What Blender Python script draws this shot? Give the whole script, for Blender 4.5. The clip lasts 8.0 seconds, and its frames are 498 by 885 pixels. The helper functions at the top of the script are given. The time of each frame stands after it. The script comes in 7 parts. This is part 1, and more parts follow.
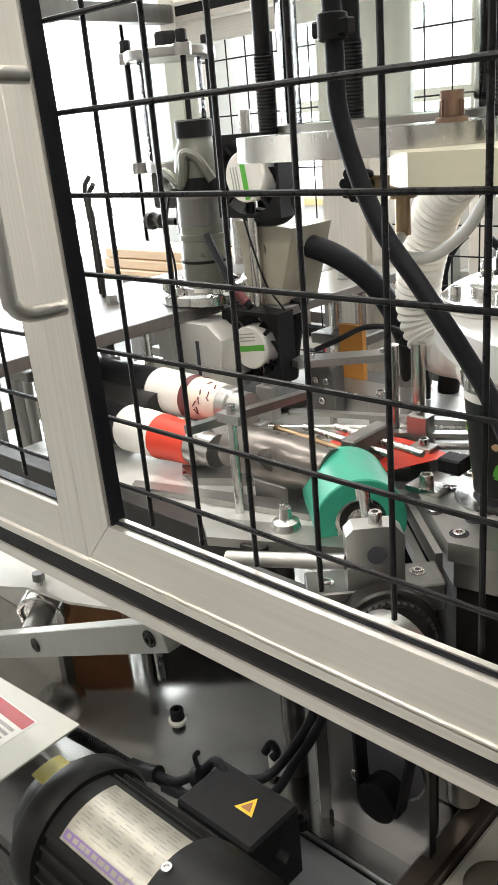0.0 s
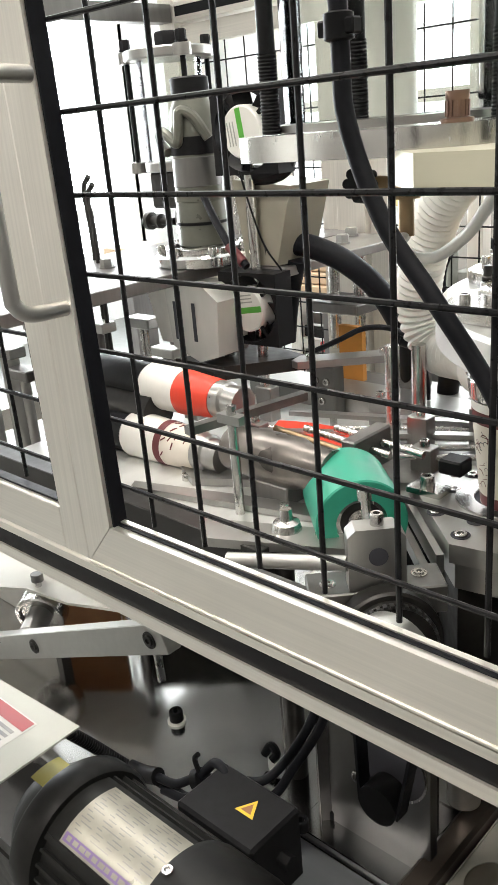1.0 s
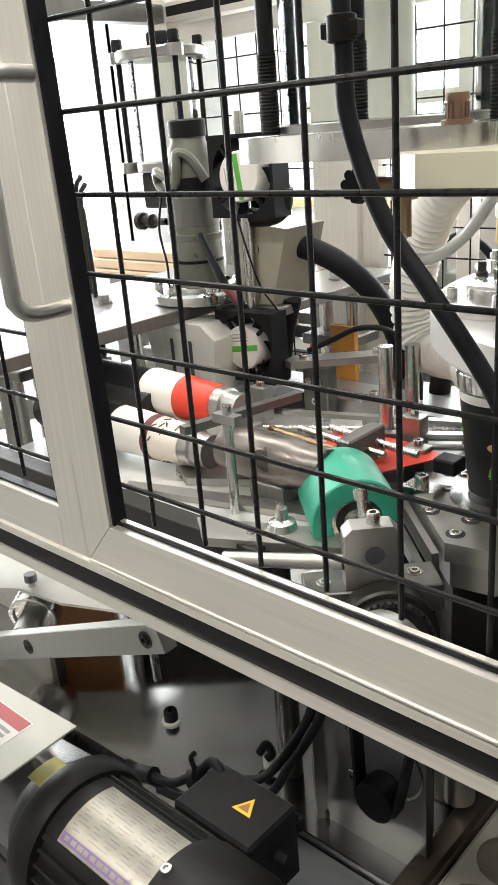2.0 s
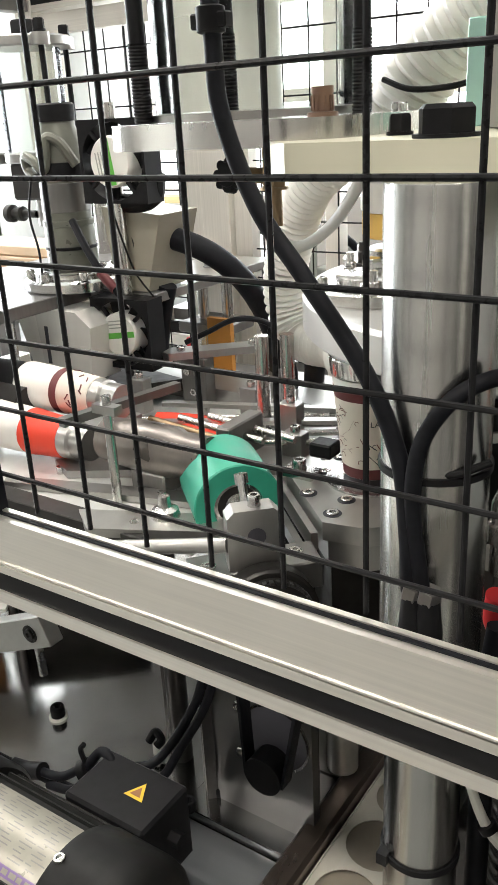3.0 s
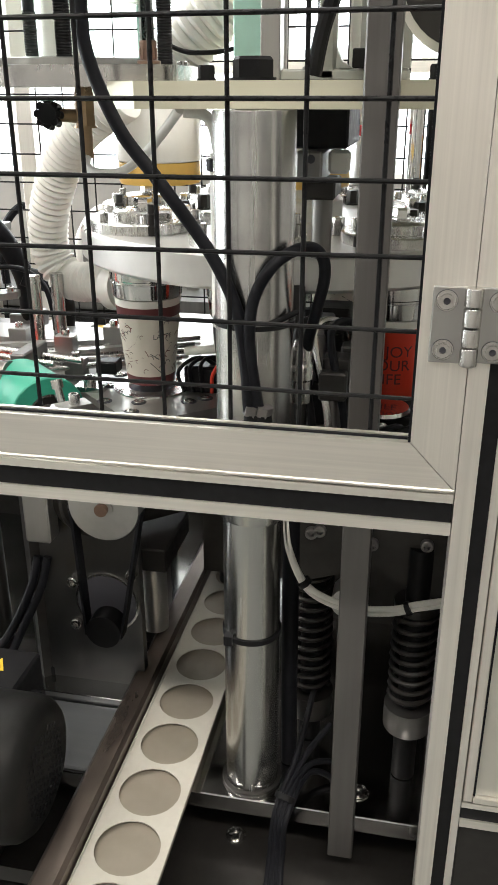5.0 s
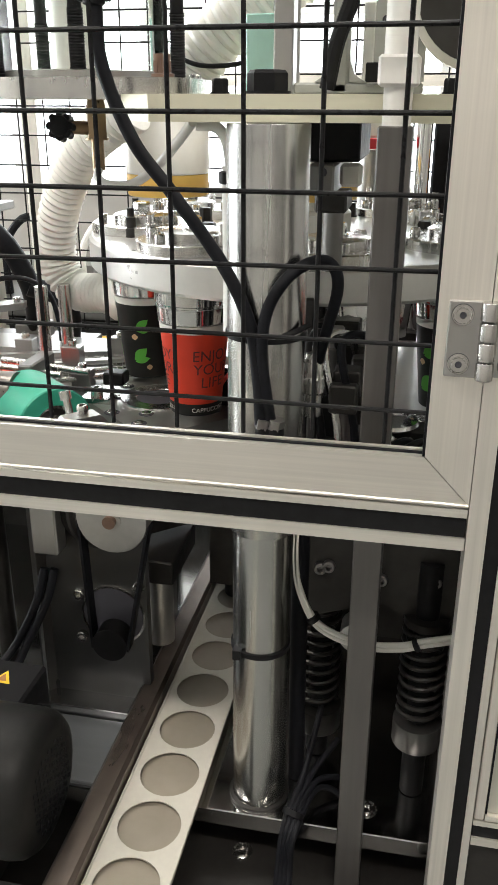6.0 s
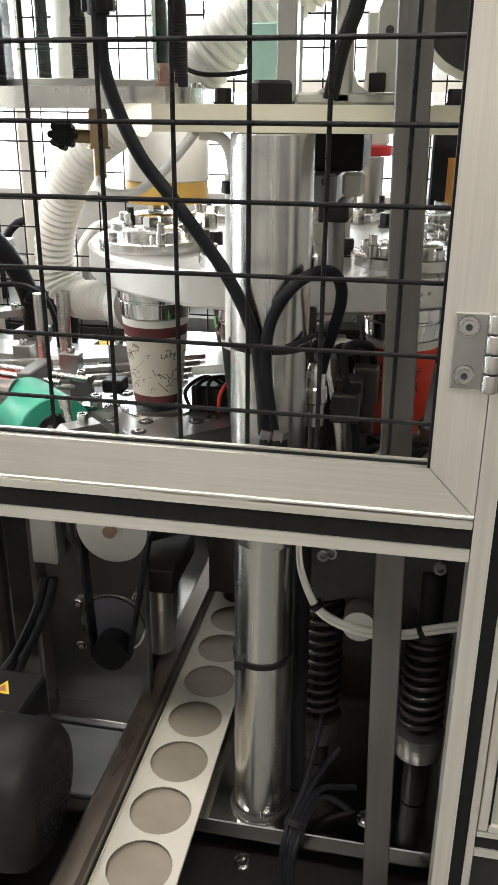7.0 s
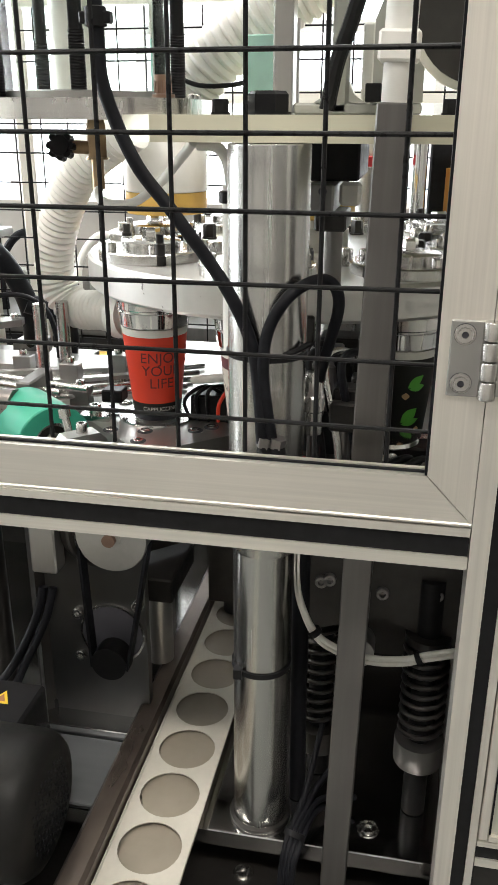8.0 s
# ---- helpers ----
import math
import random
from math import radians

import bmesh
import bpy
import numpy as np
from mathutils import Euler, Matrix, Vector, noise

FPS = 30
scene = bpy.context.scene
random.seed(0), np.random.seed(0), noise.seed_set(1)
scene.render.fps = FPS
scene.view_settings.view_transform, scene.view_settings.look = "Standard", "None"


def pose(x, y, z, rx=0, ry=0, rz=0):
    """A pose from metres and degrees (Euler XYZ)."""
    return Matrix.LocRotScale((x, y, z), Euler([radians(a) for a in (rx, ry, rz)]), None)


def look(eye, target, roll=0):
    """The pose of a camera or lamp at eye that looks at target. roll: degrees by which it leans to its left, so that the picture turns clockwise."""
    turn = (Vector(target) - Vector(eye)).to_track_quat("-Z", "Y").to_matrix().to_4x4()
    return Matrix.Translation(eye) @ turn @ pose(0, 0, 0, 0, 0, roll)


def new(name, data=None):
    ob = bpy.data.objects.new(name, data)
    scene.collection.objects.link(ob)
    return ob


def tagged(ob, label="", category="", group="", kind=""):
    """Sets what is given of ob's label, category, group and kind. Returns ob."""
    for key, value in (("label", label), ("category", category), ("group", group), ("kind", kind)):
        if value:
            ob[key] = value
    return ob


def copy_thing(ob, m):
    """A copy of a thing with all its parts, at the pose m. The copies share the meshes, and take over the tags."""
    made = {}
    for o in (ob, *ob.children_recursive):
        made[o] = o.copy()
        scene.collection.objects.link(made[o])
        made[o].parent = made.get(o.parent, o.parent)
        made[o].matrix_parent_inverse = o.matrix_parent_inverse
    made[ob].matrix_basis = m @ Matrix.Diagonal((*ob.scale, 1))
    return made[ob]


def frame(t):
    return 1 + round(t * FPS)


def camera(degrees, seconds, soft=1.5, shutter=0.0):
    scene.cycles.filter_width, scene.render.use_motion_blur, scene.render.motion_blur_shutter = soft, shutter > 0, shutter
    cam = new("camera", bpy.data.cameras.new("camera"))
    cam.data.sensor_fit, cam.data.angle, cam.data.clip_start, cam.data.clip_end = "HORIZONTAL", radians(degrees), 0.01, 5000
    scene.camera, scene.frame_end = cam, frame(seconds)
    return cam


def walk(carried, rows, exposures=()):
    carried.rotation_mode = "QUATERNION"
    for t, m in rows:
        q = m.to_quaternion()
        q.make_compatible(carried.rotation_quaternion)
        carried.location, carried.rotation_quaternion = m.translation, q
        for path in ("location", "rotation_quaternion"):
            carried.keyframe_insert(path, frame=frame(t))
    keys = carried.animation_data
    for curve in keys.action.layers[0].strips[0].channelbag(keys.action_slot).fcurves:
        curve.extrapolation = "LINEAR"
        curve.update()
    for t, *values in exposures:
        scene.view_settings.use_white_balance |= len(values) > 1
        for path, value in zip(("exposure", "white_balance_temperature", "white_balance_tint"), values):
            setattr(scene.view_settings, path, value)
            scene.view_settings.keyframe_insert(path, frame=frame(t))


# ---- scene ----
cam = camera(33.2, 8.0)
PATH = [
    (0, (0.423, -0.32, 1.282), (-0.899, 1.003, 0.572), -5.1),
    (0.5, (0.421, -0.319, 1.282), (-0.893, 1.011, 0.573), -5.1),
    (1, (0.418, -0.321, 1.282), (-0.898, 1.008, 0.572), -4.9),
    (2.5, (0.413, -0.331, 1.283), (-0.828, 1.065, 0.57), -4.0),
    (3, (0.422, -0.343, 1.278), (-0.643, 1.182, 0.544), -3.1),
    (3.5, (0.408, -0.421, 1.278), (-0.398, 1.246, 0.521), -1.9),
    (4, (0.404, -0.516, 1.263), (-0.085, 1.258, 0.479), -1.2),
    (4.5, (0.395, -0.559, 1.256), (0.046, 1.249, 0.476), -0.7),
    (5, (0.381, -0.57, 1.253), (0.014, 1.237, 0.479), -0.1),
    (6.5, (0.367, -0.567, 1.255), (0.004, 1.254, 0.511), 0.4),
    (7, (0.362, -0.566, 1.258), (0.009, 1.257, 0.515), 0.4),
    (7.5, (0.364, -0.569, 1.256), (0.009, 1.259, 0.526), 0.4),
    (8, (0.365, -0.567, 1.257), (0.007, 1.264, 0.537), 0.2),
]

walk(cam, [(t, look(eye, target, roll)) for t, eye, target, roll in PATH])

# ---- light ----
world = bpy.data.worlds.new("hall_air")
scene.world = world
world.use_nodes = True
WN = world.node_tree
sky = WN.nodes.new("ShaderNodeTexSky")
sky.sky_type, sky.sun_disc, sky.sun_elevation, sky.sun_rotation = "NISHITA", False, radians(40), radians(120)
WN.links.new(sky.outputs[0], WN.nodes["Background"].inputs[0])
WN.nodes["Background"].inputs[1].default_value = 0.12
scene.view_settings.exposure = 0.18


def area(name, m, w, h, power, color):
    lamp = bpy.data.lights.new(name, "AREA")
    lamp.shape, lamp.size, lamp.size_y, lamp.energy, lamp.color = "RECTANGLE", w, h, power, color
    ob = new(name, lamp)
    ob.matrix_world = m
    return ob


# tubes of the hall's ceiling lights, over the aisle and over the machine, and the daylight in the two window openings
for lx, ly, lp in ((-1.6, -1.4, 42), (1.0, -1.4, 54), (-1.6, 0.75, 32), (1.0, 0.75, 32)):
    area("ceiling_tube_light", pose(lx, ly, 3.28), 2.0, 0.25, lp, (1.0, 0.93, 0.85))
area("window_daylight", pose(-4.35, 1.9, 1.75, 0, -90, 0), 2.4, 3.6, 150, (0.95, 0.98, 1.0))
area("window_daylight", pose(-1.3, 4.3, 1.75, -90, 0, 0), 5.0, 2.4, 120, (0.93, 0.985, 1.0))


# ---- materials ----
def ramp(nt, fac, stops):
    r = nt.nodes.new("ShaderNodeValToRGB")
    while len(r.color_ramp.elements) < len(stops):
        r.color_ramp.elements.new(0.5)
    for e, (p, c) in zip(r.color_ramp.elements, stops):
        e.position, e.color = p, (*c, 1)
    nt.links.new(fac, r.inputs[0])
    return r.outputs[0]


def mat(name, color, rough=0.5, metal=0.0, vary=0.12, grain=60.0, bump=0.02, stretch=(1, 1, 1), stain=6.0, rvary=0.12, emit=0.0, coat=0.0, trans=0.0):
    """A surface with fine grain, broad stains and a slight relief; stretch draws the grain out into brush lines."""
    m = bpy.data.materials.new(name)
    m.use_nodes = True
    nt = m.node_tree
    b = nt.nodes["Principled BSDF"]
    tc, mp = nt.nodes.new("ShaderNodeTexCoord"), nt.nodes.new("ShaderNodeMapping")
    mp.inputs["Scale"].default_value = stretch
    nt.links.new(tc.outputs["Object"], mp.inputs[0])
    fine, broad = nt.nodes.new("ShaderNodeTexNoise"), nt.nodes.new("ShaderNodeTexNoise")
    fine.inputs["Scale"].default_value, fine.inputs["Detail"].default_value = grain, 4
    broad.inputs["Scale"].default_value, broad.inputs["Detail"].default_value = stain, 3
    nt.links.new(mp.outputs[0], fine.inputs[0])
    nt.links.new(tc.outputs["Object"], broad.inputs[0])
    mix = nt.nodes.new("ShaderNodeMix")
    mix.inputs[0].default_value = 0.45
    nt.links.new(fine.outputs[0], mix.inputs[2])
    nt.links.new(broad.outputs[0], mix.inputs[3])
    lo, hi = [c * (1 - vary) for c in color], [min(1, c * (1 + vary)) for c in color]
    nt.links.new(ramp(nt, mix.outputs[0], ((0.3, lo), (0.7, hi))), b.inputs["Base Color"])
    rr = nt.nodes.new("ShaderNodeMapRange")
    rr.inputs[1].default_value, rr.inputs[2].default_value = 0.3, 0.7
    rr.inputs[3].default_value, rr.inputs[4].default_value = max(0.02, rough - rvary), min(1, rough + rvary)
    nt.links.new(mix.outputs[0], rr.inputs[0])
    nt.links.new(rr.outputs[0], b.inputs["Roughness"])
    b.inputs["Metallic"].default_value = metal
    if max(color) < 0.08 and metal < 0.3:
        b.inputs["Specular IOR Level"].default_value = 0.13
    b.inputs["Coat Weight"].default_value = coat
    b.inputs["Transmission Weight"].default_value = trans
    if bump:
        bp = nt.nodes.new("ShaderNodeBump")
        bp.inputs["Strength"].default_value, bp.inputs["Distance"].default_value = bump * 5, 0.001
        nt.links.new(fine.outputs[0], bp.inputs["Height"])
        nt.links.new(bp.outputs[0], b.inputs["Normal"])
    if emit:
        b.inputs["Emission Color"].default_value, b.inputs["Emission Strength"].default_value = (*color, 1), emit
    return m


ALU_X = mat("extruded_aluminium_along", (0.8, 0.765, 0.705), 0.34, 0.8, 0.1, 420, 0.002, (0.012, 1, 1), 7, 0.06)
ALU_Z = mat("extruded_aluminium_upright", (0.8, 0.765, 0.705), 0.34, 0.8, 0.1, 420, 0.002, (1, 1, 0.012), 7, 0.06)
STEEL = mat("ground_steel", (0.6, 0.59, 0.57), 0.26, 1.0, 0.05, 240, 0.0, (1, 1, 0.2), 12, 0.03)
CHROME = mat("polished_chrome", (0.75, 0.75, 0.74), 0.1, 1.0, 0.03, 200, 0.0, (1, 1, 1), 12, 0.02)
BRUSHED = mat("brushed_steel_column", (0.52, 0.52, 0.505), 0.25, 1.0, 0.12, 160, 0.004, (1, 1, 0.02), 5, 0.05)
PLATE = mat("machined_plate", (0.47, 0.465, 0.445), 0.33, 0.9, 0.08, 120, 0.003, (1, 0.15, 1), 7, 0.06)
TABLE = mat("pale_machined_plate", (0.68, 0.68, 0.66), 0.33, 0.45, 0.12, 50, 0.003, (1, 0.3, 1), 6, 0.08)
DECK = mat("oily_steel_deck", (0.55, 0.545, 0.54), 0.13, 1.0, 0.2, 14, 0.0, (1, 1, 1), 4, 0.08)
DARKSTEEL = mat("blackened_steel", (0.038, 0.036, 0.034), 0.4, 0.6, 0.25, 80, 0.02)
GREYBAR = mat("grey_bar_steel", (0.23, 0.22, 0.215), 0.4, 0.8, 0.15, 140, 0.01, (1, 1, 0.05))
DRIVEPLATE = mat("drive_plate_steel", (0.12, 0.12, 0.118), 0.38, 0.9, 0.25, 20, 0.0, (1, 1, 0.5), 6, 0.08)
DULL = mat("dull_grey_steel", (0.2, 0.197, 0.19), 0.36, 0.85, 0.2, 60, 0.006, (1, 1, 0.2), 9, 0.08)
ROCKGREY = mat("dark_bar_steel", (0.15, 0.143, 0.138), 0.38, 0.8, 0.18, 140, 0.006, (1, 1, 0.05))
BLACK = mat("black_plastic", (0.011, 0.011, 0.012), 0.42, 0.0, 0.3, 120, 0.01)
RUBBER = mat("black_rubber", (0.009, 0.0095, 0.012), 0.5, 0.0, 0.3, 200, 0.01)
WIRE = mat("black_coated_wire", (0.012, 0.012, 0.013), 0.33, 0.1, 0.3, 200, 0.01)
MOTORBLACK = mat("black_motor_enamel", (0.016, 0.016, 0.0155), 0.42, 0.1, 0.3, 90, 0.02)
CREAM = mat("cream_plate_edge", (0.62, 0.6, 0.47), 0.45, 0.25, 0.06, 90, 0.01, (0.1, 1, 1))
WHITEPAINT = mat("white_painted_metal", (0.72, 0.71, 0.67), 0.4, 0.0, 0.06, 60, 0.01)
GREYPAINT = mat("grey_enamel", (0.36, 0.37, 0.34), 0.4, 0.1, 0.1, 60, 0.01)
SATIN = mat("satin_aluminium", (0.4, 0.395, 0.38), 0.33, 0.9, 0.08, 110, 0.003, (1, 1, 0.1), 7, 0.06)
HEATGREY = mat("olive_grey_enamel", (0.15, 0.155, 0.13), 0.36, 0.35, 0.12, 60, 0.004)
GREEN = mat("green_polyurethane", (0.035, 0.33, 0.22), 0.42, 0.0, 0.12, 50, 0.01)
HOSEWHITE = mat("white_ribbed_plastic", (0.78, 0.77, 0.73), 0.42, 0.0, 0.05, 80, 0.01)
BRASS = mat("aged_brass", (0.28, 0.2, 0.12), 0.35, 1.0, 0.2, 80, 0.01)
COPPER = mat("copper_fitting", (0.26, 0.17, 0.13), 0.38, 0.9, 0.2, 80, 0.02)
ORANGE = mat("orange_board", (0.5, 0.22, 0.04), 0.5, 0.0, 0.1, 50, 0.01)
YELLOWPLASTIC = mat("amber_plastic", (0.75, 0.48, 0.12), 0.4, 0.0, 0.08, 50, 0.01)
REDPLASTIC = mat("red_plastic", (0.62, 0.03, 0.035), 0.38, 0.0, 0.1, 50, 0.01)
PAPER = mat("white_board_web", (0.52, 0.5, 0.44), 0.75, 0.0, 0.05, 140, 0.02)
CUPRED = mat("red_cup_board", (0.72, 0.05, 0.02), 0.5, 0.0, 0.06, 70, 0.01)
CUPBLACK = mat("black_cup_board", (0.022, 0.023, 0.022), 0.45, 0.0, 0.2, 70, 0.01)
CUPCREAM = mat("cream_cup_board", (0.7, 0.64, 0.56), 0.55, 0.0, 0.08, 45, 0.01)
CUPWHITE = mat("white_cup_rim", (0.76, 0.74, 0.7), 0.55, 0.0, 0.04, 70, 0.01)
CUPBROWN = mat("maroon_cup_print", (0.12, 0.022, 0.025), 0.5, 0.0, 0.12, 70, 0.01)
LEAF = mat("leaf_green_print", (0.1, 0.42, 0.05), 0.5, 0.0, 0.1, 70, 0.0)
TAN = mat("tan_print", (0.55, 0.36, 0.2), 0.55, 0.0, 0.1, 70, 0.0)
LABELPAPER = mat("foil_label", (0.3, 0.285, 0.24), 0.34, 0.3, 0.2, 60, 0.01)
LABELWHITE = mat("white_label", (0.75, 0.74, 0.7), 0.5, 0.0, 0.04, 60, 0.0)
# Print on cups and labels, also the painted shade of bores and sockets.
INK = mat("dark_ink_and_bore_shade", (0.06, 0.06, 0.07), 0.5, 0.0, 0.1, 60, 0.0)
PURPLE = mat("violet_ink", (0.2, 0.13, 0.3), 0.5, 0.0, 0.1, 60, 0.0)
REDINK = mat("dark_red_ink", (0.27, 0.035, 0.04), 0.5, 0.0, 0.1, 60, 0.0)
YELLOW = mat("warning_yellow", (0.75, 0.5, 0.03), 0.45, 0.0, 0.06, 60, 0.0)
BROWN = mat("brown_board", (0.3, 0.13, 0.05), 0.5, 0.0, 0.2, 40, 0.01)
LABELGREY = mat("greyish_white_label", (0.5, 0.49, 0.46), 0.5, 0.0, 0.08, 60, 0.0)
OLIVE = mat("faded_yellow_label", (0.36, 0.32, 0.07), 0.45, 0.0, 0.15, 60, 0.0)
GREENDOT = mat("green_sticker", (0.02, 0.2, 0.1), 0.4, 0.0, 0.1, 60, 0.0)
CABLEWHITE = mat("white_cable_sheath", (0.7, 0.69, 0.64), 0.4, 0.0, 0.05, 90, 0.0)
GREYWALL = mat("grey_wall_paint", (0.33, 0.31, 0.285), 0.7, 0.0, 0.08, 20, 0.02, (1, 1, 1), 0.6)
WALLPAINT = mat("hall_wall_paint", (0.72, 0.72, 0.7), 0.7, 0.0, 0.05, 20, 0.02, (1, 1, 1), 0.6)
CONCRETE = mat("sealed_concrete", (0.19, 0.195, 0.187), 0.42, 0.0, 0.12, 25, 0.02, (1, 1, 1), 0.8)
DAYLIGHT = mat("bright_sky", (0.93, 0.97, 1.0), 0.9, 0.0, 0.03, 1.0, 0.0, (1, 1, 1), 0.5, 0.05, 3.2)
TUBEGLOW = mat("lit_tube", (1.0, 0.97, 0.92), 0.6, 0.0, 0.0, 1.0, 0.0, (1, 1, 1), 0.5, 0.05, 6.0)


def clear(name, color, rough=0.05):
    m = bpy.data.materials.new(name)
    m.use_nodes = True
    nt = m.node_tree
    out = nt.nodes["Material Output"]
    tr, gl, mx, fr = (nt.nodes.new(n) for n in ("ShaderNodeBsdfTransparent", "ShaderNodeBsdfGlossy", "ShaderNodeMixShader", "ShaderNodeFresnel"))
    tr.inputs[0].default_value, gl.inputs["Roughness"].default_value, fr.inputs[0].default_value = (*color, 1), rough, 1.18
    for a, b in ((fr.outputs[0], mx.inputs[0]), (tr.outputs[0], mx.inputs[1]), (gl.outputs[0], mx.inputs[2]), (mx.outputs[0], out.inputs[0])):
        nt.links.new(a, b)
    return m


NOZZLE = mat("bead_blasted_aluminium", (0.62, 0.61, 0.58), 0.45, 0.3, 0.06, 90, 0.004, (1, 1, 0.3))
ACRYLIC = clear("clear_acrylic", (0.975, 0.99, 0.98))

# ---- builders ----
HOME = {}


def thing(name, label, category, at=(0, 0, 0), group="", kind=""):
    ob = tagged(new(name), label, category, group, kind)
    ob.location = at
    HOME[ob] = Vector(at)
    return ob


def part(name, bm, material, parent=None, label="", smooth=True, bevel=0.0):
    """Links a bmesh, in world coordinates, as one mesh object under a thing or a part."""
    if bevel:
        es = [e for e in bm.edges if len(e.link_faces) == 2 and e.calc_face_angle(0) > 0.6]
        bmesh.ops.bevel(bm, geom=es, offset=bevel, segments=1, affect="EDGES", clamp_overlap=True)
    off = HOME.get(parent, Vector())
    me = bpy.data.meshes.new(name)
    bmesh.ops.translate(bm, verts=bm.verts, vec=-off)
    bmesh.ops.recalc_face_normals(bm, faces=bm.faces)
    bm.to_mesh(me)
    bm.free()
    me.materials.append(material)
    if smooth:
        me.shade_smooth()
        me.set_sharp_from_angle(angle=radians(35))
    ob = new(name, me)
    if parent:
        ob.parent = parent
        HOME[ob] = off
    if label:
        ob["label"] = label
    return ob


def solo(name, bm, material, label, category, at=None, group="", kind="", smooth=True, bevel=0.0):
    """A thing of one mesh."""
    ob = part(name, bm, material, None, "", smooth, bevel)
    return tagged(ob, label, category, group, kind)


def B():
    return bmesh.new()


def box(bm, x0, x1, y0, y1, z0, z1, m=None):
    mt = Matrix.Translation(((x0 + x1) / 2, (y0 + y1) / 2, (z0 + z1) / 2)) @ Matrix.Diagonal((x1 - x0, y1 - y0, z1 - z0, 1))
    bmesh.ops.create_cube(bm, size=1, matrix=(m @ mt if m else mt))
    return bm


def rod(bm, a, b, r, seg=20, r2=None, caps=True):
    a, b = Vector(a), Vector(b)
    d = b - a
    m = Matrix.Translation((a + b) / 2) @ d.to_track_quat("Z", "Y").to_matrix().to_4x4()
    bmesh.ops.create_cone(bm, cap_ends=caps, segments=seg, radius1=r, radius2=r if r2 is None else r2, depth=d.length, matrix=m)
    return bm


def lathe(bm, prof, at=(0, 0, 0), axis="Z", seg=32, m=None):
    """Turns a profile of (radius, height) about an axis through at."""
    base = m or (Matrix.Translation(at) @ {"Z": Matrix(), "X": Matrix.Rotation(radians(90), 4, "Y"), "Y": Matrix.Rotation(radians(-90), 4, "X")}[axis])
    rings = []
    for r, h in prof:
        if r < 1e-6:
            rings.append([bm.verts.new(base @ Vector((0, 0, h)))])
        else:
            rings.append([bm.verts.new(base @ Vector((r * math.cos(2 * math.pi * i / seg), r * math.sin(2 * math.pi * i / seg), h))) for i in range(seg)])
    for p, q in zip(rings, rings[1:]):
        for i in range(seg):
            j = (i + 1) % seg
            if len(p) == 1 and len(q) > 1:
                bm.faces.new((p[0], q[i], q[j]))
            elif len(q) == 1 and len(p) > 1:
                bm.faces.new((p[i], p[j], q[0]))
            elif len(p) > 1:
                bm.faces.new((p[i], p[j], q[j], q[i]))
    return bm


def smoothpath(pts, n=10):
    """A Catmull-Rom line through the points."""
    pts = [Vector(p) for p in pts]
    ext = [pts[0] * 2 - pts[1], *pts, pts[-1] * 2 - pts[-2]]
    out = []
    for i in range(1, len(ext) - 2):
        a, b, c, d = ext[i - 1 : i + 3]
        for k in range(n):
            t = k / n
            out.append(0.5 * (2 * b + (c - a) * t + (2 * a - 5 * b + 4 * c - d) * t * t + (3 * b - a - 3 * c + d) * t**3))
    return out + [pts[-1]]


def hose(bm, pts, r, seg=12, n=10, rib=0.0, pitch=0.006):
    """A bent tube through the points; rib gives it corrugations of that height."""
    path = smoothpath(pts, n)
    if rib:
        dist = [0]
        for a, b in zip(path, path[1:]):
            dist.append(dist[-1] + (b - a).length)
        count = int(dist[-1] / pitch * 4)
        fine = []
        for k in range(count + 1):
            s = dist[-1] * k / count
            i = max(j for j in range(len(dist)) if dist[j] <= s + 1e-9)
            i = min(i, len(path) - 2)
            f = (s - dist[i]) / max(1e-9, dist[i + 1] - dist[i])
            fine.append(path[i].lerp(path[i + 1], f))
        path = fine
    rings, side = [], None
    for i, p in enumerate(path):
        d = (path[min(i + 1, len(path) - 1)] - path[max(i - 1, 0)]).normalized()
        side = (d.cross(Vector((0, 0, 1))) if abs(d.z) < 0.95 else d.cross(Vector((0, 1, 0)))) if side is None else (side - d * side.dot(d))
        side.normalize()
        up = d.cross(side)
        rr = r + (rib * (1, 0.4, -1, 0.4)[i % 4] if rib else 0)
        rings.append([bm.verts.new(p + rr * (math.cos(2 * math.pi * k / seg) * side + math.sin(2 * math.pi * k / seg) * up)) for k in range(seg)])
    for p, q in zip(rings, rings[1:]):
        for i in range(seg):
            bm.faces.new((p[i], p[(i + 1) % seg], q[(i + 1) % seg], q[i]))
    bm.faces.new(rings[0])
    bm.faces.new(rings[-1][::-1])
    return bm


def prism(bm, outline, z0, z1, m=None):
    """An upright slab on an outline of (x, y)."""
    m = m or Matrix()
    lo, hi = ([bm.verts.new(m @ Vector((x, y, z))) for x, y in outline] for z in (z0, z1))
    n = len(outline)
    bm.faces.new(lo[::-1])
    bm.faces.new(hi)
    for i in range(n):
        bm.faces.new((lo[i], lo[(i + 1) % n], hi[(i + 1) % n], hi[i]))
    return bm


def capscrew(bm, at, r=0.006, h=0.006, normal=(0, 0, 1)):
    """A socket head: a chamfered cap with a hexagon recess."""
    m = Matrix.Translation(at) @ Vector(normal).to_track_quat("Z", "Y").to_matrix().to_4x4()
    lathe(bm, ((r, 0), (r, h * 0.85), (r * 0.88, h)), seg=16, m=m)
    lathe(bm, ((r * 0.88, h), (r * 0.52, h)), seg=16, m=m)
    lathe(bm, ((r * 0.52, h), (r * 0.5, h * 0.35), (0, h * 0.35)), seg=6, m=m)
    return bm


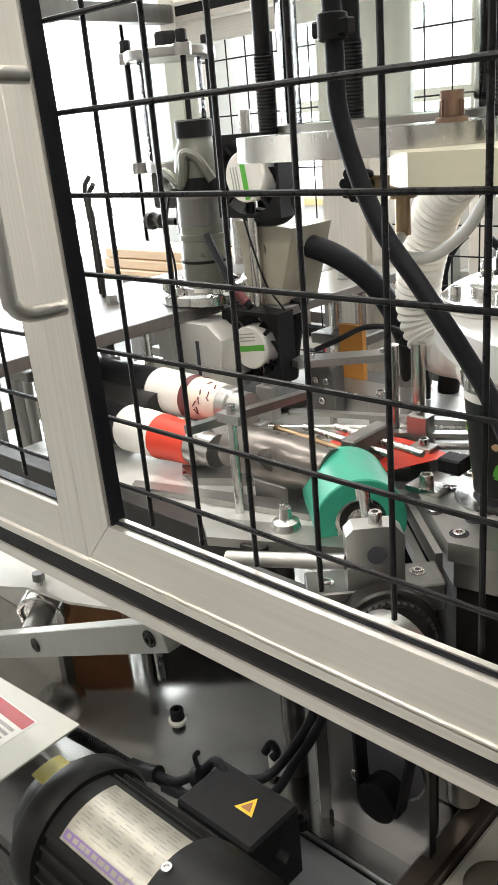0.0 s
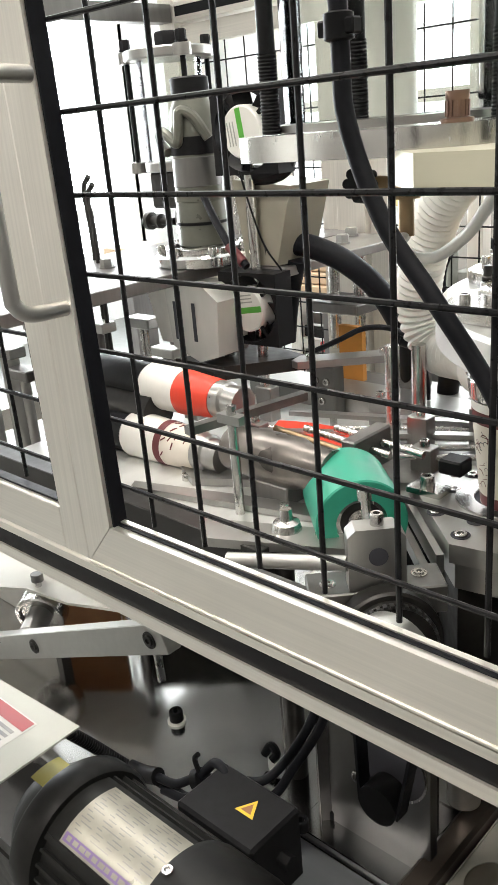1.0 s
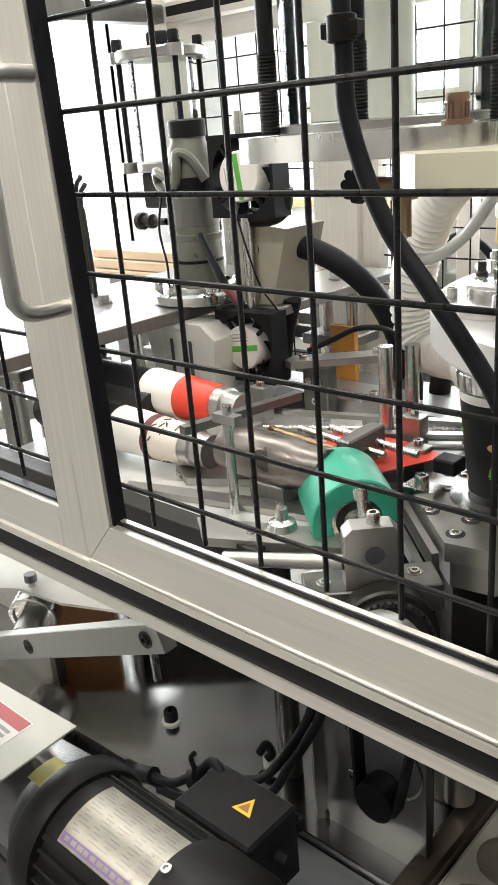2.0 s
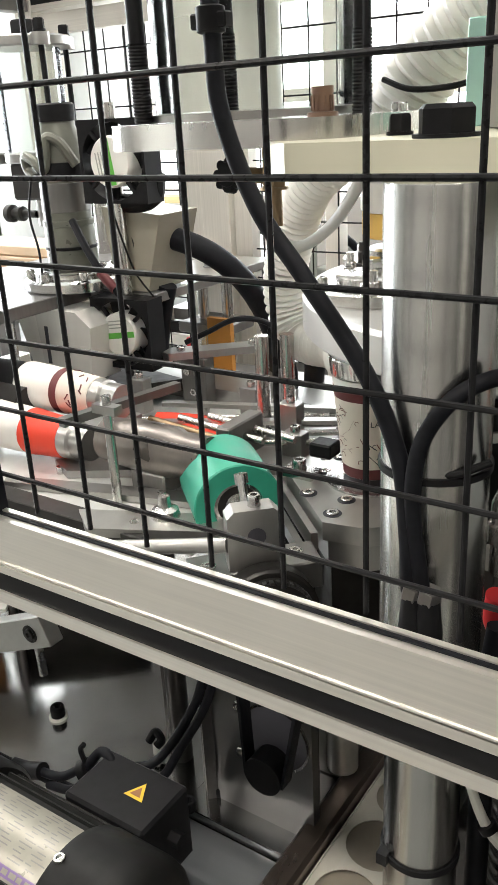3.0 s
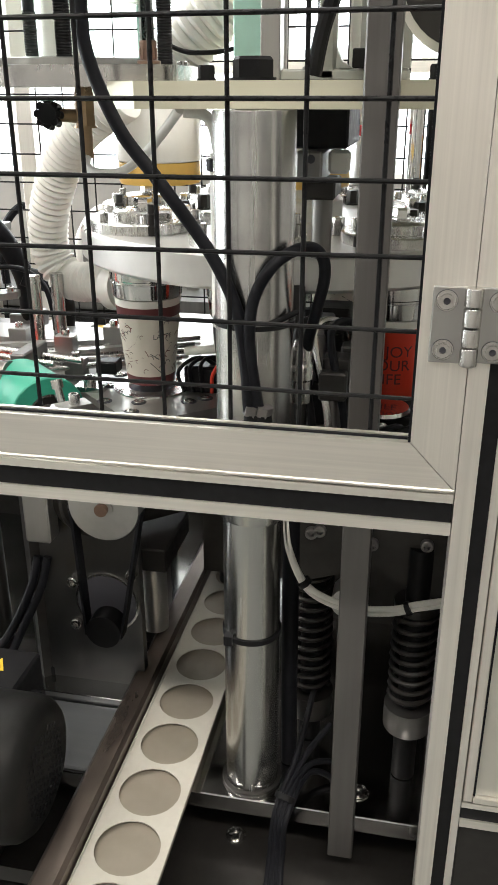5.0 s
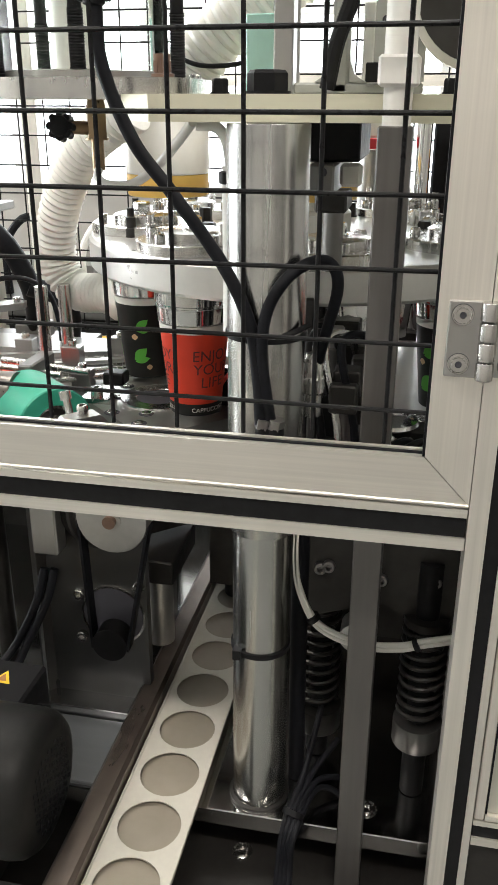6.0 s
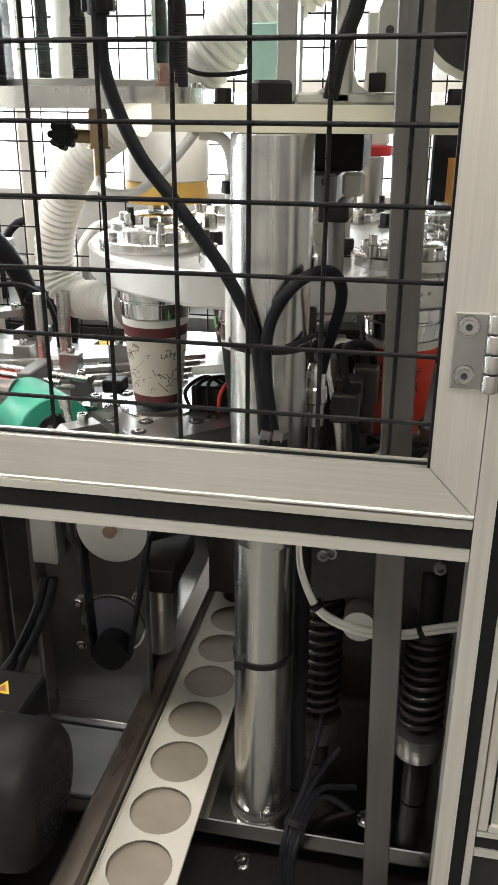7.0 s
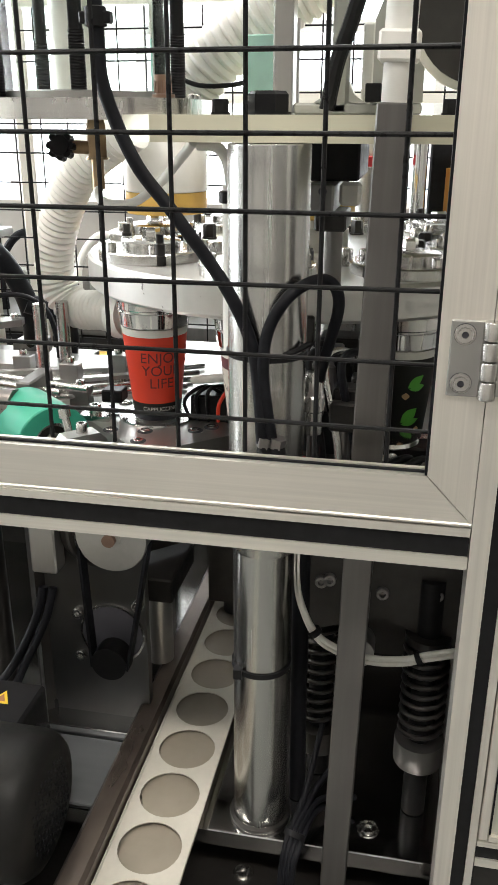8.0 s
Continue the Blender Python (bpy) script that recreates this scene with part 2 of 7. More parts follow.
def sunkscrew(bm, at, r=0.009, normal=(0, 0, 1)):
    """A ring of a counterbore with the screw's head in it."""
    m = Matrix.Translation(at) @ Vector(normal).to_track_quat("Z", "Y").to_matrix().to_4x4()
    lathe(bm, ((r * 1.15, 0.0), (r * 1.12, 0.0012), (r, 0.0012), (r * 0.96, 0.0004), (r * 0.74, 0.0004)), seg=18, m=m)
    lathe(bm, ((r * 0.74, 0.0004), (r * 0.72, 0.003), (r * 0.38, 0.003), (r * 0.34, 0.0008), (0, 0.0008)), seg=12, m=m)
    return bm


def hexhead(bm, at, r=0.014, h=0.012, normal=(0, 0, 1)):
    m = Matrix.Translation(at) @ Vector(normal).to_track_quat("Z", "Y").to_matrix().to_4x4()
    lathe(bm, ((r * 1.15, 0), (r * 1.15, 0.002), (r * 1.0, 0.002)), seg=20, m=m)
    lathe(bm, ((r, 0.002), (r, h * 0.85), (r * 0.86, h), (0, h)), seg=6, m=m)
    return bm


def rounded(x0, x1, y0, y1, r, n=6):
    out = []
    for cx, cy, a0 in ((x1 - r, y1 - r, 0), (x0 + r, y1 - r, 90), (x0 + r, y0 + r, 180), (x1 - r, y0 + r, 270)):
        for k in range(n + 1):
            a = radians(a0 + 90 * k / n)
            out.append((cx + r * math.cos(a), cy + r * math.sin(a)))
    return out


def screws(parent, spots, r=0.006, h=0.006, normal=(0, 0, 1), material=None, name="screw", kind=capscrew):
    for p in spots:
        bm = B()
        if kind is sunkscrew:
            sunkscrew(bm, p, r, normal)
        else:
            kind(bm, p, r, h, normal)
        part(name, bm, material or STEEL, parent)

# ---- the hall ----
def hall():
    solo("floor", box(B(), -4.6, 4.6, -3.4, 4.6, -0.1, 0), CONCRETE, "grey sealed concrete hall floor", "floor", kind="structure")
    solo("ceiling", box(B(), -4.6, 4.6, -3.4, 4.6, 3.4, 3.5), WALLPAINT, "white hall ceiling", "ceiling", kind="structure")
    # South and east walls are unseen, kept grey so dark parts mirror little light.
    solo("wall_south", box(B(), -4.6, 4.6, -3.5, -3.4, 0, 3.4), GREYWALL, "grey hall wall behind the aisle", "wall", kind="structure")
    solo("wall_east", box(B(), 4.6, 4.7, -3.4, 4.6, 0, 3.4), GREYWALL, "grey hall wall", "wall", kind="structure")
    w = B()
    for b in ((-4.6, 4.6, 4.6, 4.7, 0, 0.74), (-4.6, 4.6, 4.6, 4.7, 3.0, 3.4), (-4.6, -3.9, 4.6, 4.7, 0.5, 3.0), (1.3, 4.6, 4.6, 4.7, 0.5, 3.0)):
        box(w, *b)
    solo("wall_north", w, WALLPAINT, "white hall wall with a wide window opening", "wall", kind="structure")
    solo("trim", box(B(), -3.9, 1.3, 4.5, 4.6, 0.70, 0.745), mat("amber_wood_sill", (0.5, 0.36, 0.16), 0.5, 0.0, 0.15, 30, 0.01, (0.1, 1, 1)), "amber wooden window sill", "window sill", kind="structure")
    w = B()
    for b in ((-4.7, -4.6, -3.4, 4.6, 0, 0.5), (-4.7, -4.6, -3.4, 4.6, 3.0, 3.4), (-4.7, -4.6, -3.4, 0.0, 0.5, 3.0), (-4.7, -4.6, 3.8, 4.6, 0.5, 3.0)):
        box(w, *b)
    solo("wall_west", w, WALLPAINT, "white hall wall with a tall window opening", "wall", kind="structure")
    for n, (fixed, a, b, along) in enumerate(((4.63, -3.9, 1.3, "x"), (-4.63, 0.0, 3.8, "y"))):
        t = thing(f"window_{n + 1}", "wide factory window with white bars and bright daylight behind", "window", kind="structure")
        steps = 6 if along == "x" else 4
        for k in range(steps + 1):
            p = a + (b - a) * k / steps
            part("window_frame", box(B(), p - 0.03, p + 0.03, fixed - 0.03, fixed + 0.03, 0.5, 3.0) if along == "x" else box(B(), fixed - 0.03, fixed + 0.03, p - 0.03, p + 0.03, 0.5, 3.0), WHITEPAINT, t)
        for z in (0.775, 1.75, 2.97):
            part("window_frame", box(B(), a, b, fixed - 0.025, fixed + 0.025, z - 0.03, z + 0.03) if along == "x" else box(B(), fixed - 0.025, fixed + 0.025, a, b, z - 0.03, z + 0.03), WHITEPAINT, t)
    solo("backdrop", box(box(B(), -6.5, 3.5, 5.6, 5.65, -1, 4.5), -5.65, -5.6, -2, 6, -1, 4.5), DAYLIGHT, "bright overcast daylight outside the windows", "sky", kind="structure")
    for lx, ly in ((-1.6, -1.4), (1.0, -1.4), (-1.6, 0.75), (1.0, 0.75)):
        t = thing("ceiling_light", "long white fluorescent ceiling light, lit", "lamp", (lx, ly, 3.3), "ceiling lights")
        part("housing", box(B(), lx - 1.0, lx + 1.0, ly - 0.14, ly + 0.14, 3.34, 3.4), WHITEPAINT, t)
        for dy in (-0.06, 0.06):
            part("tube", rod(B(), (lx - 0.98, ly + dy, 3.325), (lx + 0.98, ly + dy, 3.325), 0.014), TUBEGLOW, t, "glowing white tube")


hall()

# ---- the machine's frame: extruded profile, doors with welded mesh ----
YF = -0.0155


def groove(a0, a1, b0, b1, g0, g1, deep=0.004):
    """The outline of a bar with one groove in its front face."""
    return [(a0, b1), (a0, b0), (g0, b0), (g0, b0 + deep), (g1, b0 + deep), (g1, b0), (a1, b0), (a1, b1)]


ALONG_X = Matrix(((0, 0, 1, 0), (0, 1, 0, 0), (1, 0, 0, 0), (0, 0, 0, 1)))


def profile_x(name, parent, x0, x1, z0, z1, y0, y1, slot=True):
    """A lying extruded bar, with the black strip of its front groove as a part."""
    h = z1 - z0
    g0, g1 = z0 + 0.3 * h, z0 + 0.8 * h
    out = groove(z0, z1, y0, y1, g0, g1) if slot else [(z0, y1), (z0, y0), (z1, y0), (z1, y1)]
    ob = part(name, prism(B(), out, x0, x1, ALONG_X), ALU_X, parent, bevel=0.0008)
    if slot:
        part("slot_strip", box(B(), x0, x1, y0 + 0.002, y0 + 0.0042, g0, g1), BLACK, ob, "black groove strip")
    return ob


def profile_z(name, parent, x0, x1, z0, z1, y0, y1, slot=(0.45, 0.8)):
    w = x1 - x0
    g0, g1 = x0 + slot[0] * w, x0 + slot[1] * w
    ob = part(name, prism(B(), groove(x0, x1, y0, y1, g0, g1), z0, z1), ALU_Z, parent, bevel=0.0008)
    part("slot_strip", box(B(), g0, g1, y0 + 0.002, y0 + 0.0042, z0, z1), BLACK, ob, "black groove strip")
    return ob


def machine_frame():
    t = thing("machine_enclosure", "brushed aluminium extruded frame with black groove strips", "enclosure", (0.43, 0.0, 0.0))
    profile_x("lower_rail", t, -0.90, 0.4178, 0.9535, 0.9865, YF, 0.0145)
    profile_z("post", t, 0.4186, 0.4495, 0.0, 2.0, YF, 0.0145)
    profile_x("side_rail", t, 0.4502, 1.2, 0.6755, 0.7025, YF, 0.0145)
    part("far_post", box(B(), -0.522, -0.462, 0.9, 0.95, 0.0, 2.0), ALU_Z, t, bevel=0.001)
    part("far_post", box(B(), 0.9, 0.96, 0.9, 0.95, 0.0, 2.0), ALU_Z, t, bevel=0.001)
    part("far_post", box(B(), -0.94, -0.895, 0.9, 0.95, 0.0, 2.0), ALU_Z, t, bevel=0.001)
    profile_z("corner_post", t, -0.94, -0.901, 0.0, 2.0, YF, 0.0145)
    profile_x("far_rail", t, -0.894, -0.523, 0.69, 0.73, 0.9, 0.95, False)
    profile_x("far_rail", t, -0.461, 0.899, 0.69, 0.73, 0.9, 0.95, False)
    profile_x("top_rail", t, -0.894, -0.523, 1.475, 1.51, 0.9, 0.95)
    profile_x("top_rail", t, -0.461, 0.899, 1.475, 1.51, 0.9, 0.95)
    profile_x("top_rail", t, -0.90, 1.2, 1.62, 1.66, YF, 0.0145)
    part("side_beam", box(B(), -0.935, -0.90, 0.016, 0.899, 1.476, 1.508), DULL, t, bevel=0.001)
    part("side_beam", box(B(), -0.935, -0.90, 0.016, 0.899, 0.80, 0.84), ALU_X, t, bevel=0.001)


def mesh_panel(name, label, x0, x1, z0, z1, y, px, pz, ox, oz, r, parent, uneven=()):
    """Welded wire, each wire a part, uprights behind the lying ones."""
    k0, k1 = math.ceil((x0 - ox) / px), math.floor((x1 - ox) / px)
    for k in range(k0, k1 + 1):
        x = ox + k * px + (uneven[k] if 0 <= k < len(uneven) else 0.0)
        sway = 0.0008 * math.sin(3.1 * k)
        bm = hose(B(), [(x + sway, y + 2 * r, z0), (x, y + 2 * r, (z0 + z1) / 2), (x - sway, y + 2 * r, z1)], r, 8, 3)
        part("wire", bm, WIRE, parent)
    for k in range(math.ceil((z0 - oz) / pz), math.floor((z1 - oz) / pz) + 1):
        z = oz + k * pz
        sway = 0.0007 * math.sin(2.3 * k)
        bm = hose(B(), [(x0, y, z + sway), ((x0 + x1) / 2, y, z), (x1, y, z - sway)], r, 8, 3)
        part("wire", bm, WIRE, parent)


LEAN = -0.024


def leaning(bm, z0=1.0245):
    """Leans an upright bar a little to fit the camera's view."""
    for v in bm.verts:
        v.co.x += LEAN * max(0.0, v.co.z - z0)
    return bm


def mesh_door():
    t = thing("mesh_door", "aluminium framed machine door filled with black welded wire mesh, closed", "door", (0.0, YF, 1.0))
    x0, x1, z0, z1 = -0.0297, 0.3845, 1.0245, 1.60
    xo0, xo1, zo0, zo1 = -0.0605, 0.418, 0.9895, 1.618

    def bar(outline):
        bm = B()
        v = [[bm.verts.new((x, y, z)) for x, z in outline] for y in (YF, YF + 0.0125)]
        bm.faces.new(v[0]), bm.faces.new(v[1][::-1])
        for i in range(4):
            j = (i + 1) % 4
            bm.faces.new((v[0][i], v[1][i], v[1][j], v[0][j]))
        return bm

    g = 0.0004
    part("bottom_bar", bar(((xo0 + g, zo0), (xo1 - g, zo0), (x1 - g, z0), (x0 + g, z0))), ALU_X, t, bevel=0.0012)
    part("top_bar", bar(((xo0 + g, zo1), (x0 + g, z1), (x1 - g, z1), (xo1 - g, zo1))), ALU_X, t, bevel=0.0012)
    part("hinge_bar", bar(((xo1, zo0 + g), (xo1, zo1 - g), (x1, z1 - g), (x1, z0 + g))), ALU_Z, t, bevel=0.0012)
    part("latch_bar", leaning(bar(((xo0, zo0 + g), (x0, z0 + g), (x0, z1 - g), (xo0, zo1 - g)))), ALU_Z, t, bevel=0.0012)
    part("gasket", leaning(box(B(), x0, x0 + 0.0018, YF + 0.003, -0.0008, z0, z1)), RUBBER, t, "black rubber gasket")
    part("gasket", box(B(), x1 - 0.0018, x1, YF + 0.0012, -0.003, z0, z1), RUBBER, t, "black rubber gasket")
    part("gasket", box(B(), x0 + 0.0019, x1 - 0.0019, YF + 0.006, -0.0068, z0, z0 + 0.0014), RUBBER, t, "black rubber gasket")
    part("bead", box(B(), x0 + 0.0019, x1 - 0.0019, -0.0066, -0.0026, z0, z0 + 0.0024), ALU_X, t, "bright inner bead")
    part("edge_lip", box(B(), xo0, xo1, YF - 0.0012, YF + 0.0004, zo0 - 0.0012, zo0 + 0.0014), ALU_X, t, "bright rounded lower edge", bevel=0.0006)
    mesh_panel("wire", "", x0 - 0.006, x1 - 0.001, z0 + 0.001, z1, 0.0, 0.0504, 0.0493, -0.0005, 1.052, 0.0017, t, (-0.002, -0.002, -0.0032, -0.0026, -0.002, -0.0012, 0.0007, 0.0024))
    # pull handle
    h = B()
    hose(h, [(-0.040, YF, 1.320), (-0.040, YF - 0.026, 1.320), (-0.040, YF - 0.036, 1.312), (-0.040, YF - 0.038, 1.298), (-0.040, YF - 0.038, 1.203), (-0.040, YF - 0.036, 1.189), (-0.040, YF - 0.026, 1.182), (-0.040, YF, 1.181)], 0.0052, 14, 6)
    part("handle", h, SATIN, t, "grey steel bow handle")
    # hinge
    leaf = part("hinge_leaf", box(B(), 0.3915, 0.4145, YF - 0.0035, YF - 0.0004, 1.0855, 1.137), SATIN, t, "steel hinge leaf", bevel=0.0008)
    screws(leaf, [(0.4005, YF - 0.0035, 1.128), (0.4005, YF - 0.0035, 1.095)], 0.0062, 0.002, (0, -1, 0), STEEL, "hinge_screw", sunkscrew)
    leaf = part("hinge_leaf", box(B(), 0.4205, 0.4455, YF - 0.0035, YF - 0.0004, 1.0865, 1.137), SATIN, t, "steel hinge leaf", bevel=0.0008)
    screws(leaf, [(0.4345, YF - 0.0035, 1.128), (0.4325, YF - 0.0035, 1.095)], 0.0062, 0.002, (0, -1, 0), STEEL, "hinge_screw", sunkscrew)
    # Dark rings and hexagons stand in for shade in the countersinks and sockets.
    for x, z in ((0.4005, 1.128), (0.4005, 1.095), (0.4345, 1.128), (0.4325, 1.095)):
        part("screw_recess", lathe(B(), ((0.0060, 0.0), (0.0060, 0.0006), (0.0072, 0.0006), (0.0072, 0.0)), seg=28, m=Matrix.Translation((x, YF - 0.0035, z)) @ Matrix.Rotation(radians(90), 4, "X")), INK, t, "dark ring for the countersink's shade")
        part("screw_socket", lathe(B(), ((0.0022, 0.0), (0.0022, 0.0012), (0.0, 0.0012)), seg=6, m=Matrix.Translation((x, YF - 0.0042, z)) @ Matrix.Rotation(radians(90), 4, "X")), INK, t, "dark hexagon for the socket's shade")
    for k in range(4):
        za = 1.0845 + 0.0133 * k
        part("hinge_knuckle", lathe(B(), ((0.0, 0), (0.0055, 0.0004), (0.006, 0.001), (0.006, 0.0118), (0.0055, 0.0126), (0, 0.0128)), (0.4175, YF - 0.005, za), seg=20), STEEL, t)


def left_door():
    t = thing("mesh_door", "aluminium framed door with wire mesh beside the latch", "door", (-0.1, YF, 1.0))
    part("latch_bar", leaning(box(B(), -0.0905, -0.0612, YF, YF + 0.0125, 0.9895, 1.618)), ALU_Z, t, bevel=0.001)
    part("bottom_bar", box(B(), -0.6, -0.091, YF, YF + 0.0125, 0.9895, 1.0255), ALU_X, t, bevel=0.001)
    part("gasket", box(B(), -0.6, -0.0915, YF + 0.0045, -0.0026, 1.0258, 1.0276), RUBBER, t, "black rubber gasket")
    part("gasket", leaning(box(B(), -0.0928, -0.0907, YF + 0.0012, -0.0008, 1.0258, 1.6)), RUBBER, t, "black rubber gasket")
    mesh_panel("wire", "", -0.6, -0.0895, 1.0265, 1.6, 0.0, 0.0504, 0.0493, -0.113, 1.052, 0.0017, t)


def right_door():
    t = thing("panel_door", "closed grey sheet metal door in an aluminium frame", "door", (0.6, YF, 0.73))
    part("hinge_bar", box(B(), 0.4507, 0.4585, YF, YF + 0.03, 0.7035, 1.618), ALU_Z, t, bevel=0.001)
    part("panel", box(B(), 0.4605, 1.2, YF + 0.004, YF + 0.01, 0.7095, 1.618), mat("grey_sheet_metal", (0.5, 0.49, 0.44), 0.42, 0.4, 0.06, 70, 0.004, (1, 1, 0.05)), t, "plain grey metal sheet")
    part("bottom_bar", box(B(), 0.459, 1.2, YF, YF + 0.03, 0.7035, 0.709), ALU_X, t)
    part("gasket", box(B(), 0.4588, 0.4603, YF + 0.001, YF + 0.012, 0.71, 1.618), RUBBER, t)
    part("latch", box(B(), 0.4785, 0.50, YF - 0.008, YF + 0.004, 1.05, 1.062), SATIN, t, bevel=0.001)
    t = thing("panel_door", "dark sheet metal door below the side rail", "door", (0.6, YF, 0.4))
    part("panel", box(B(), 0.451, 1.2, YF + 0.006, YF + 0.012, 0.05, 0.67), DARKSTEEL, t)


def far_doors():
    for n, (xa, xb) in enumerate(((-0.89, -0.527), (-0.457, 0.895))):
        t = thing("mesh_door", "far door with thin black wire mesh on the window side", "door", (xa, 0.92, 0.85), "far mesh doors")
        part("frame_bar", box(B(), xa, xb, 0.91, 0.935, 0.735, 0.775), ALU_X, t)
        part("frame_bar", box(B(), xa, xb, 0.91, 0.935, 1.435, 1.47), ALU_X, t)
        part("frame_bar", box(B(), xa, xa + 0.035, 0.91, 0.935, 0.776, 1.434), ALU_Z, t)
        part("frame_bar", box(B(), xb - 0.035, xb, 0.91, 0.935, 0.776, 1.434), ALU_Z, t)
        mesh_panel("wire", "", xa + 0.036, xb - 0.036, 0.776, 1.434, 0.922, 0.05, 0.05, xa, 0.9, 0.0014, t)


machine_frame()
mesh_door()
left_door()
right_door()
far_doors()

# ---- machine bed, deck and inner walls ----
def bed():
    t = thing("machine_bed", "dark steel machine bed with a polished deck plate", "machine bed", (0, 0.5, 0.5))
    part("deck_plate", box(B(), -0.89, 0.432, 0.063, 0.9, 0.565, 0.585), DECK, t, "shiny oily steel deck", bevel=0.001)
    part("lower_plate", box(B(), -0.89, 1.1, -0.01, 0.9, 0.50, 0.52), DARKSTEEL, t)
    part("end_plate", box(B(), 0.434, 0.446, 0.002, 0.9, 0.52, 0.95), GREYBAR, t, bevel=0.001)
    # Sheets added to block window light; the left one is lower and lets some in.
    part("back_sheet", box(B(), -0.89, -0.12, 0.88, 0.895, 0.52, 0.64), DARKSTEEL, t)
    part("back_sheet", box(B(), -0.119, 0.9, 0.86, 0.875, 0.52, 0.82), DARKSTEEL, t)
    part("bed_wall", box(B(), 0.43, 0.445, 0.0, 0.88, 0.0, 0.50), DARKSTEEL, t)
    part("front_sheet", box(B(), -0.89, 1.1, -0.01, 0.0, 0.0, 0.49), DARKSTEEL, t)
    screws(t, [(0.36, 0.095, 0.585), (0.235, 0.075, 0.52)], 0.010, 0.003, (0, 0, 1), STEEL, "deck_screw", sunkscrew)


bed()

# work plates at bench height
def work_plates():
    t = thing("turret_table", "thick machined steel table plate with countersunk screws", "machine plate", (0.2, 0.5, 0.88))
    out = [(-0.042, 0.392), (0.057, 0.298), (0.10, 0.305), (0.16, 0.36), (0.30, 0.36), (0.42, 0.36), (0.43, 0.80), (-0.02, 0.80), (-0.035, 0.50)]
    part("top_plate", prism(B(), out, 0.880, 0.90), PLATE, t, bevel=0.0012)
    part("under_plate", prism(B(), [(x + 0.004, y + 0.004) for x, y in out], 0.852, 0.8795), SATIN, t, bevel=0.001)
    # countersunk screws: a dark disc painted for the bore's shade, the bright head on it
    for x, y in ((0.057, 0.319), (0.012, 0.349), (-0.000, 0.407), (-0.034, 0.404), (0.055, 0.353), (-0.004, 0.452), (0.102, 0.467), (0.115, 0.367), (0.132, 0.383)):
        part("counterbore", lathe(B(), ((0.0095, 0.9001), (0.0095, 0.9006), (0.0, 0.9006)), (x, y, 0), seg=24), INK, t, "dark disc for the counterbore's shade")
        capscrew(bm := B(), (x, y, 0.9002), 0.0066, 0.0024)
        part("table_screw", bm, STEEL, t)
    part("pin_hole", lathe(B(), ((0.003, 0.9002), (0.003, 0.9006), (0, 0.9006)), (-0.019, 0.437, 0), seg=12), INK, t)
    part("edge_strip", prism(B(), [(-0.052, 0.386), (0.047, 0.292), (0.052, 0.2975), (-0.047, 0.3915)], 0.868, 0.8875), SATIN, t, "bright guide strip", bevel=0.001)
    part("edge_strip", prism(B(), [(-0.062, 0.377), (0.036, 0.283), (0.042, 0.288), (-0.056, 0.382)], 0.862, 0.876), DULL, t, bevel=0.001)
    # dark sheets put in for the shade under the table
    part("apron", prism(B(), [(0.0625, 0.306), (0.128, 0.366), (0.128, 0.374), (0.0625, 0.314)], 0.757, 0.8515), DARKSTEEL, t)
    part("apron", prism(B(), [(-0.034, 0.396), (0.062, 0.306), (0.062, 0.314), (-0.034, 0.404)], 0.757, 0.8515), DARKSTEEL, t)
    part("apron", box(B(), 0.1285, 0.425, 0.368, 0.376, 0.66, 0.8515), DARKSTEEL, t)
    part("cup_seat", lathe(B(), ((0.05, 0.9002), (0.0495, 0.9022), (0.031, 0.9024), (0.030, 0.9012)), (0.053, 0.415, 0), seg=36), STEEL, t, "flush steel seat ring")
    # Dark discs on the plate give the shade of the seat bores.
    part("seat_bore", lathe(B(), ((0.0302, 0.9008), (0, 0.9008)), (0.053, 0.415, 0), seg=36), INK, t, "dark disc for the shade in the seat's bore")
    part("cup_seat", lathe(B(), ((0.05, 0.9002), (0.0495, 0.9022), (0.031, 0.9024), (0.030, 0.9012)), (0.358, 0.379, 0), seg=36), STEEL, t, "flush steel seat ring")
    part("seat_bore", lathe(B(), ((0.0302, 0.9008), (0, 0.9008)), (0.358, 0.379, 0), seg=36), INK, t, "dark disc for the shade in the seat's bore")
    for x, y in ((0.0, 0.6), (0.35, 0.6), (0.15, 0.45)):
        part("pillar", rod(B(), (x, y, 0.585), (x, y, 0.852), 0.02), DARKSTEEL, t)
    t = thing("forming_table", "long pale machined plate under the wrapping station", "machine plate", (-0.4, 0.45, 0.86))
    part("plate", box(B(), -0.60, -0.06, 0.235, 0.70, 0.86, 0.878), TABLE, t, "bright machined plate", bevel=0.001)
    part("amber_strip", box(B(), -0.60, -0.06, 0.7005, 0.722, 0.862, 0.874), YELLOWPLASTIC, t, "amber edge strip")
    part("hose_shelf", box(B(), -0.42, -0.17, 0.7225, 0.79, 0.864, 0.878), GREYBAR, t, bevel=0.001)
    part("edge_bar", box(B(), -0.62, -0.10, 0.205, 0.232, 0.845, 0.885), DARKSTEEL, t, bevel=0.001)
    for x, y in ((-0.58, 0.66), (-0.3, 0.66), (-0.1, 0.62)):
        part("pillar", rod(B(), (x, y, 0.585), (x, y, 0.86), 0.02), DARKSTEEL, t)
    screws(t, [(-0.31, 0.30, 0.878), (-0.42, 0.36, 0.878), (-0.15, 0.30, 0.878), (-0.55, 0.28, 0.878)], 0.006, 0.009, (0, 0, 1), STEEL, "table_screw")


work_plates()

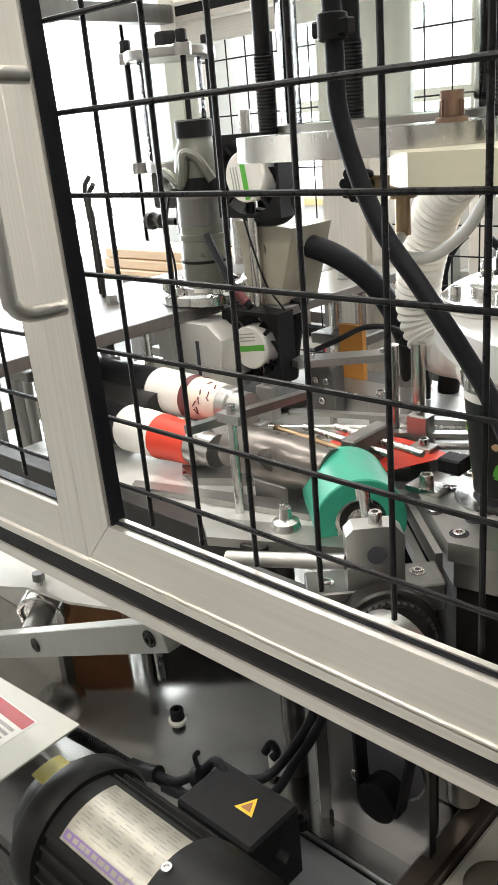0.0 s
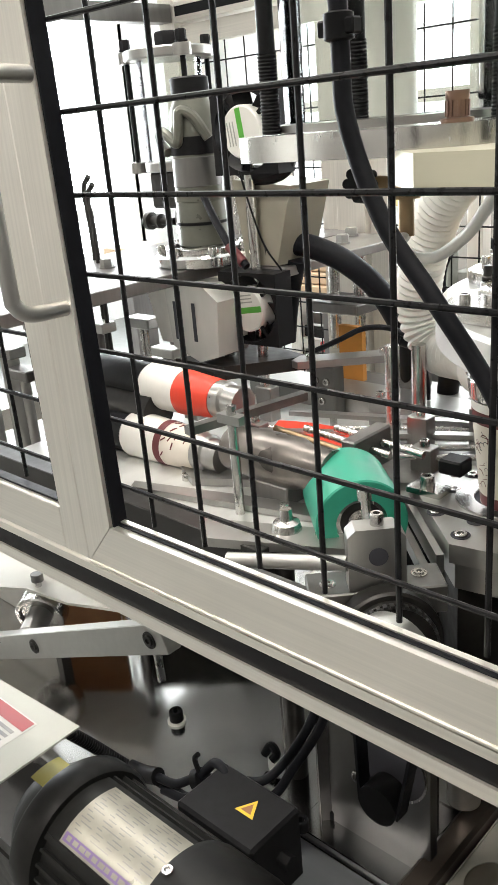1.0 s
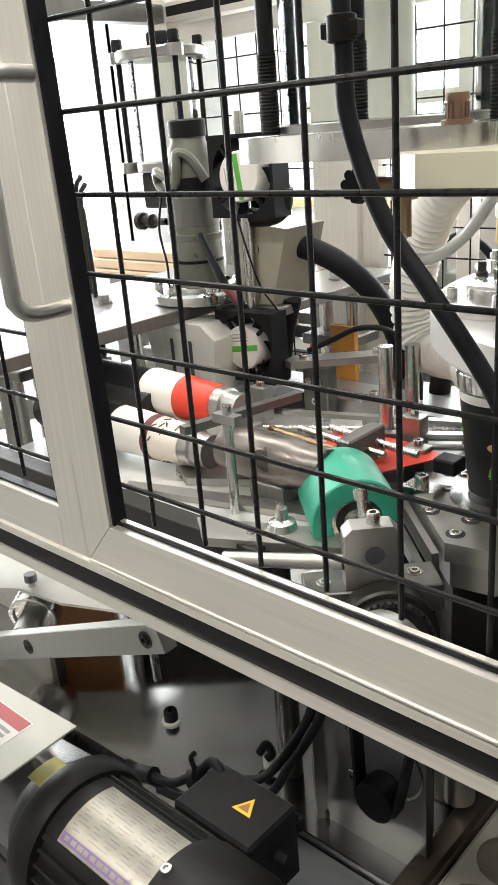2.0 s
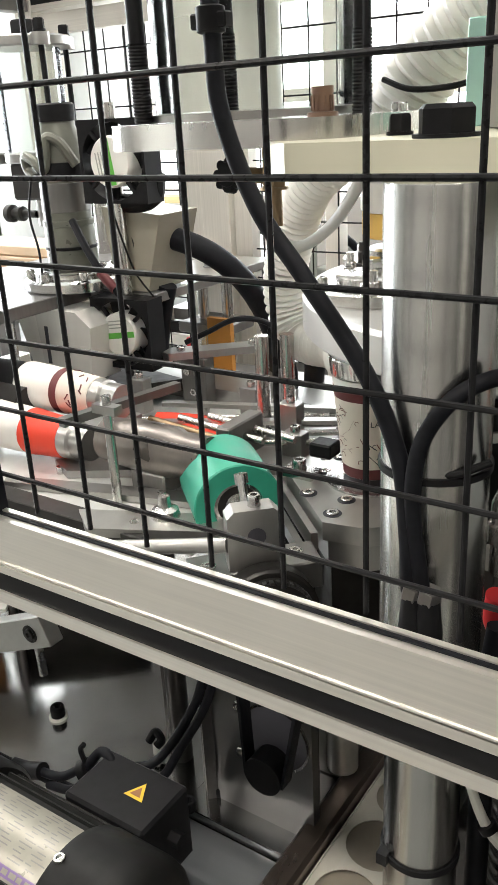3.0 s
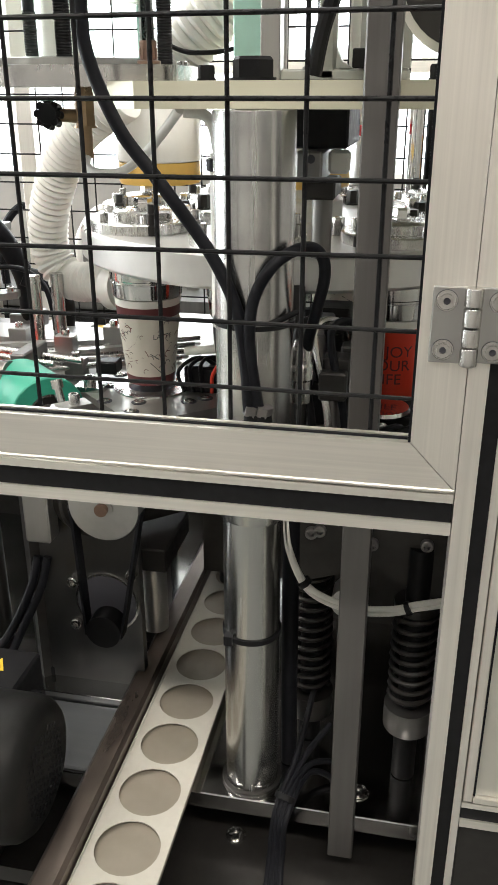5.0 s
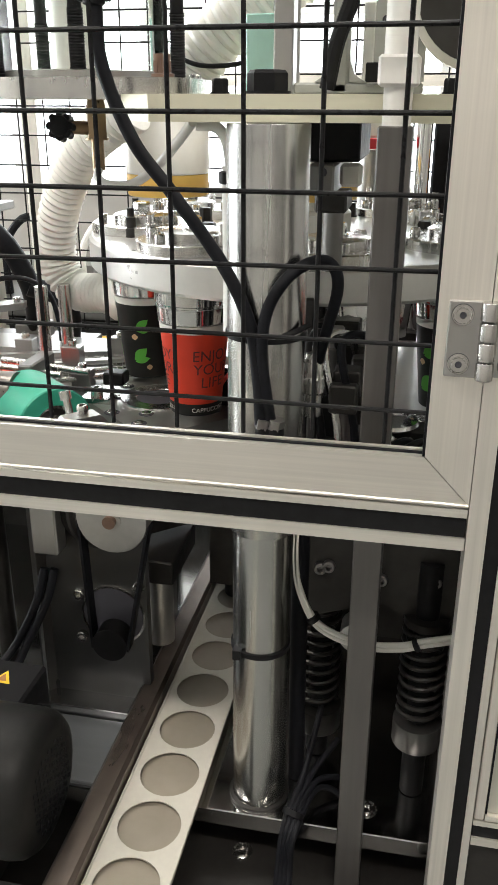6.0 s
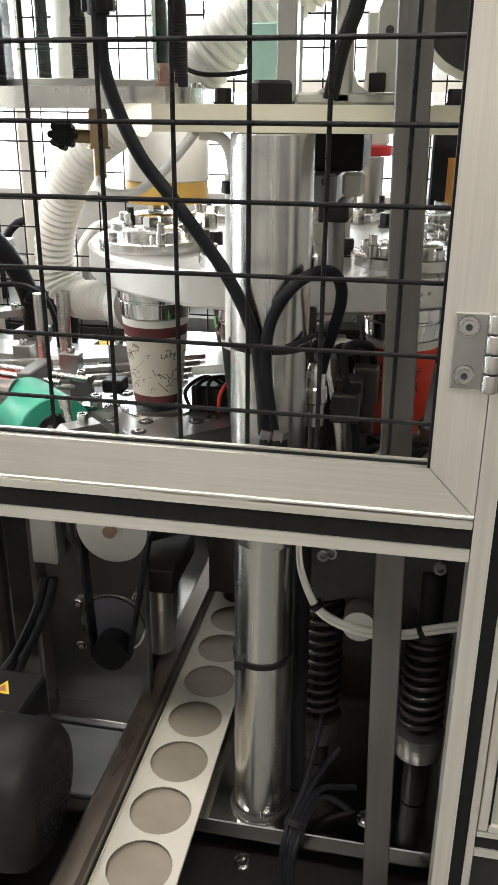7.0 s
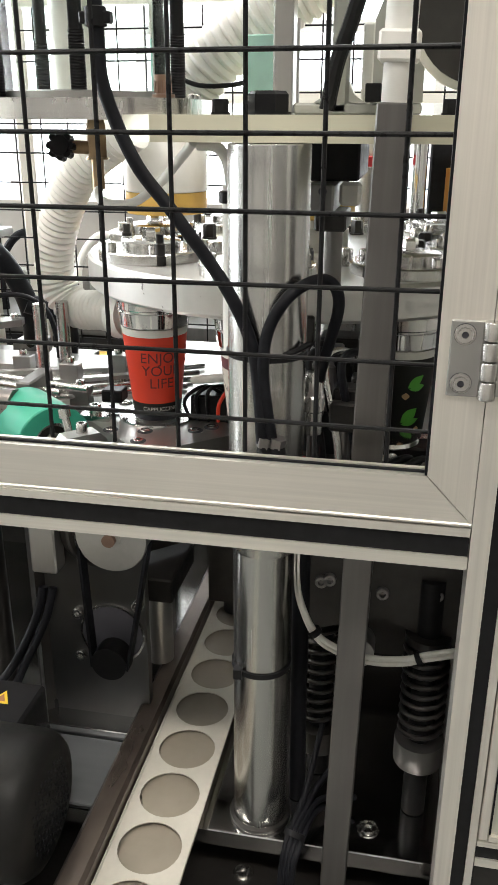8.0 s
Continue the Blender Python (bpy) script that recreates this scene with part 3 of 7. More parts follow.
# ---- column, top plates, tank ----
COL = (0.2482, 0.097)


def column():
    t = thing("column", "brushed steel round column with a black cable tie", "column", (*COL, 0.585))
    part("shaft", lathe(B(), ((0.0268, 0.586), (0.0268, 0.9008), (0, 0.9008)), (*COL, 0), seg=48), BRUSHED, t)
    part("upper_sleeve", lathe(B(), ((0.0268, 0.901), (0.0318, 0.901), (0.0322, 0.9025), (0.0322, 1.2395), (0.0318, 1.2405), (0, 1.2405)), (COL[0] + 0.0025, COL[1] - 0.002, 0), seg=56), BRUSHED, t, "wider brushed steel sleeve")
    part("foot_ring", lathe(B(), ((0.031, 0.5853), (0.031, 0.589), (0.0272, 0.590)), (*COL, 0), seg=48), DARKSTEEL, t)
    tie = lathe(B(), ((0.0271, 0.770), (0.0286, 0.7705), (0.0286, 0.7755), (0.0271, 0.776)), (*COL, 0), seg=48)
    part("cable_tie", tie, BLACK, t, "black nylon tie")
    part("tie_head", box(B(), COL[0] - 0.022, COL[0] - 0.014, COL[1] - 0.028, COL[1] - 0.019, 0.768, 0.778), BLACK, t)
    tie = lathe(B(), ((0.0324, 1.077), (0.0339, 1.0775), (0.0339, 1.0815), (0.0324, 1.082)), (COL[0] + 0.0025, COL[1] - 0.002, 0), seg=48)
    part("cable_tie", tie, BLACK, t, "black nylon tie")


column()


def top_plates():
    t = thing("bridge_plate", "thick steel bridge plate with cream edges on the column", "machine plate", (0.3, 0.2, 1.24))
    part("plate", prism(B(), [(0.16, 0.082), (0.60, 0.082), (0.60, 0.75), (0.126, 0.75), (0.126, 0.115)], 1.2412, 1.2608), CREAM, t, "cream coloured plate", bevel=0.001)
    b = part("column_bolt", hexhead(B(), (COL[0], COL[1] + 0.004, 1.261), 0.0155, 0.0165), BLACK, t, "black hexagon bolt")
    screws(t, [(0.345, 0.13, 1.261), (0.20, 0.15, 1.261), (0.385, 0.16, 1.261), (0.40, 0.115, 1.261)], 0.007, 0.012, (0, 0, 1), BLACK, "bolt", hexhead)
    t = thing("tank_base", "rounded steel flange plate under the clear tank", "flange", (0.08, 0.2, 1.262))
    part("plate", prism(B(), rounded(-0.022, 0.174, 0.113, 0.295, 0.045), 1.257, 1.2735), STEEL, t, "ground steel plate", bevel=0.0012)
    screws(t, [(0.15, 0.26, 1.2735), (0.0, 0.27, 1.2735)], 0.006, 0.006, (0, 0, 1), STEEL)
    f = part("hose_fitting", lathe(B(), ((0.0095, 1.2736), (0.0095, 1.276), (0.0064, 1.2765), (0.0064, 1.286), (0.0069, 1.287), (0.0069, 1.2905), (0, 1.2905)), (0.157, 0.133, 0), seg=16), COPPER, t, "knurled copper fitting")
    for k in range(14):
        a = 2 * math.pi * k / 14
        part("rib", box(B(), -0.0007, 0.0007, 0.0063, 0.0071, 1.277, 1.2855, Matrix.Translation((0.157, 0.133, 0)) @ Matrix.Rotation(a, 4, "Z")), COPPER, f)
    t = thing("clear_tank", "tall clear acrylic cylinder with a white inner tube", "tank", (0.063, 0.205, 1.274))
    tube = lathe(B(), ((0.074, 1.274), (0.074, 1.64), (0.070, 1.64), (0.070, 1.274)), (0.063, 0.205, 0), seg=48)
    part("wall", tube, ACRYLIC, t, "clear acrylic wall")
    part("inner_tube", lathe(B(), ((0.022, 1.2745), (0.022, 1.64)), (0.05, 0.22, 0), seg=28), WHITEPAINT, t)
    part("cap", lathe(B(), ((0.0, 1.6405), (0.08, 1.6405), (0.08, 1.655), (0, 1.655)), (0.063, 0.205, 0), seg=40), SATIN, t)
    part("ring", lathe(B(), ((0.0745, 1.2742), (0.079, 1.2742), (0.079, 1.279), (0.0745, 1.28)), (0.063, 0.205, 0), seg=48), SATIN, t)
    # black tension rods of the tank, threaded at the foot
    for x, y in ((0.012, 0.137), (0.152, 0.196), (0.083, 0.14), (-0.005, 0.27)):
        rd = part("tension_rod", rod(B(), (x, y, 1.274), (x, y, 1.64), 0.0058, 14), BLACK, t, "black rod")
        part("thread", hose(B(), [(x, y, 1.274), (x, y, 1.30), (x, y, 1.325)], 0.0064, 12, 6, 0.0004, 0.0022), BLACK, rd, "black screw thread")


top_plates()
# ---- turret with its mandrels, and the cups on it ----
TC = (0.223, 0.55)
TR, A0, STEP = 0.217, 218.0, 45.0


def turret():
    t = thing("turret", "round light grey turret disc with hanging chrome mandrels", "turret", (*TC, 1.06))
    part("disc", lathe(B(), ((0.05, 1.062), (0.281, 1.062), (0.285, 1.066), (0.285, 1.097), (0.281, 1.101), (0.05, 1.101)), (*TC, 0), seg=72), mat("cast_aluminium_disc", (0.68, 0.67, 0.65), 0.36, 0.6, 0.06, 70, 0.01), t)
    part("hub", lathe(B(), ((0.055, 1.101), (0.055, 1.125), (0.05, 1.13), (0.05, 1.238), (0, 1.238)), (*TC, 0), seg=40), WHITEPAINT, t, "white drum hub")
    part("hub_ring", lathe(B(), ((0.0505, 1.14), (0.062, 1.142), (0.062, 1.165), (0.0505, 1.168)), (*TC, 0), seg=40), YELLOWPLASTIC, t, "amber plastic ring")
    for k in range(8):
        a = radians(A0 + STEP * k)
        c = (TC[0] + TR * math.cos(a), TC[1] + TR * math.sin(a), 0)
        m = part("mandrel", lathe(B(), ((0.0462, 1.0618), (0.0462, 1.044), (0.0438, 1.0425), (0.0438, 1.0405), (0.0446, 1.0395), (0.0428, 1.0225), (0.0398, 1.0215), (0.0285, 0.9175), (0, 0.9175)), c, seg=40), CHROME, t, "polished chrome mandrel")
        cap = part("mandrel_flange", lathe(B(), ((0.064, 1.1012), (0.064, 1.112), (0.062, 1.1135), (0.036, 1.1135), (0.036, 1.122), (0.032, 1.124), (0, 1.124)), c, seg=32), STEEL, t, "steel flange")
        for j in range(5):
            b = a + 2 * math.pi * j / 5
            capscrew(bm := B(), (c[0] + 0.05 * math.cos(b), c[1] + 0.05 * math.sin(b), 1.1135), 0.006, 0.009)
            part("screw", bm, STEEL, cap)
        hexhead(bm := B(), (c[0], c[1], 1.124), 0.011, 0.014)
        part("nut", bm, CHROME, cap)
        for s in (-1, 1):
            b = a + s * radians(14)
            p = (TC[0] + 0.235 * math.cos(b), TC[1] + 0.235 * math.sin(b))
            part("air_fitting", lathe(B(), ((0.008, 1.1012), (0.008, 1.112), (0.006, 1.113), (0.006, 1.125), (0.0045, 1.126), (0.0045, 1.136), (0, 1.136)), (*p, 0), seg=12), (DARKSTEEL, STEEL)[(k + s) % 2], t)
            p = (TC[0] + 0.155 * math.cos(b), TC[1] + 0.155 * math.sin(b))
            part("air_fitting", hexhead(B(), (*p, 1.1012), 0.009, 0.02), (STEEL, DARKSTEEL)[(k + s) % 2], t)
    return t


def cup_wall(z0, z1, out=0.0, c=(0, 0), a0=None, a1=None, seg=40):
    """A piece of the cup's cone between two heights, or between two angles of it."""
    def rad(z):
        return 0.0302 + (0.0415 - 0.0302) * z / 0.11 + out
    if a0 is None:
        return lathe(B(), ((rad(z0), z0), (rad(z1), z1)), seg=seg)
    bm = B()
    n = max(2, int(abs(a1 - a0) / 6))
    lo, hi = ([bm.verts.new((rad(z) * math.cos(radians(a0 + (a1 - a0) * k / n)), rad(z) * math.sin(radians(a0 + (a1 - a0) * k / n)), z)) for k in range(n + 1)] for z in (z0, z1))
    for k in range(n):
        bm.faces.new((lo[k], lo[k + 1], hi[k + 1], hi[k]))
    return bm


def on_cup(outline, ang, zc, out=0.0005):
    """Lays a flat outline of (along, up) in metres onto the cup's wall."""
    bm = B()
    vs = []
    for u, v in outline:
        z = zc + v
        r = 0.0302 + 0.0113 * z / 0.11 + out
        a = radians(ang) + u / r
        vs.append(bm.verts.new((r * math.cos(a), r * math.sin(a), z)))
    mid = bm.verts.new(sum((v.co for v in vs), Vector()) / len(vs) + Vector((math.cos(radians(ang)), math.sin(radians(ang)), 0)) * 0.0004)
    for i in range(len(vs)):
        bm.faces.new((vs[i], vs[(i + 1) % len(vs)], mid))
    return bm


def word_on_cup(text, ang, zc, size, material, parent):
    """Built-in lettering bent round the cup."""
    cu = bpy.data.curves.new("word", "FONT")
    cu.body, cu.size, cu.align_x = text, size, "CENTER"
    ob = bpy.data.objects.new("word", cu)
    me = bpy.data.meshes.new_from_object(ob)
    bpy.data.objects.remove(ob)
    for v in me.vertices:
        z = zc + v.co.y
        r = 0.0302 + 0.0113 * z / 0.11 + 0.0007
        a = radians(ang) + v.co.x / r
        v.co = (r * math.cos(a), r * math.sin(a), z)
    me.materials.clear()
    me.materials.append(material)
    o = new("lettering", me)
    o.parent = parent
    return o


def cup(kind):
    labels = {"red": "red paper cup with dark lettering and a white rim", "black": "black paper cup printed with green leaves", "latte": "cream paper cup with brown drawings and a maroon band"}
    t = tagged(new("paper_cup"), labels[kind], "cup", "cups on the turret")
    HOME[t] = Vector()
    body = {"red": CUPRED, "black": CUPBLACK, "latte": CUPCREAM}[kind]
    inner = lathe(B(), ((0.0418, 0.11), (0.0412, 0.1102), (0.0408, 0.109), (0.0292, 0.004), (0, 0.004)), seg=40)
    part("inner_wall", inner, CUPWHITE, t)
    part("base", lathe(B(), ((0.0286, 0.006), (0.0292, 0.0), (0.0304, 0.0)), seg=40), CUPWHITE, t)
    if kind == "latte":
        part("sleeve", cup_wall(0.012, 0.088), body, t, "cream printed board")
        part("band", cup_wall(0.088, 0.101), CUPBROWN, t, "maroon band")
        part("foot_band", cup_wall(0, 0.012), CUPBROWN, t, "maroon band")
        rnd = random.Random(5)
        for j in range(120):
            ang, z = rnd.uniform(0, 360), rnd.uniform(0.018, 0.082)
            w = rnd.uniform(0.004, 0.010)
            tilt = rnd.uniform(-1.2, 1.2)
            pts = []
            shape = rnd.choice(("bar", "arc", "cup"))
            if shape == "bar":
                dx, dz = math.cos(tilt) * w, math.sin(tilt) * w
                pts = [(-dx, -dz), (dx, dz), (dx + 0.0006, dz + 0.0008), (-dx + 0.0006, -dz + 0.0008)]
            else:
                n, sp = 8, (2.2 if shape == "arc" else 3.6)
                for k in range(n + 1):
                    b = tilt + sp * k / n
                    pts.append((0.55 * w * math.cos(b), 0.55 * w * math.sin(b)))
                for k in range(n, -1, -1):
                    b = tilt + sp * k / n
                    pts.append((0.43 * w * math.cos(b), 0.43 * w * math.sin(b)))
                bm = B()
                vs = []
                for u, v in pts:
                    r = 0.0302 + 0.0113 * (z + v) / 0.11 + 0.0005
                    a = radians(ang) + u / r
                    vs.append(bm.verts.new((r * math.cos(a), r * math.sin(a), z + v)))
                for k in range(n):
                    bm.faces.new((vs[k], vs[k + 1], vs[2 * n - k], vs[2 * n + 1 - k]))
                part("drawing", bm, CUPBROWN if j % 3 else INK, t)
                continue
            part("drawing", on_cup(pts, ang, z), CUPBROWN if j % 3 else INK, t)
        for ang in (60, 180, 300):
            word_on_cup("LATTE", ang, 0.062, 0.009, INK, t)
    else:
        part("sleeve", cup_wall(0.0, 0.101), body, t)
    part("rim_band", cup_wall(0.101, 0.11), CUPWHITE, t, "bare white rim")
    if kind == "red":
        for ang in (30, 150, 270):
            for n, w in enumerate(("ENJOY", "YOUR", "LIFE")):
                word_on_cup(w, ang + 2, 0.069 - 0.0165 * n, 0.0185, CUPBROWN, t)
            word_on_cup("CAPPUCCINO", ang, 0.005, 0.0075, CUPWHITE, t)
        part("foot_band", cup_wall(0.0, 0.015, 0.0003), CUPBLACK, t, "black foot band")
    if kind == "black":
        def leaf(w, h, tilt):
            pts = [(w * math.sin(math.pi * k / 8) , h * (2 * k / 8 - 1)) for k in range(9)] + [(-w * math.sin(math.pi * k / 8), h * (1 - 2 * k / 8)) for k in range(1, 8)]
            c, s = math.cos(tilt), math.sin(tilt)
            return [(u * c - v * s, u * s + v * c) for u, v in pts]
        for ang in (20, 110, 200, 290):
            part("leaf_print", on_cup(leaf(0.0055, 0.0115, -0.9), ang, 0.075), LEAF, t, "green leaf")
            part("leaf_print", on_cup(leaf(0.0045, 0.010, -1.4), ang + 4, 0.068), LEAF, t, "green leaf")
            part("leaf_print", on_cup(leaf(0.007, 0.0125, -0.8), ang - 6, 0.034), LEAF, t, "green leaf")
            part("leaf_print", on_cup(leaf(0.0045, 0.011, -1.3), ang - 2, 0.026), LEAF, t, "green leaf")
            part("spot_print", on_cup(leaf(0.0045, 0.0045, 0), ang - 16, 0.058), TAN, t, "tan spot")
            part("spot_print", on_cup(leaf(0.004, 0.004, 0), ang + 14, 0.016), TAN, t, "tan spot")
    return t


TURRET = turret()
PATTERN = {}
CUPS = []
for n in range(-4, 13):
    kind = ("black", "latte", "red")[n % 3]
    if kind not in PATTERN:
        PATTERN[kind] = cup(kind)
        CUPS.append((n, PATTERN[kind]))
    else:
        CUPS.append((n, copy_thing(PATTERN[kind], Matrix())))


def chutes():
    t = thing("cup_chute", "narrow steel plate on which cups arrive behind the turret", "chute", (0.25, 1.3, 0.88))
    part("plate", box(B(), 0.21, 0.29, 0.805, 2.0, 0.885, 0.90), SATIN, t)
    for y in (0.86, 1.9):
        part("leg", rod(B(), (0.25, y, 0.0), (0.25, y, 0.885), 0.015), GREYBAR, t)
    t = thing("cup_chute", "narrow steel plate on which finished cups leave the turret", "chute", (1.0, 0.70, 0.88))
    part("plate", box(B(), 0.448, 1.5, 0.65, 0.76, 0.885, 0.90), SATIN, t)
    for x in (0.6, 1.4):
        part("leg", rod(B(), (x, 0.70, 0.0), (x, 0.70, 0.885), 0.015), GREYBAR, t)


chutes()


def planks():
    t = thing("plank_stack", "pale wooden boards stacked beside the window", "boards", (-1.5, 1.6, 0.9))
    for k in range(3):
        part("plank", box(B(), -2.12, -1.0, 1.55 + 0.01 * k, 1.75, 0.80 + 0.035 * k, 0.832 + 0.035 * k), mat("pale_board", (0.55, 0.4, 0.26), 0.6, 0.0, 0.15, 30, 0.02, (0.1, 1, 1)), t, bevel=0.003)
    for x in (-2.05, -1.6, -1.1):
        part("leg", box(B(), x - 0.03, x + 0.03, 1.6, 1.7, 0.0, 0.80), GREYBAR, t)


planks()


def neighbour():
    """The next machine in the row, seen through the wire of the far doors."""
    t = thing("neighbour_machine", "grey neighbouring machine with dark panels and bright fittings", "machine", (-0.2, 2.2, 0.0))
    x0, x1, y0, y1 = -1.5, 1.3, 1.9, 2.6
    for k in range(5):
        x = x0 + (x1 - x0) * k / 4
        part("post", box(B(), x - 0.025, x + 0.025, y0, y0 + 0.05, 0.0, 1.75), ALU_Z, t, bevel=0.002)
        if k < 4:
            part("panel", box(B(), x + 0.027, x + 0.673, y0 + 0.02, y0 + 0.03, 0.08, 0.52), (DULL, DARKSTEEL)[k % 2], t, "dark panel")
            part("drawer_panel", box(B(), x + 0.027, x + 0.673, y0 + 0.02, y0 + 0.03, 0.56, 0.60), BLACK, t, "black panel")
            part("rail", box(B(), x + 0.026, x + 0.674, y0, y0 + 0.05, 0.522, 0.558), ALU_X, t)
            part("rail", box(B(), x + 0.026, x + 0.674, y0, y0 + 0.05, 1.30, 1.335), ALU_X, t)
    part("bed", box(B(), x0, x1, y0 + 0.055, y1, 0.60, 0.64), DULL, t, "grey machine bed")
    part("back_panel", box(B(), x0, x1, y1, y1 + 0.02, 0.0, 0.96), GREYWALL, t, "grey back panel")
    part("foot", box(B(), x0 + 0.05, x1 - 0.05, y0 + 0.1, y1 - 0.05, 0.0, 0.60), DARKSTEEL, t)
    rnd = random.Random(21)
    for k in range(58):
        x, y = rnd.uniform(x0 + 0.08, x1 - 0.08), rnd.uniform(y0 + 0.12, y1 - 0.08)
        h, w = rnd.uniform(0.05, 0.34) * rnd.uniform(0.5, 1), rnd.uniform(0.015, 0.08)
        mt = (SATIN, GREYBAR, WHITEPAINT, BLACK, STEEL, GREYPAINT, DULL)[k % 7]
        if k % 3 == 0:
            part("cylinder", lathe(B(), ((w * 0.7, 0.6405), (w * 0.7, 0.64 + h * 0.7), (w * 0.45, 0.64 + h * 0.72), (w * 0.45, 0.64 + h), (0, 0.64 + h)), (x, y, 0), seg=16), mt, t)
        else:
            part("block", box(B(), x - w, x + w, y - w * 0.6, y + w * 0.6, 0.6405, 0.64 + h * 0.8), mt, t, bevel=0.004)
    for k in range(9):
        x = x0 + 0.2 + 0.28 * k
        part("pipe", hose(B(), [(x, y0 + 0.2, 0.641), (x, y0 + 0.2, 0.80), (x + 0.08, y0 + 0.22, 0.90), (x + 0.16, y0 + 0.3, 0.82), (x + 0.17, y0 + 0.3, 0.66)], 0.014, 10, 6), (BLACK, RUBBER, HOSEWHITE)[k % 3], t)
    for x, m in ((-1.32, REDPLASTIC), (-1.22, mat("blue_plastic", (0.03, 0.13, 0.4), 0.4)), (-1.1, YELLOWPLASTIC), (-0.6, YELLOWPLASTIC), (0.2, ORANGE), (0.75, REDPLASTIC)):
        part("bin", box(B(), x - 0.04, x + 0.04, y0 - 0.04, y0 - 0.002, 0.53, 0.565), m, t, "small coloured box", bevel=0.004)


neighbour()

# ---- wrapping station with heater: rides up and down ----


HX, HY = -0.346, 0.404


def heater():
    t = thing("heater_head", "grey hot air heater with two black fans on steel platform", "heater", (HX, HY, 0.95))
    part("platform", box(B(), -0.56, -0.322, 0.06, 0.69, 1.066, 1.081), GREYBAR, t, "grey steel platform", bevel=0.001)
    part("flange", lathe(B(), ((0.060, 1.0815), (0.062, 1.083), (0.062, 1.093), (0.058, 1.096), (0.05, 1.096), (0.05, 1.102), (0.046, 1.104), (0.037, 1.104)), (HX, HY, 0), seg=40), CHROME, t, "polished flange")
    part("heater_tube", lathe(B(), ((0.031, 1.104), (0.030, 1.15), (0.0295, 1.155), (0.0308, 1.156), (0.0308, 1.162), (0.029, 1.163), (0.0275, 1.245), (0.026, 1.257), (0.021, 1.268), (0.021, 1.284), (0, 1.284)), (HX, HY, 0), seg=40), HEATGREY, t, "grey enamelled tube")
    part("heater_sleeve", lathe(B(), ((0.0288, 1.172), (0.0296, 1.173), (0.029, 1.205), (0.0282, 1.206)), (HX, HY, 0), seg=40), DULL, t, "bare metal sleeve")
    part("heater_cap", lathe(B(), ((0.0225, 1.273), (0.0225, 1.291), (0.02, 1.293), (0, 1.293)), (HX, HY, 0), seg=28), BLACK, t, "black cap")
    part("clamp_band", lathe(B(), ((0.0304, 1.128), (0.0318, 1.1285), (0.0318, 1.1315), (0.0304, 1.132)), (HX, HY, 0), seg=36), BLACK, t)
    part("clamp_band", lathe(B(), ((0.0278, 1.208), (0.0296, 1.2085), (0.0290, 1.228), (0.0276, 1.2285)), (HX, HY, 0), seg=36), BLACK, t)
    part("cable_knot", hose(B(), [(HX - 0.022, HY - 0.024, 1.212), (HX - 0.037, HY - 0.02, 1.222), (HX - 0.032, HY - 0.026, 1.236), (HX - 0.014, HY - 0.031, 1.232), (HX + 0.002, HY - 0.031, 1.222), (HX + 0.008, HY - 0.031, 1.238), (HX + 0.010, HY - 0.029, 1.256), (HX + 0.022, HY - 0.02, 1.25), (HX + 0.034, HY - 0.01, 1.225)], 0.006, 10, 8), HEATGREY, t, "grey knotted cable")
    part("lead", hose(B(), [(HX - 0.028, HY - 0.024, 1.215), (HX - 0.034, HY - 0.03, 1.17), (HX - 0.02, HY - 0.036, 1.13), (HX - 0.01, HY - 0.045, 1.10)], 0.0015, 8, 8), BLACK, t)
    for k in range(7):
        a = 2 * math.pi * k / 7 + 0.3
        capscrew(bm := B(), (HX + 0.054 * math.cos(a), HY + 0.054 * math.sin(a), 1.096), 0.0055, 0.009)
        part("screw", bm, STEEL, t)
    # slotted nozzle block below
    nb = part("nozzle_block", prism(B(), [(-0.352, 1.066), (-0.345, 0.99), (-0.30, 0.975), (-0.268, 0.985), (-0.262, 1.05), (-0.285, 1.0665)], 0.0, 0.05, Matrix.Translation((0, 0.385, 0)) @ Matrix.Rotation(radians(90), 4, "X")), NOZZLE, t, "satin metal block", bevel=0.003)
    # Dark strips before the face give the shade of the two slots.
    for x in (-0.338, -0.306):
        part("slot", box(B(), x, x + 0.0055, 0.3342, 0.3348, 1.0, 1.046), INK, nb, "long dark strip for the slot's shade")
    part("nozzle_wedge", prism(B(), [(-0.42, 1.067), (-0.395, 0.985), (-0.353, 0.985), (-0.356, 1.067)], 0.0, 0.04, Matrix.Translation((0, 0.40, 0)) @ Matrix.Rotation(radians(90), 4, "X")), WHITEPAINT, t, "pale wedge", bevel=0.002)
    part("pressing_foot", prism(B(), [(-0.345, 0.335), (-0.262, 0.335), (-0.20, 0.42), (-0.30, 0.44)], 0.958, 0.974), DARKSTEEL, t, "dark pressing foot")
    part("foot_stem", rod(B(), (-0.30, 0.38, 0.972), (-0.30, 0.38, 0.99), 0.012), STEEL, t)
    for zc, sz, tilt in ((1.229, 0.044, 90), (1.036, 0.042, 0)):
        f = part("fan_frame", B_fan(zc, sz), BLACK, t, "black square fan")
        m = fan_pose(zc)
        part("fan_hub", lathe(B(), ((0, 0.0185), (sz * 0.58, 0.0185), (sz * 0.62, 0.016), (sz * 0.62, -0.008)), seg=28, m=m), LABELWHITE, f, "white round sticker")
        mb = m @ Matrix.Rotation(radians(tilt + 8), 4, "Z")
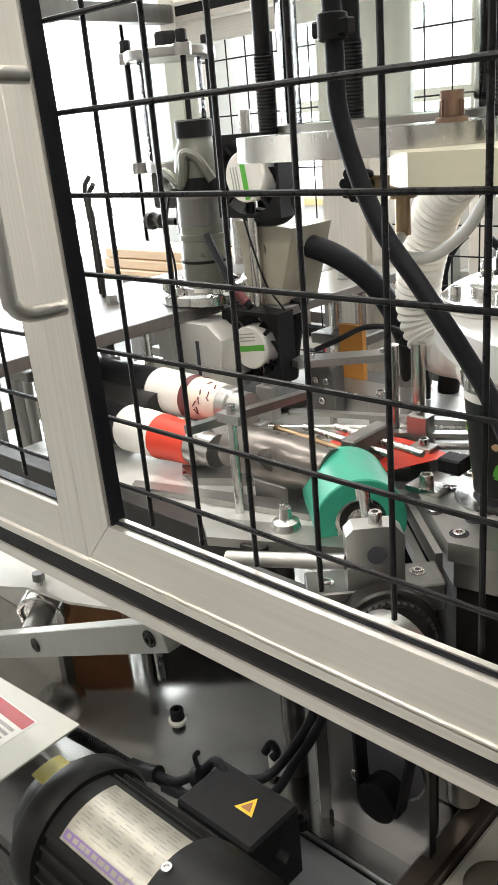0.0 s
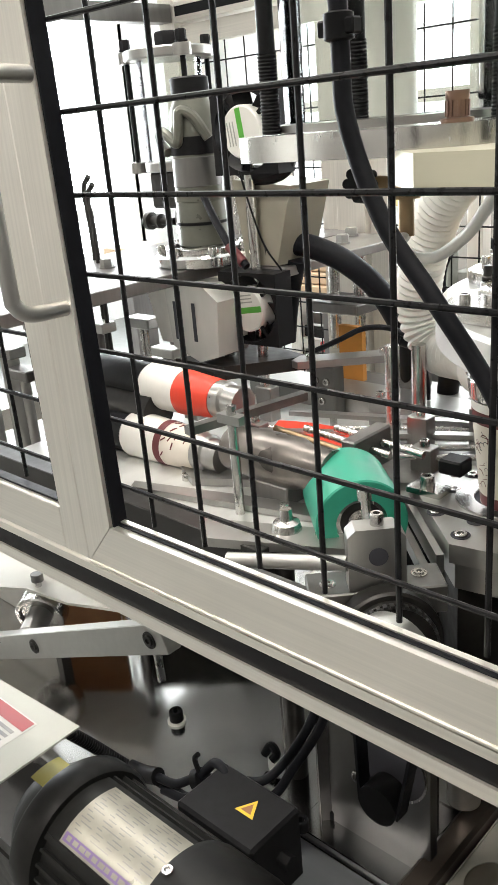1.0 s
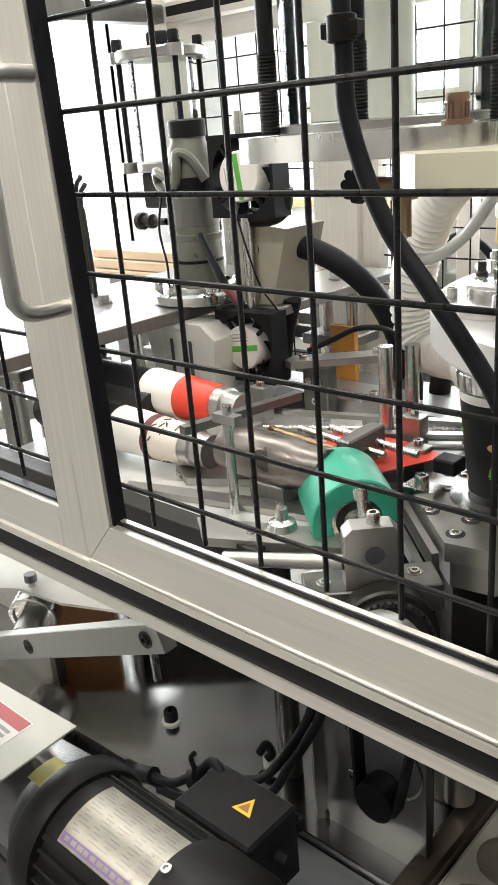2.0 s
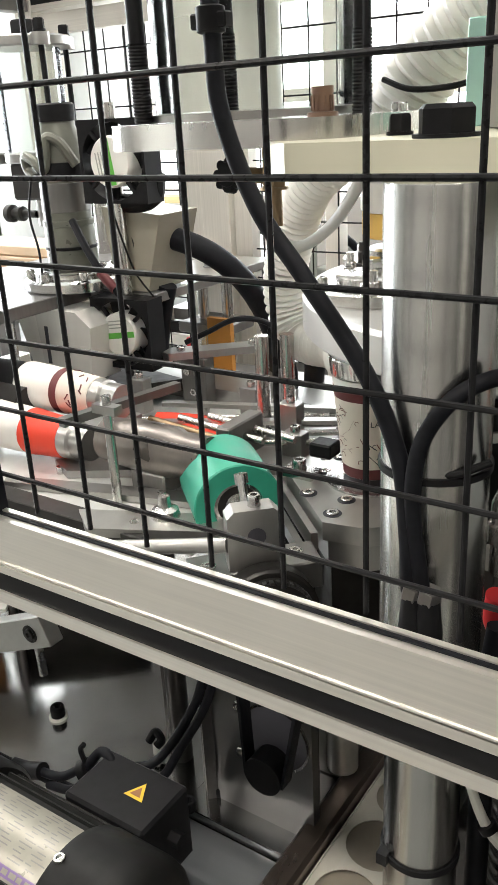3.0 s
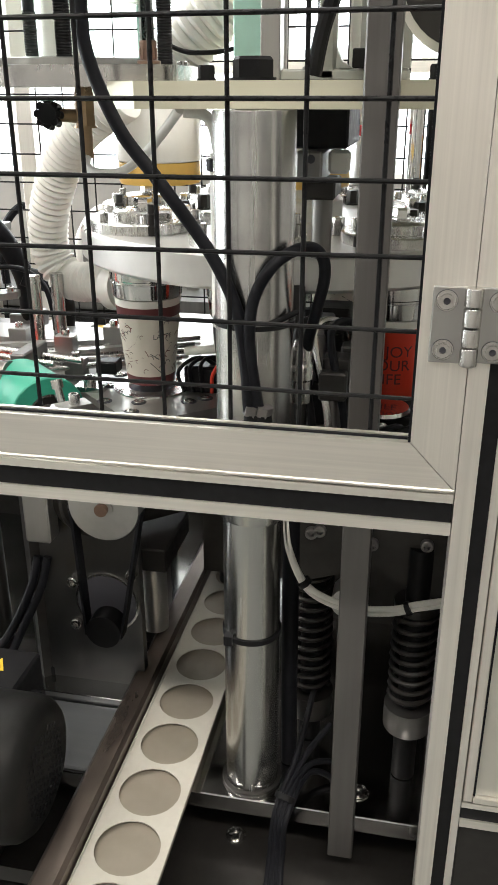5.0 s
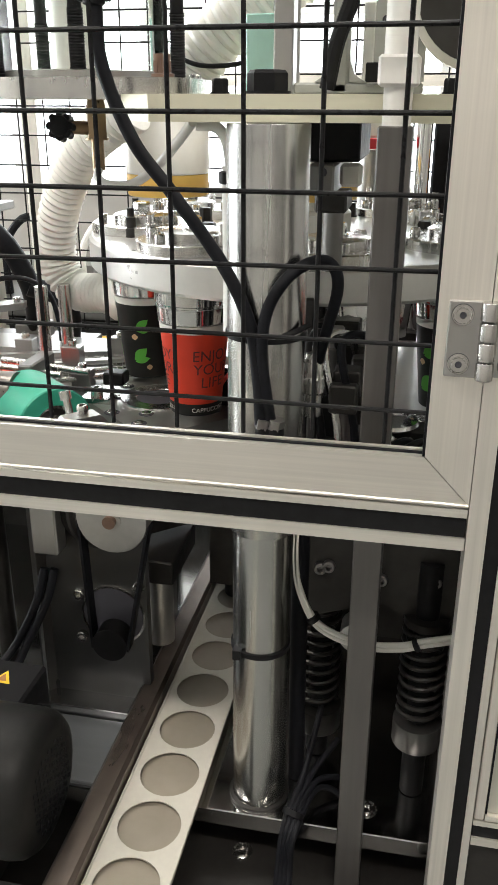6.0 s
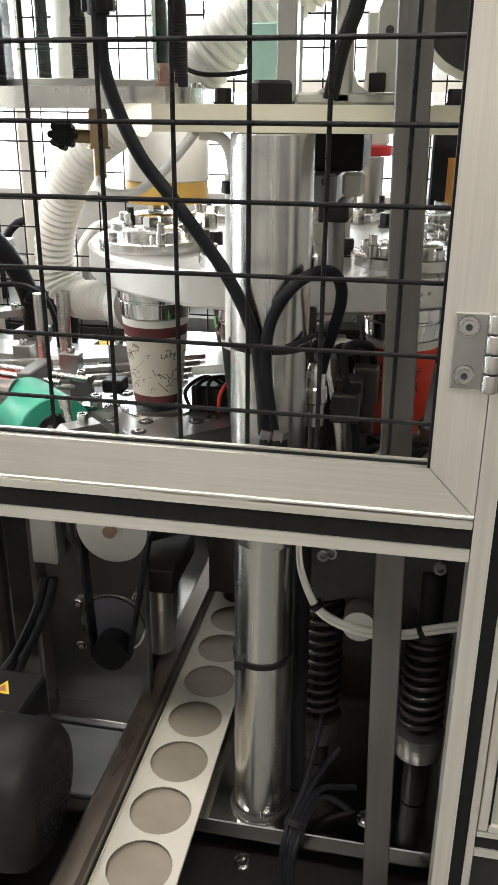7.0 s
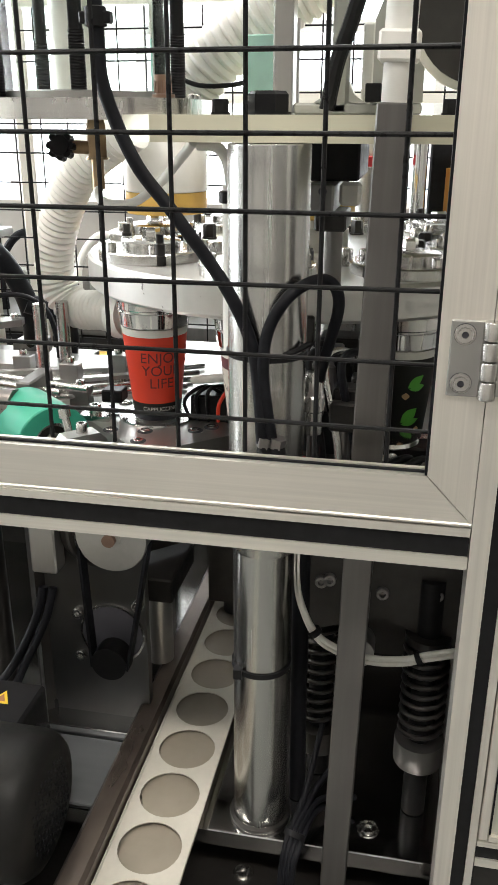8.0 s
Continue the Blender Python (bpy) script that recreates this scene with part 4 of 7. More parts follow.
        part("sticker_band", box(B(), -sz * 0.55, sz * 0.55, -0.004, 0.003, 0.0186, 0.0189, mb), LEAF, f, "green stripe")
        for j in range(3):
            part("print_bar", box(B(), -sz * 0.28, sz * 0.28, 0.008 + 0.004 * j, 0.0095 + 0.004 * j, 0.0186, 0.0188, mb), GREYPAINT, f)
        for k in range(7):
            q = m @ Matrix.Rotation(2 * math.pi * k / 7, 4, "Z") @ Matrix.Translation((sz * 0.76, 0, 0.002)) @ Matrix.Rotation(0.6, 4, "X")
            part("blade", box(B(), -sz * 0.17, sz * 0.17, -0.010, 0.010, -0.0008, 0.0008, q), BLACK, f)
        for k in range(4):
            q = m @ Matrix.Rotation(math.pi * k / 2 + 0.7, 4, "Z")
            part("strut", box(B(), sz * 0.6, sz * 0.98, -0.002, 0.002, 0.010, 0.014, q), BLACK, f)
    hood = prism(B(), [(-0.272, 1.082), (-0.225, 1.082), (-0.199, 1.170), (-0.286, 1.178)], 0.0, 0.07, Matrix.Translation((0, 0.47, 0)) @ Matrix.Rotation(radians(90), 4, "X"))
    part("duct_hood", hood, mat("beige_sheet_metal", (0.34, 0.32, 0.26), 0.38, 0.35, 0.08, 50, 0.004), t, "beige sheet metal hood", bevel=0.002)
    part("hood_floor", box(B(), -0.3205, -0.215, 0.40, 0.66, 1.069, 1.0805), SATIN, t, "bright platform end", bevel=0.001)
    part("fan_volute", hose(B(), [(-0.288, 0.40, 1.236), (-0.284, 0.40, 1.205), (-0.262, 0.40, 1.187), (-0.235, 0.40, 1.182), (-0.205, 0.40, 1.19), (-0.198, 0.40, 1.215)], 0.0105, 10, 8), BLACK, t, "black curved fan duct")
    part("hanging_sleeve", hose(B(), [(-0.222, 0.43, 1.085), (-0.232, 0.43, 1.055), (-0.242, 0.432, 1.02), (-0.246, 0.43, 0.985)], 0.0125, 12, 8), RUBBER, t, "black hanging sleeve")
    part("fan_bracket", box(B(), -0.26, -0.23, 0.395, 0.42, 1.0, 1.068), BLACK, t)
    part("wiring", hose(B(), [(-0.305, 0.37, 1.165), (-0.28, 0.36, 1.14), (-0.25, 0.352, 1.11), (-0.225, 0.35, 1.09)], 0.0045, 10, 8), RUBBER, t, "black cable")
    part("red_end", rod(B(), (-0.252, 0.352, 1.111), (-0.23, 0.350, 1.094), 0.0056), CUPBROWN, t, "dark red cable end")
    part("fan_wire", hose(B(), [(-0.235, 0.36, 1.19), (-0.222, 0.36, 1.15), (-0.215, 0.37, 1.11), (-0.21, 0.39, 1.08)], 0.0012, 6, 8), BLACK, t)
    for x, y in ((-0.30, 0.60), (-0.265, 0.61)):
        part("stem", rod(B(), (x, y, 0.93), (x, y, 1.068), 0.008), STEEL, t)
    part("stem_plate", box(B(), -0.325, -0.24, 0.57, 0.64, 0.985, 1.0), GREYBAR, t, bevel=0.002)
    screws(t, [(-0.26, 0.57, 1.081), (-0.29, 0.63, 1.081), (-0.45, 0.33, 1.081), (-0.40, 0.20, 1.081)], 0.009, 0.012, (0, 0, 1), SATIN, "bolt", hexhead)
    return t


def fan_pose(zc):
    return Matrix.Translation((-0.236 if zc > 1.1 else -0.25, 0.385, zc)) @ Matrix.Rotation(radians(4), 4, "Z") @ Matrix.Rotation(radians(90), 4, "X")


def B_fan(zc, s):
    """A square fan housing with a round opening."""
    m = fan_pose(zc)
    bm = B()
    for h0, h1 in ((-0.016, 0.014),):
        inner = [(s * 0.93 * math.cos(2 * math.pi * k / 32), s * 0.93 * math.sin(2 * math.pi * k / 32)) for k in range(32)]
        outer = []
        for x, y in inner:
            q = max(abs(x), abs(y))
            outer.append((x / q * s, y / q * s))
        rings = [[bm.verts.new(m @ Vector((x, y, h))) for x, y in ring] for ring, h in ((inner, h0), (inner, h1), (outer, h1), (outer, h0))]
        for a, b in zip(rings, rings[1:] + rings[:1]):
            for i in range(32):
                j = (i + 1) % 32
                bm.faces.new((a[i], a[j], b[j], b[i]))
    return bm


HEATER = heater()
# Set back along the first view's rays; the growth of 1.22 fits it.
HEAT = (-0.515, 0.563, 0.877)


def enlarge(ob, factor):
    """Grows the drawn parts of a thing about its base, to fit the camera's view."""
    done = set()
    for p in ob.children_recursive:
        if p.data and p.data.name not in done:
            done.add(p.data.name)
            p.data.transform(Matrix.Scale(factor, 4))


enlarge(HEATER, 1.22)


def wrap_station():
    t = thing("guide_stand", "steel guide rods and rails of the wrapping station", "guide rails", (-0.2, 0.3, 0.878))
    part("rod", rod(B(), (-0.188, 0.268, 0.878), (-0.188, 0.268, 1.005), 0.0055), STEEL, t)
    part("rod", rod(B(), (-0.40, 0.55, 0.878), (-0.40, 0.55, 1.30), 0.008), STEEL, t)
    part("rod", rod(B(), (-0.14, 0.50, 0.878), (-0.14, 0.50, 1.02), 0.009), STEEL, t)
    part("rod", rod(B(), (-0.115, 0.52, 0.878), (-0.115, 0.52, 1.02), 0.009), STEEL, t)
    part("cross_bar", box(B(), -0.205, -0.172, 0.262, 0.275, 0.985, 0.995), SATIN, t)
    m = Matrix.Translation((-0.235, 0.36, 0.965)) @ Matrix.Rotation(radians(78), 4, "Z")
    part("cross_bar", box(B(), -0.10, 0.07, -0.006, 0.006, -0.005, 0.005, m), DULL, t)
    for k in range(4):
        part("rail", rod(B(), (-0.30, 0.33 + 0.035 * k, 0.905), (0.06, 0.53 + 0.035 * k, 0.905), 0.004), STEEL, t)
    part("rail_bed", prism(B(), [(-0.33, 0.31), (-0.29, 0.29), (0.06, 0.49), (0.06, 0.62), (-0.10, 0.58)], 0.8785, 0.888), SATIN, t)
    part("orange_board", box(B(), -0.402, -0.356, 0.735, 0.745, 0.8785, 0.968), ORANGE, t, "orange board")
    part("foot", box(B(), -0.48, -0.06, 0.60, 0.68, 0.8785, 0.90), SATIN, t)
    for x, y, h in ((-0.30, 0.42, 0.03), (-0.25, 0.36, 0.025), (-0.10, 0.50, 0.05), (-0.07, 0.46, 0.03), (-0.35, 0.5, 0.05), (-0.2, 0.56, 0.04), (-0.05, 0.56, 0.05), (-0.45, 0.45, 0.03), (-0.52, 0.36, 0.03)):
        part("clamp_block", box(B(), x - 0.014, x + 0.014, y - 0.01, y + 0.01, 0.888, 0.888 + h), (SATIN, GREYBAR)[int(h * 1000) % 2], t, bevel=0.001)
        capscrew(bm := B(), (x, y, 0.888 + h), 0.006, 0.008)
        part("screw", bm, STEEL, t)
    b = part("arm_bracket", box(B(), -0.335, -0.29, 0.575, 0.60, 0.8785, 0.952), DULL, t, "grey upright bracket", bevel=0.002)
    screws(b, [(-0.322, 0.575, 0.93), (-0.303, 0.575, 0.93), (-0.312, 0.575, 0.90)], 0.0055, 0.004, (0, -1, 0), STEEL)
    part("swing_arm", prism(B(), [(-0.345, 0.55), (-0.33, 0.545), (-0.235, 0.635), (-0.24, 0.655), (-0.26, 0.655), (-0.35, 0.575)], 0.9525, 0.963), SATIN, t, "bright swing arm", bevel=0.0015)
    screws(t, [(-0.325, 0.568, 0.963), (-0.25, 0.642, 0.963)], 0.0065, 0.007, (0, 0, 1), STEEL)
    for k in range(2):
        part("flat_guide", prism(B(), [(-0.30, 0.405 + 0.085 * k), (-0.295, 0.395 + 0.085 * k), (0.0, 0.545 + 0.04 * k), (-0.005, 0.557 + 0.04 * k)], 0.9095, 0.9155), PLATE, t, "flat guide bar", bevel=0.001)
    for x, y in ((-0.255, 0.43), (-0.04, 0.535), (-0.25, 0.52), (-0.05, 0.57)):
        part("guide_post", rod(B(), (x, y, 0.888), (x, y, 0.9095), 0.005, 12), STEEL, t)
    part("sensor_block", box(B(), -0.02, 0.008, 0.405, 0.43, 0.915, 0.932), BLACK, t, "black sensor block", bevel=0.002)
    part("sensor_arm", box(B(), -0.04, 0.0, 0.375, 0.40, 0.9002, 0.9065), STEEL, t)
    capscrew(bm := B(), (-0.022, 0.388, 0.9065), 0.008, 0.012)
    part("screw", bm, STEEL, t)
    t = thing("oil_cup", "clear glass oil cup between two steel rings with black rods", "oil cup", (-0.46, 0.48, 0.878))
    cx, cy = -0.46, 0.48
    for z, r in ((1.232, 0.046), (1.368, 0.058)):
        part("ring_plate", lathe(B(), ((0.0, z), (r - 0.002, z), (r, z + 0.002), (r, z + 0.011), (r - 0.002, z + 0.013), (0.0, z + 0.013)), (cx, cy, 0), seg=40), SATIN, t, "satin ring plate")
    part("glass", lathe(B(), ((0.042, 1.2455), (0.042, 1.3675), (0.040, 1.3675), (0.040, 1.2455)), (cx, cy, 0), seg=40), ACRYLIC, t, "clear glass cylinder")
    for a in (205, 335, 80):
        x, y = cx + 0.06 * math.cos(radians(a)), cy + 0.06 * math.sin(radians(a))
        part("rod", rod(B(), (x, y, 1.234), (x, y, 1.383), 0.0037, 12), BLACK, t, "black rod")
        for z in (1.231, 1.3675):
            part("lug", lathe(B(), ((0.0, z), (0.0115, z), (0.0115, z + 0.014), (0.0, z + 0.014)), (x, y, 0), seg=20), SATIN, t, "satin lug")
        hexhead(bm := B(), (x, y, 1.383), 0.007, 0.014)
        part("nut", bm, BLACK, t)
    hexhead(bm := B(), (cx, cy, 1.381), 0.016, 0.02)
    part("filler_cap", bm, BLACK, t)
    part("valve_block", box(B(), cx - 0.03, cx + 0.025, cy - 0.03, cy + 0.03, 1.185, 1.2318), DARKSTEEL, t, bevel=0.003)
    part("valve_neck", rod(B(), (cx, cy, 1.15), (cx, cy, 1.185), 0.014, 20), SATIN, t)
    part("knob", lathe(B(), ((0, 0.06), (0.009, 0.06), (0.012, 0.056), (0.012, 0.048), (0.007, 0.046), (0.007, 0.036), (0.010, 0.034), (0.010, 0.028), (0.005, 0.026), (0.005, 0.0)), seg=20, m=Matrix.Translation((cx - 0.01, cy - 0.01, 1.165)) @ Matrix.Rotation(radians(-90), 4, "Y")), DARKSTEEL, t, "dark turning knob")
    part("drip_tube", rod(B(), (cx, cy, 1.06), (cx, cy, 1.15), 0.006, 14), HOSEWHITE, t, "clear drip tube")
    part("post", rod(B(), (cx + 0.05, cy + 0.05, 0.7661), (cx + 0.05, cy + 0.05, 1.232), 0.01), STEEL, t)
    # Grown and set farther from the first camera position to fit its view.
    enlarge(t, 1.35)
    t.location = (-0.769, 0.76, 0.737)
    for x, y, z in ((-0.70, 0.50, 1.21), (-0.735, 0.52, 1.22)):
        tt = thing("bent_rod", "thin dark rod with a bent tip", "rod", (x, y, 0.586))
        part("rod", hose(B(), [(x, y, 0.586), (x, y, 1.10), (x - 0.005, y, z - 0.02), (x + 0.012, y, z + 0.005)], 0.004, 10, 6), DARKSTEEL, tt)


DRUM = (-0.352, 0.352, 0.933)


def wrap_drum():
    """Two lying mandrels on one shaft, each with a rolled cup; they change places at every step."""
    t = thing("wrapping_drum", "dark shaft with two lying mandrels carrying rolled paper cups", "mandrel", DRUM)
    X = DRUM[0] + 0.34
    part("shaft", rod(B(), (X - 0.60, DRUM[1], DRUM[2]), (X - 0.40, DRUM[1], DRUM[2]), 0.026, 32), DARKSTEEL, t)
    for s, paper, band in ((-1, CUPCREAM, CUPBROWN), (1, CUPRED, CUPRED)):
        y, z = DRUM[1] + s * 0.030, DRUM[2] + s * 0.018
        m = Matrix.Translation((X, y, z)) @ Matrix.Rotation(radians(90), 4, "Y")
        mm = part("mandrel", lathe(B(), ((0, -0.43), (0.0295, -0.43), (0.030, -0.425), (0.0285, -0.40), (0.024, -0.285), (0.021, -0.282), (0.021, -0.26), (0, -0.26)), seg=36, m=m), SATIN, t, "satin lying mandrel")
        part("collar", lathe(B(), ((0, -0.60), (0.028, -0.60), (0.029, -0.595), (0.029, -0.431), (0, -0.431)), seg=32, m=m), BLACK, mm, "black collar")
        part("rolled_rim", lathe(B(), ((0.0302, -0.425), (0.0316, -0.426), (0.0292, -0.362), (0.028, -0.36)), seg=40, m=m), CUPWHITE, mm, "white paper rim")
        part("rolled_wall", lathe(B(), ((0.0294, -0.3615), (0.0252, -0.300), (0.0242, -0.300)), seg=40, m=m), paper, mm, "printed paper wall")
        part("rolled_band", lathe(B(), ((0.0299, -0.362), (0.0292, -0.350)), seg=40, m=m), band, mm)
        for k in range(26):
            rnd = random.Random(40 + k)
            u = rnd.uniform(0.04, 0.9)
            q = m @ Matrix.Rotation(rnd.uniform(0, 6.28), 4, "Z") @ Matrix.Translation((0.0290 - 0.0035 * u, 0, -0.349 + 0.045 * u)) @ Matrix.Rotation(rnd.uniform(-1, 1), 4, "X")
            if s < 0:
                part("print_mark", box(B(), -0.0004, 0.0006, -rnd.uniform(0.002, 0.006), 0.004, -0.0007, 0.0007, q), CUPBROWN, mm)
    return t


WRAP = wrap_drum()


def long_mandrel():
    t = thing("transfer_mandrel", "worn steel transfer mandrel lying towards the turret", "mandrel", (-0.17, 0.32, 0.878))
    part("barrel", lathe(B(), ((0, -0.255), (0.02, -0.255), (0.026, -0.25), (0.030, -0.20), (0.030, -0.15), (0.026, -0.14), (0.026, -0.10), (0, -0.10)), seg=32, m=Matrix.Translation((0, 0.327, 0.925)) @ Matrix.Rotation(radians(90), 4, "Y")), mat("worn_mandrel_metal", (0.2, 0.18, 0.165), 0.35, 0.7, 0.45, 25, 0.004, (1, 1, 1), 20), t, "worn metal barrel")
    part("saddle", box(B(), -0.20, -0.15, 0.305, 0.35, 0.8785, 0.903), GREYBAR, t, bevel=0.002)
    for k in range(3):
        part("finger", rod(B(), (-0.22 + 0.03 * k, 0.37 + 0.02 * k, 0.94), (-0.10 + 0.03 * k, 0.37 + 0.02 * k, 0.93), 0.0045, 12), (BRASS, STEEL, STEEL)[k], t)
    part("finger_block", box(B(), -0.115, -0.095, 0.36, 0.43, 0.905, 0.95), GREYBAR, t, bevel=0.002)
    part("finger_leg", box(B(), -0.115, -0.095, 0.38, 0.40, 0.8785, 0.905), GREYBAR, t)


long_mandrel()


def blank():
    """A flat red cup blank, a sector of a ring."""
    t = thing("cup_blank", "flat red printed paper blank on the guide rails", "paper blank", (-0.115, 0.435, 0.9105))
    arc = [radians(a) for a in range(-26, 27, 4)]
    out = [(-0.115 + 0.185 * math.sin(a), 0.2925 + 0.185 * math.cos(a)) for a in arc] + [(-0.115 + 0.10 * math.sin(a), 0.2925 + 0.10 * math.cos(a)) for a in reversed(arc)]
    bm = prism(B(), out, 0.9112, 0.9122)
    part("sheet", bm, CUPRED, t, smooth=False)
    return t


BLANK = blank()


wrap_station()
# ---- green roller in front of the table ----
def roller():
    t = thing("roller_unit", "green rubber feed roller on a steel bearing block", "roller", (-0.03, 0.28, 0.88))
    a, b = Vector((-0.102, 0.348, 0.901)), Vector((-0.033, 0.285, 0.901))
    d = (b - a).normalized()
    m = Matrix.Translation(a) @ d.to_track_quat("Z", "Y").to_matrix().to_4x4()
    L = (b - a).length
    part("roller", lathe(B(), ((0.02, 0.0), (0.0455, 0.0), (0.047, 0.0015), (0.047, L - 0.0015), (0.0455, L), (0.0265, L), (0.0265, L - 0.006)), seg=56, m=m), GREEN, t, "green polyurethane sleeve")
    part("bearing", lathe(B(), ((0.0264, L - 0.0062), (0.0215, L - 0.0055), (0.021, L - 0.008), (0.014, L - 0.008), (0.0135, L - 0.004), (0.009, L - 0.004), (0.009, L + 0.012), (0, L + 0.012)), seg=32, m=m), STEEL, t, "steel ball bearing")
    part("hub_core", lathe(B(), ((0.0, 0.002), (0.0265, 0.002), (0.0265, L - 0.0065), (0.0, L - 0.0065)), seg=32, m=m), DARKSTEEL, t)
    mm = Matrix.Translation((0.0257, 0.2255, 0.9155)) @ Matrix.Rotation(radians(45), 4, "Z")
    bl = part("bearing_block", prism(B(), [(-0.027, -0.0335), (0.025, -0.0335), (0.025, 0.018), (0.017, 0.027), (-0.020, 0.027), (-0.027, 0.020)], -0.011, 0.011, mm @ Matrix.Rotation(radians(90), 4, "X")), SATIN, t, "chamfered grey block", bevel=0.0012)
    # The bore's shade is a dark disc set on the block's front.
    part("bore", rod(B(), mm @ Vector((0, -0.0112, 0)), mm @ Vector((0, -0.0118, 0)), 0.0088, 20), INK, bl, "dark disc for the block bore's shade")
    screws(bl, [mm @ Vector((0.001, 0, 0.027))], 0.0062, 0.011, (0, 0, 1), STEEL)
    part("clamp_screw", rod(B(), (0.008, 0.2405, 0.918), (-0.0005, 0.2463, 0.951), 0.0045, 16), STEEL, bl)
    part("clamp_head", rod(B(), (-0.0005, 0.2463, 0.951), (-0.0025, 0.2476, 0.960), 0.0068, 16), STEEL, bl)
    part("shaft", rod(B(), (0.008, 0.206, 0.906), (-0.105, 0.165, 0.893), 0.0075), SATIN, t)
    part("base_bar", box(B(), -0.064, 0.062, -0.013, 0.03, -0.0625, -0.034, mm), DULL, t, bevel=0.0015)
    screws(t, [mm @ Vector((-0.045, 0.006, -0.034)), mm @ Vector((0.041, 0.012, -0.034))], 0.0068, 0.003, (0, 0, 1), STEEL, "screw", sunkscrew)
    for u in (-0.055, 0.05):
        part("base_leg", box(B(), u - 0.009, u + 0.009, 0.008, 0.026, -0.3303, -0.063, mm), DARKSTEEL, t)
    # toothed pulley below
    t = thing("timing_pulley", "dark toothed timing pulley below the roller", "pulley", (0.03, 0.20, 0.83))
    mt = Matrix.Translation((0.0605, 0.197, 0.8475)) @ Vector((0.7, -0.7, 0.12)).to_track_quat("Z", "Y").to_matrix().to_4x4()
    part("wheel", lathe(B(), ((0, -0.026), (0.046, -0.026), (0.0465, -0.025), (0.0465, -0.004), (0.044, -0.002), (0.0395, -0.002), (0.0385, 0.004), (0.0, 0.004)), seg=48, m=mt), DARKSTEEL, t)
    for k in range(40):
        part("tooth", box(B(), 0.0375, 0.0402, -0.0017, 0.0017, 0.0042, 0.011, mt @ Matrix.Rotation(2 * math.pi * k / 40, 4, "Z")), DRIVEPLATE, t)
    part("face", lathe(B(), ((0.0, 0.0112), (0.0375, 0.0112), (0.0375, 0.0042)), seg=40, m=mt), DARKSTEEL, t, "grey toothed face")
    part("shaft", rod(B(), mt @ Vector((0, 0, -0.026)), mt @ Vector((0, 0, -0.10)), 0.01), DARKSTEEL, t)
    t = thing("front_slide", "bright steel slide bars lying before the roller", "slide", (-0.15, 0.25, 0.86))
    part("bar", prism(B(), [(-0.16, 0.19), (-0.02, 0.255), (-0.05, 0.285), (-0.20, 0.22)], 0.879, 0.889), PLATE, t, bevel=0.001)
    part("bar", prism(B(), [(-0.34, 0.236), (-0.08, 0.30), (-0.10, 0.325), (-0.35, 0.25)], 0.8785, 0.886), SATIN, t, bevel=0.001)
    part("bar_leg", rod(B(), (-0.10, 0.236, 0.585), (-0.10, 0.236, 0.879), 0.012), DARKSTEEL, t)
    part("nipple", lathe(B(), ((0.016, 0.889), (0.014, 0.897), (0.007, 0.90), (0.006, 0.912), (0, 0.912)), (-0.105, 0.252, 0), seg=18), STEEL, t)
    screws(t, [(-0.07, 0.262, 0.889), (-0.125, 0.225, 0.889)], 0.0045, 0.003, (0, 0, 1), STEEL, "screw", sunkscrew)


roller()


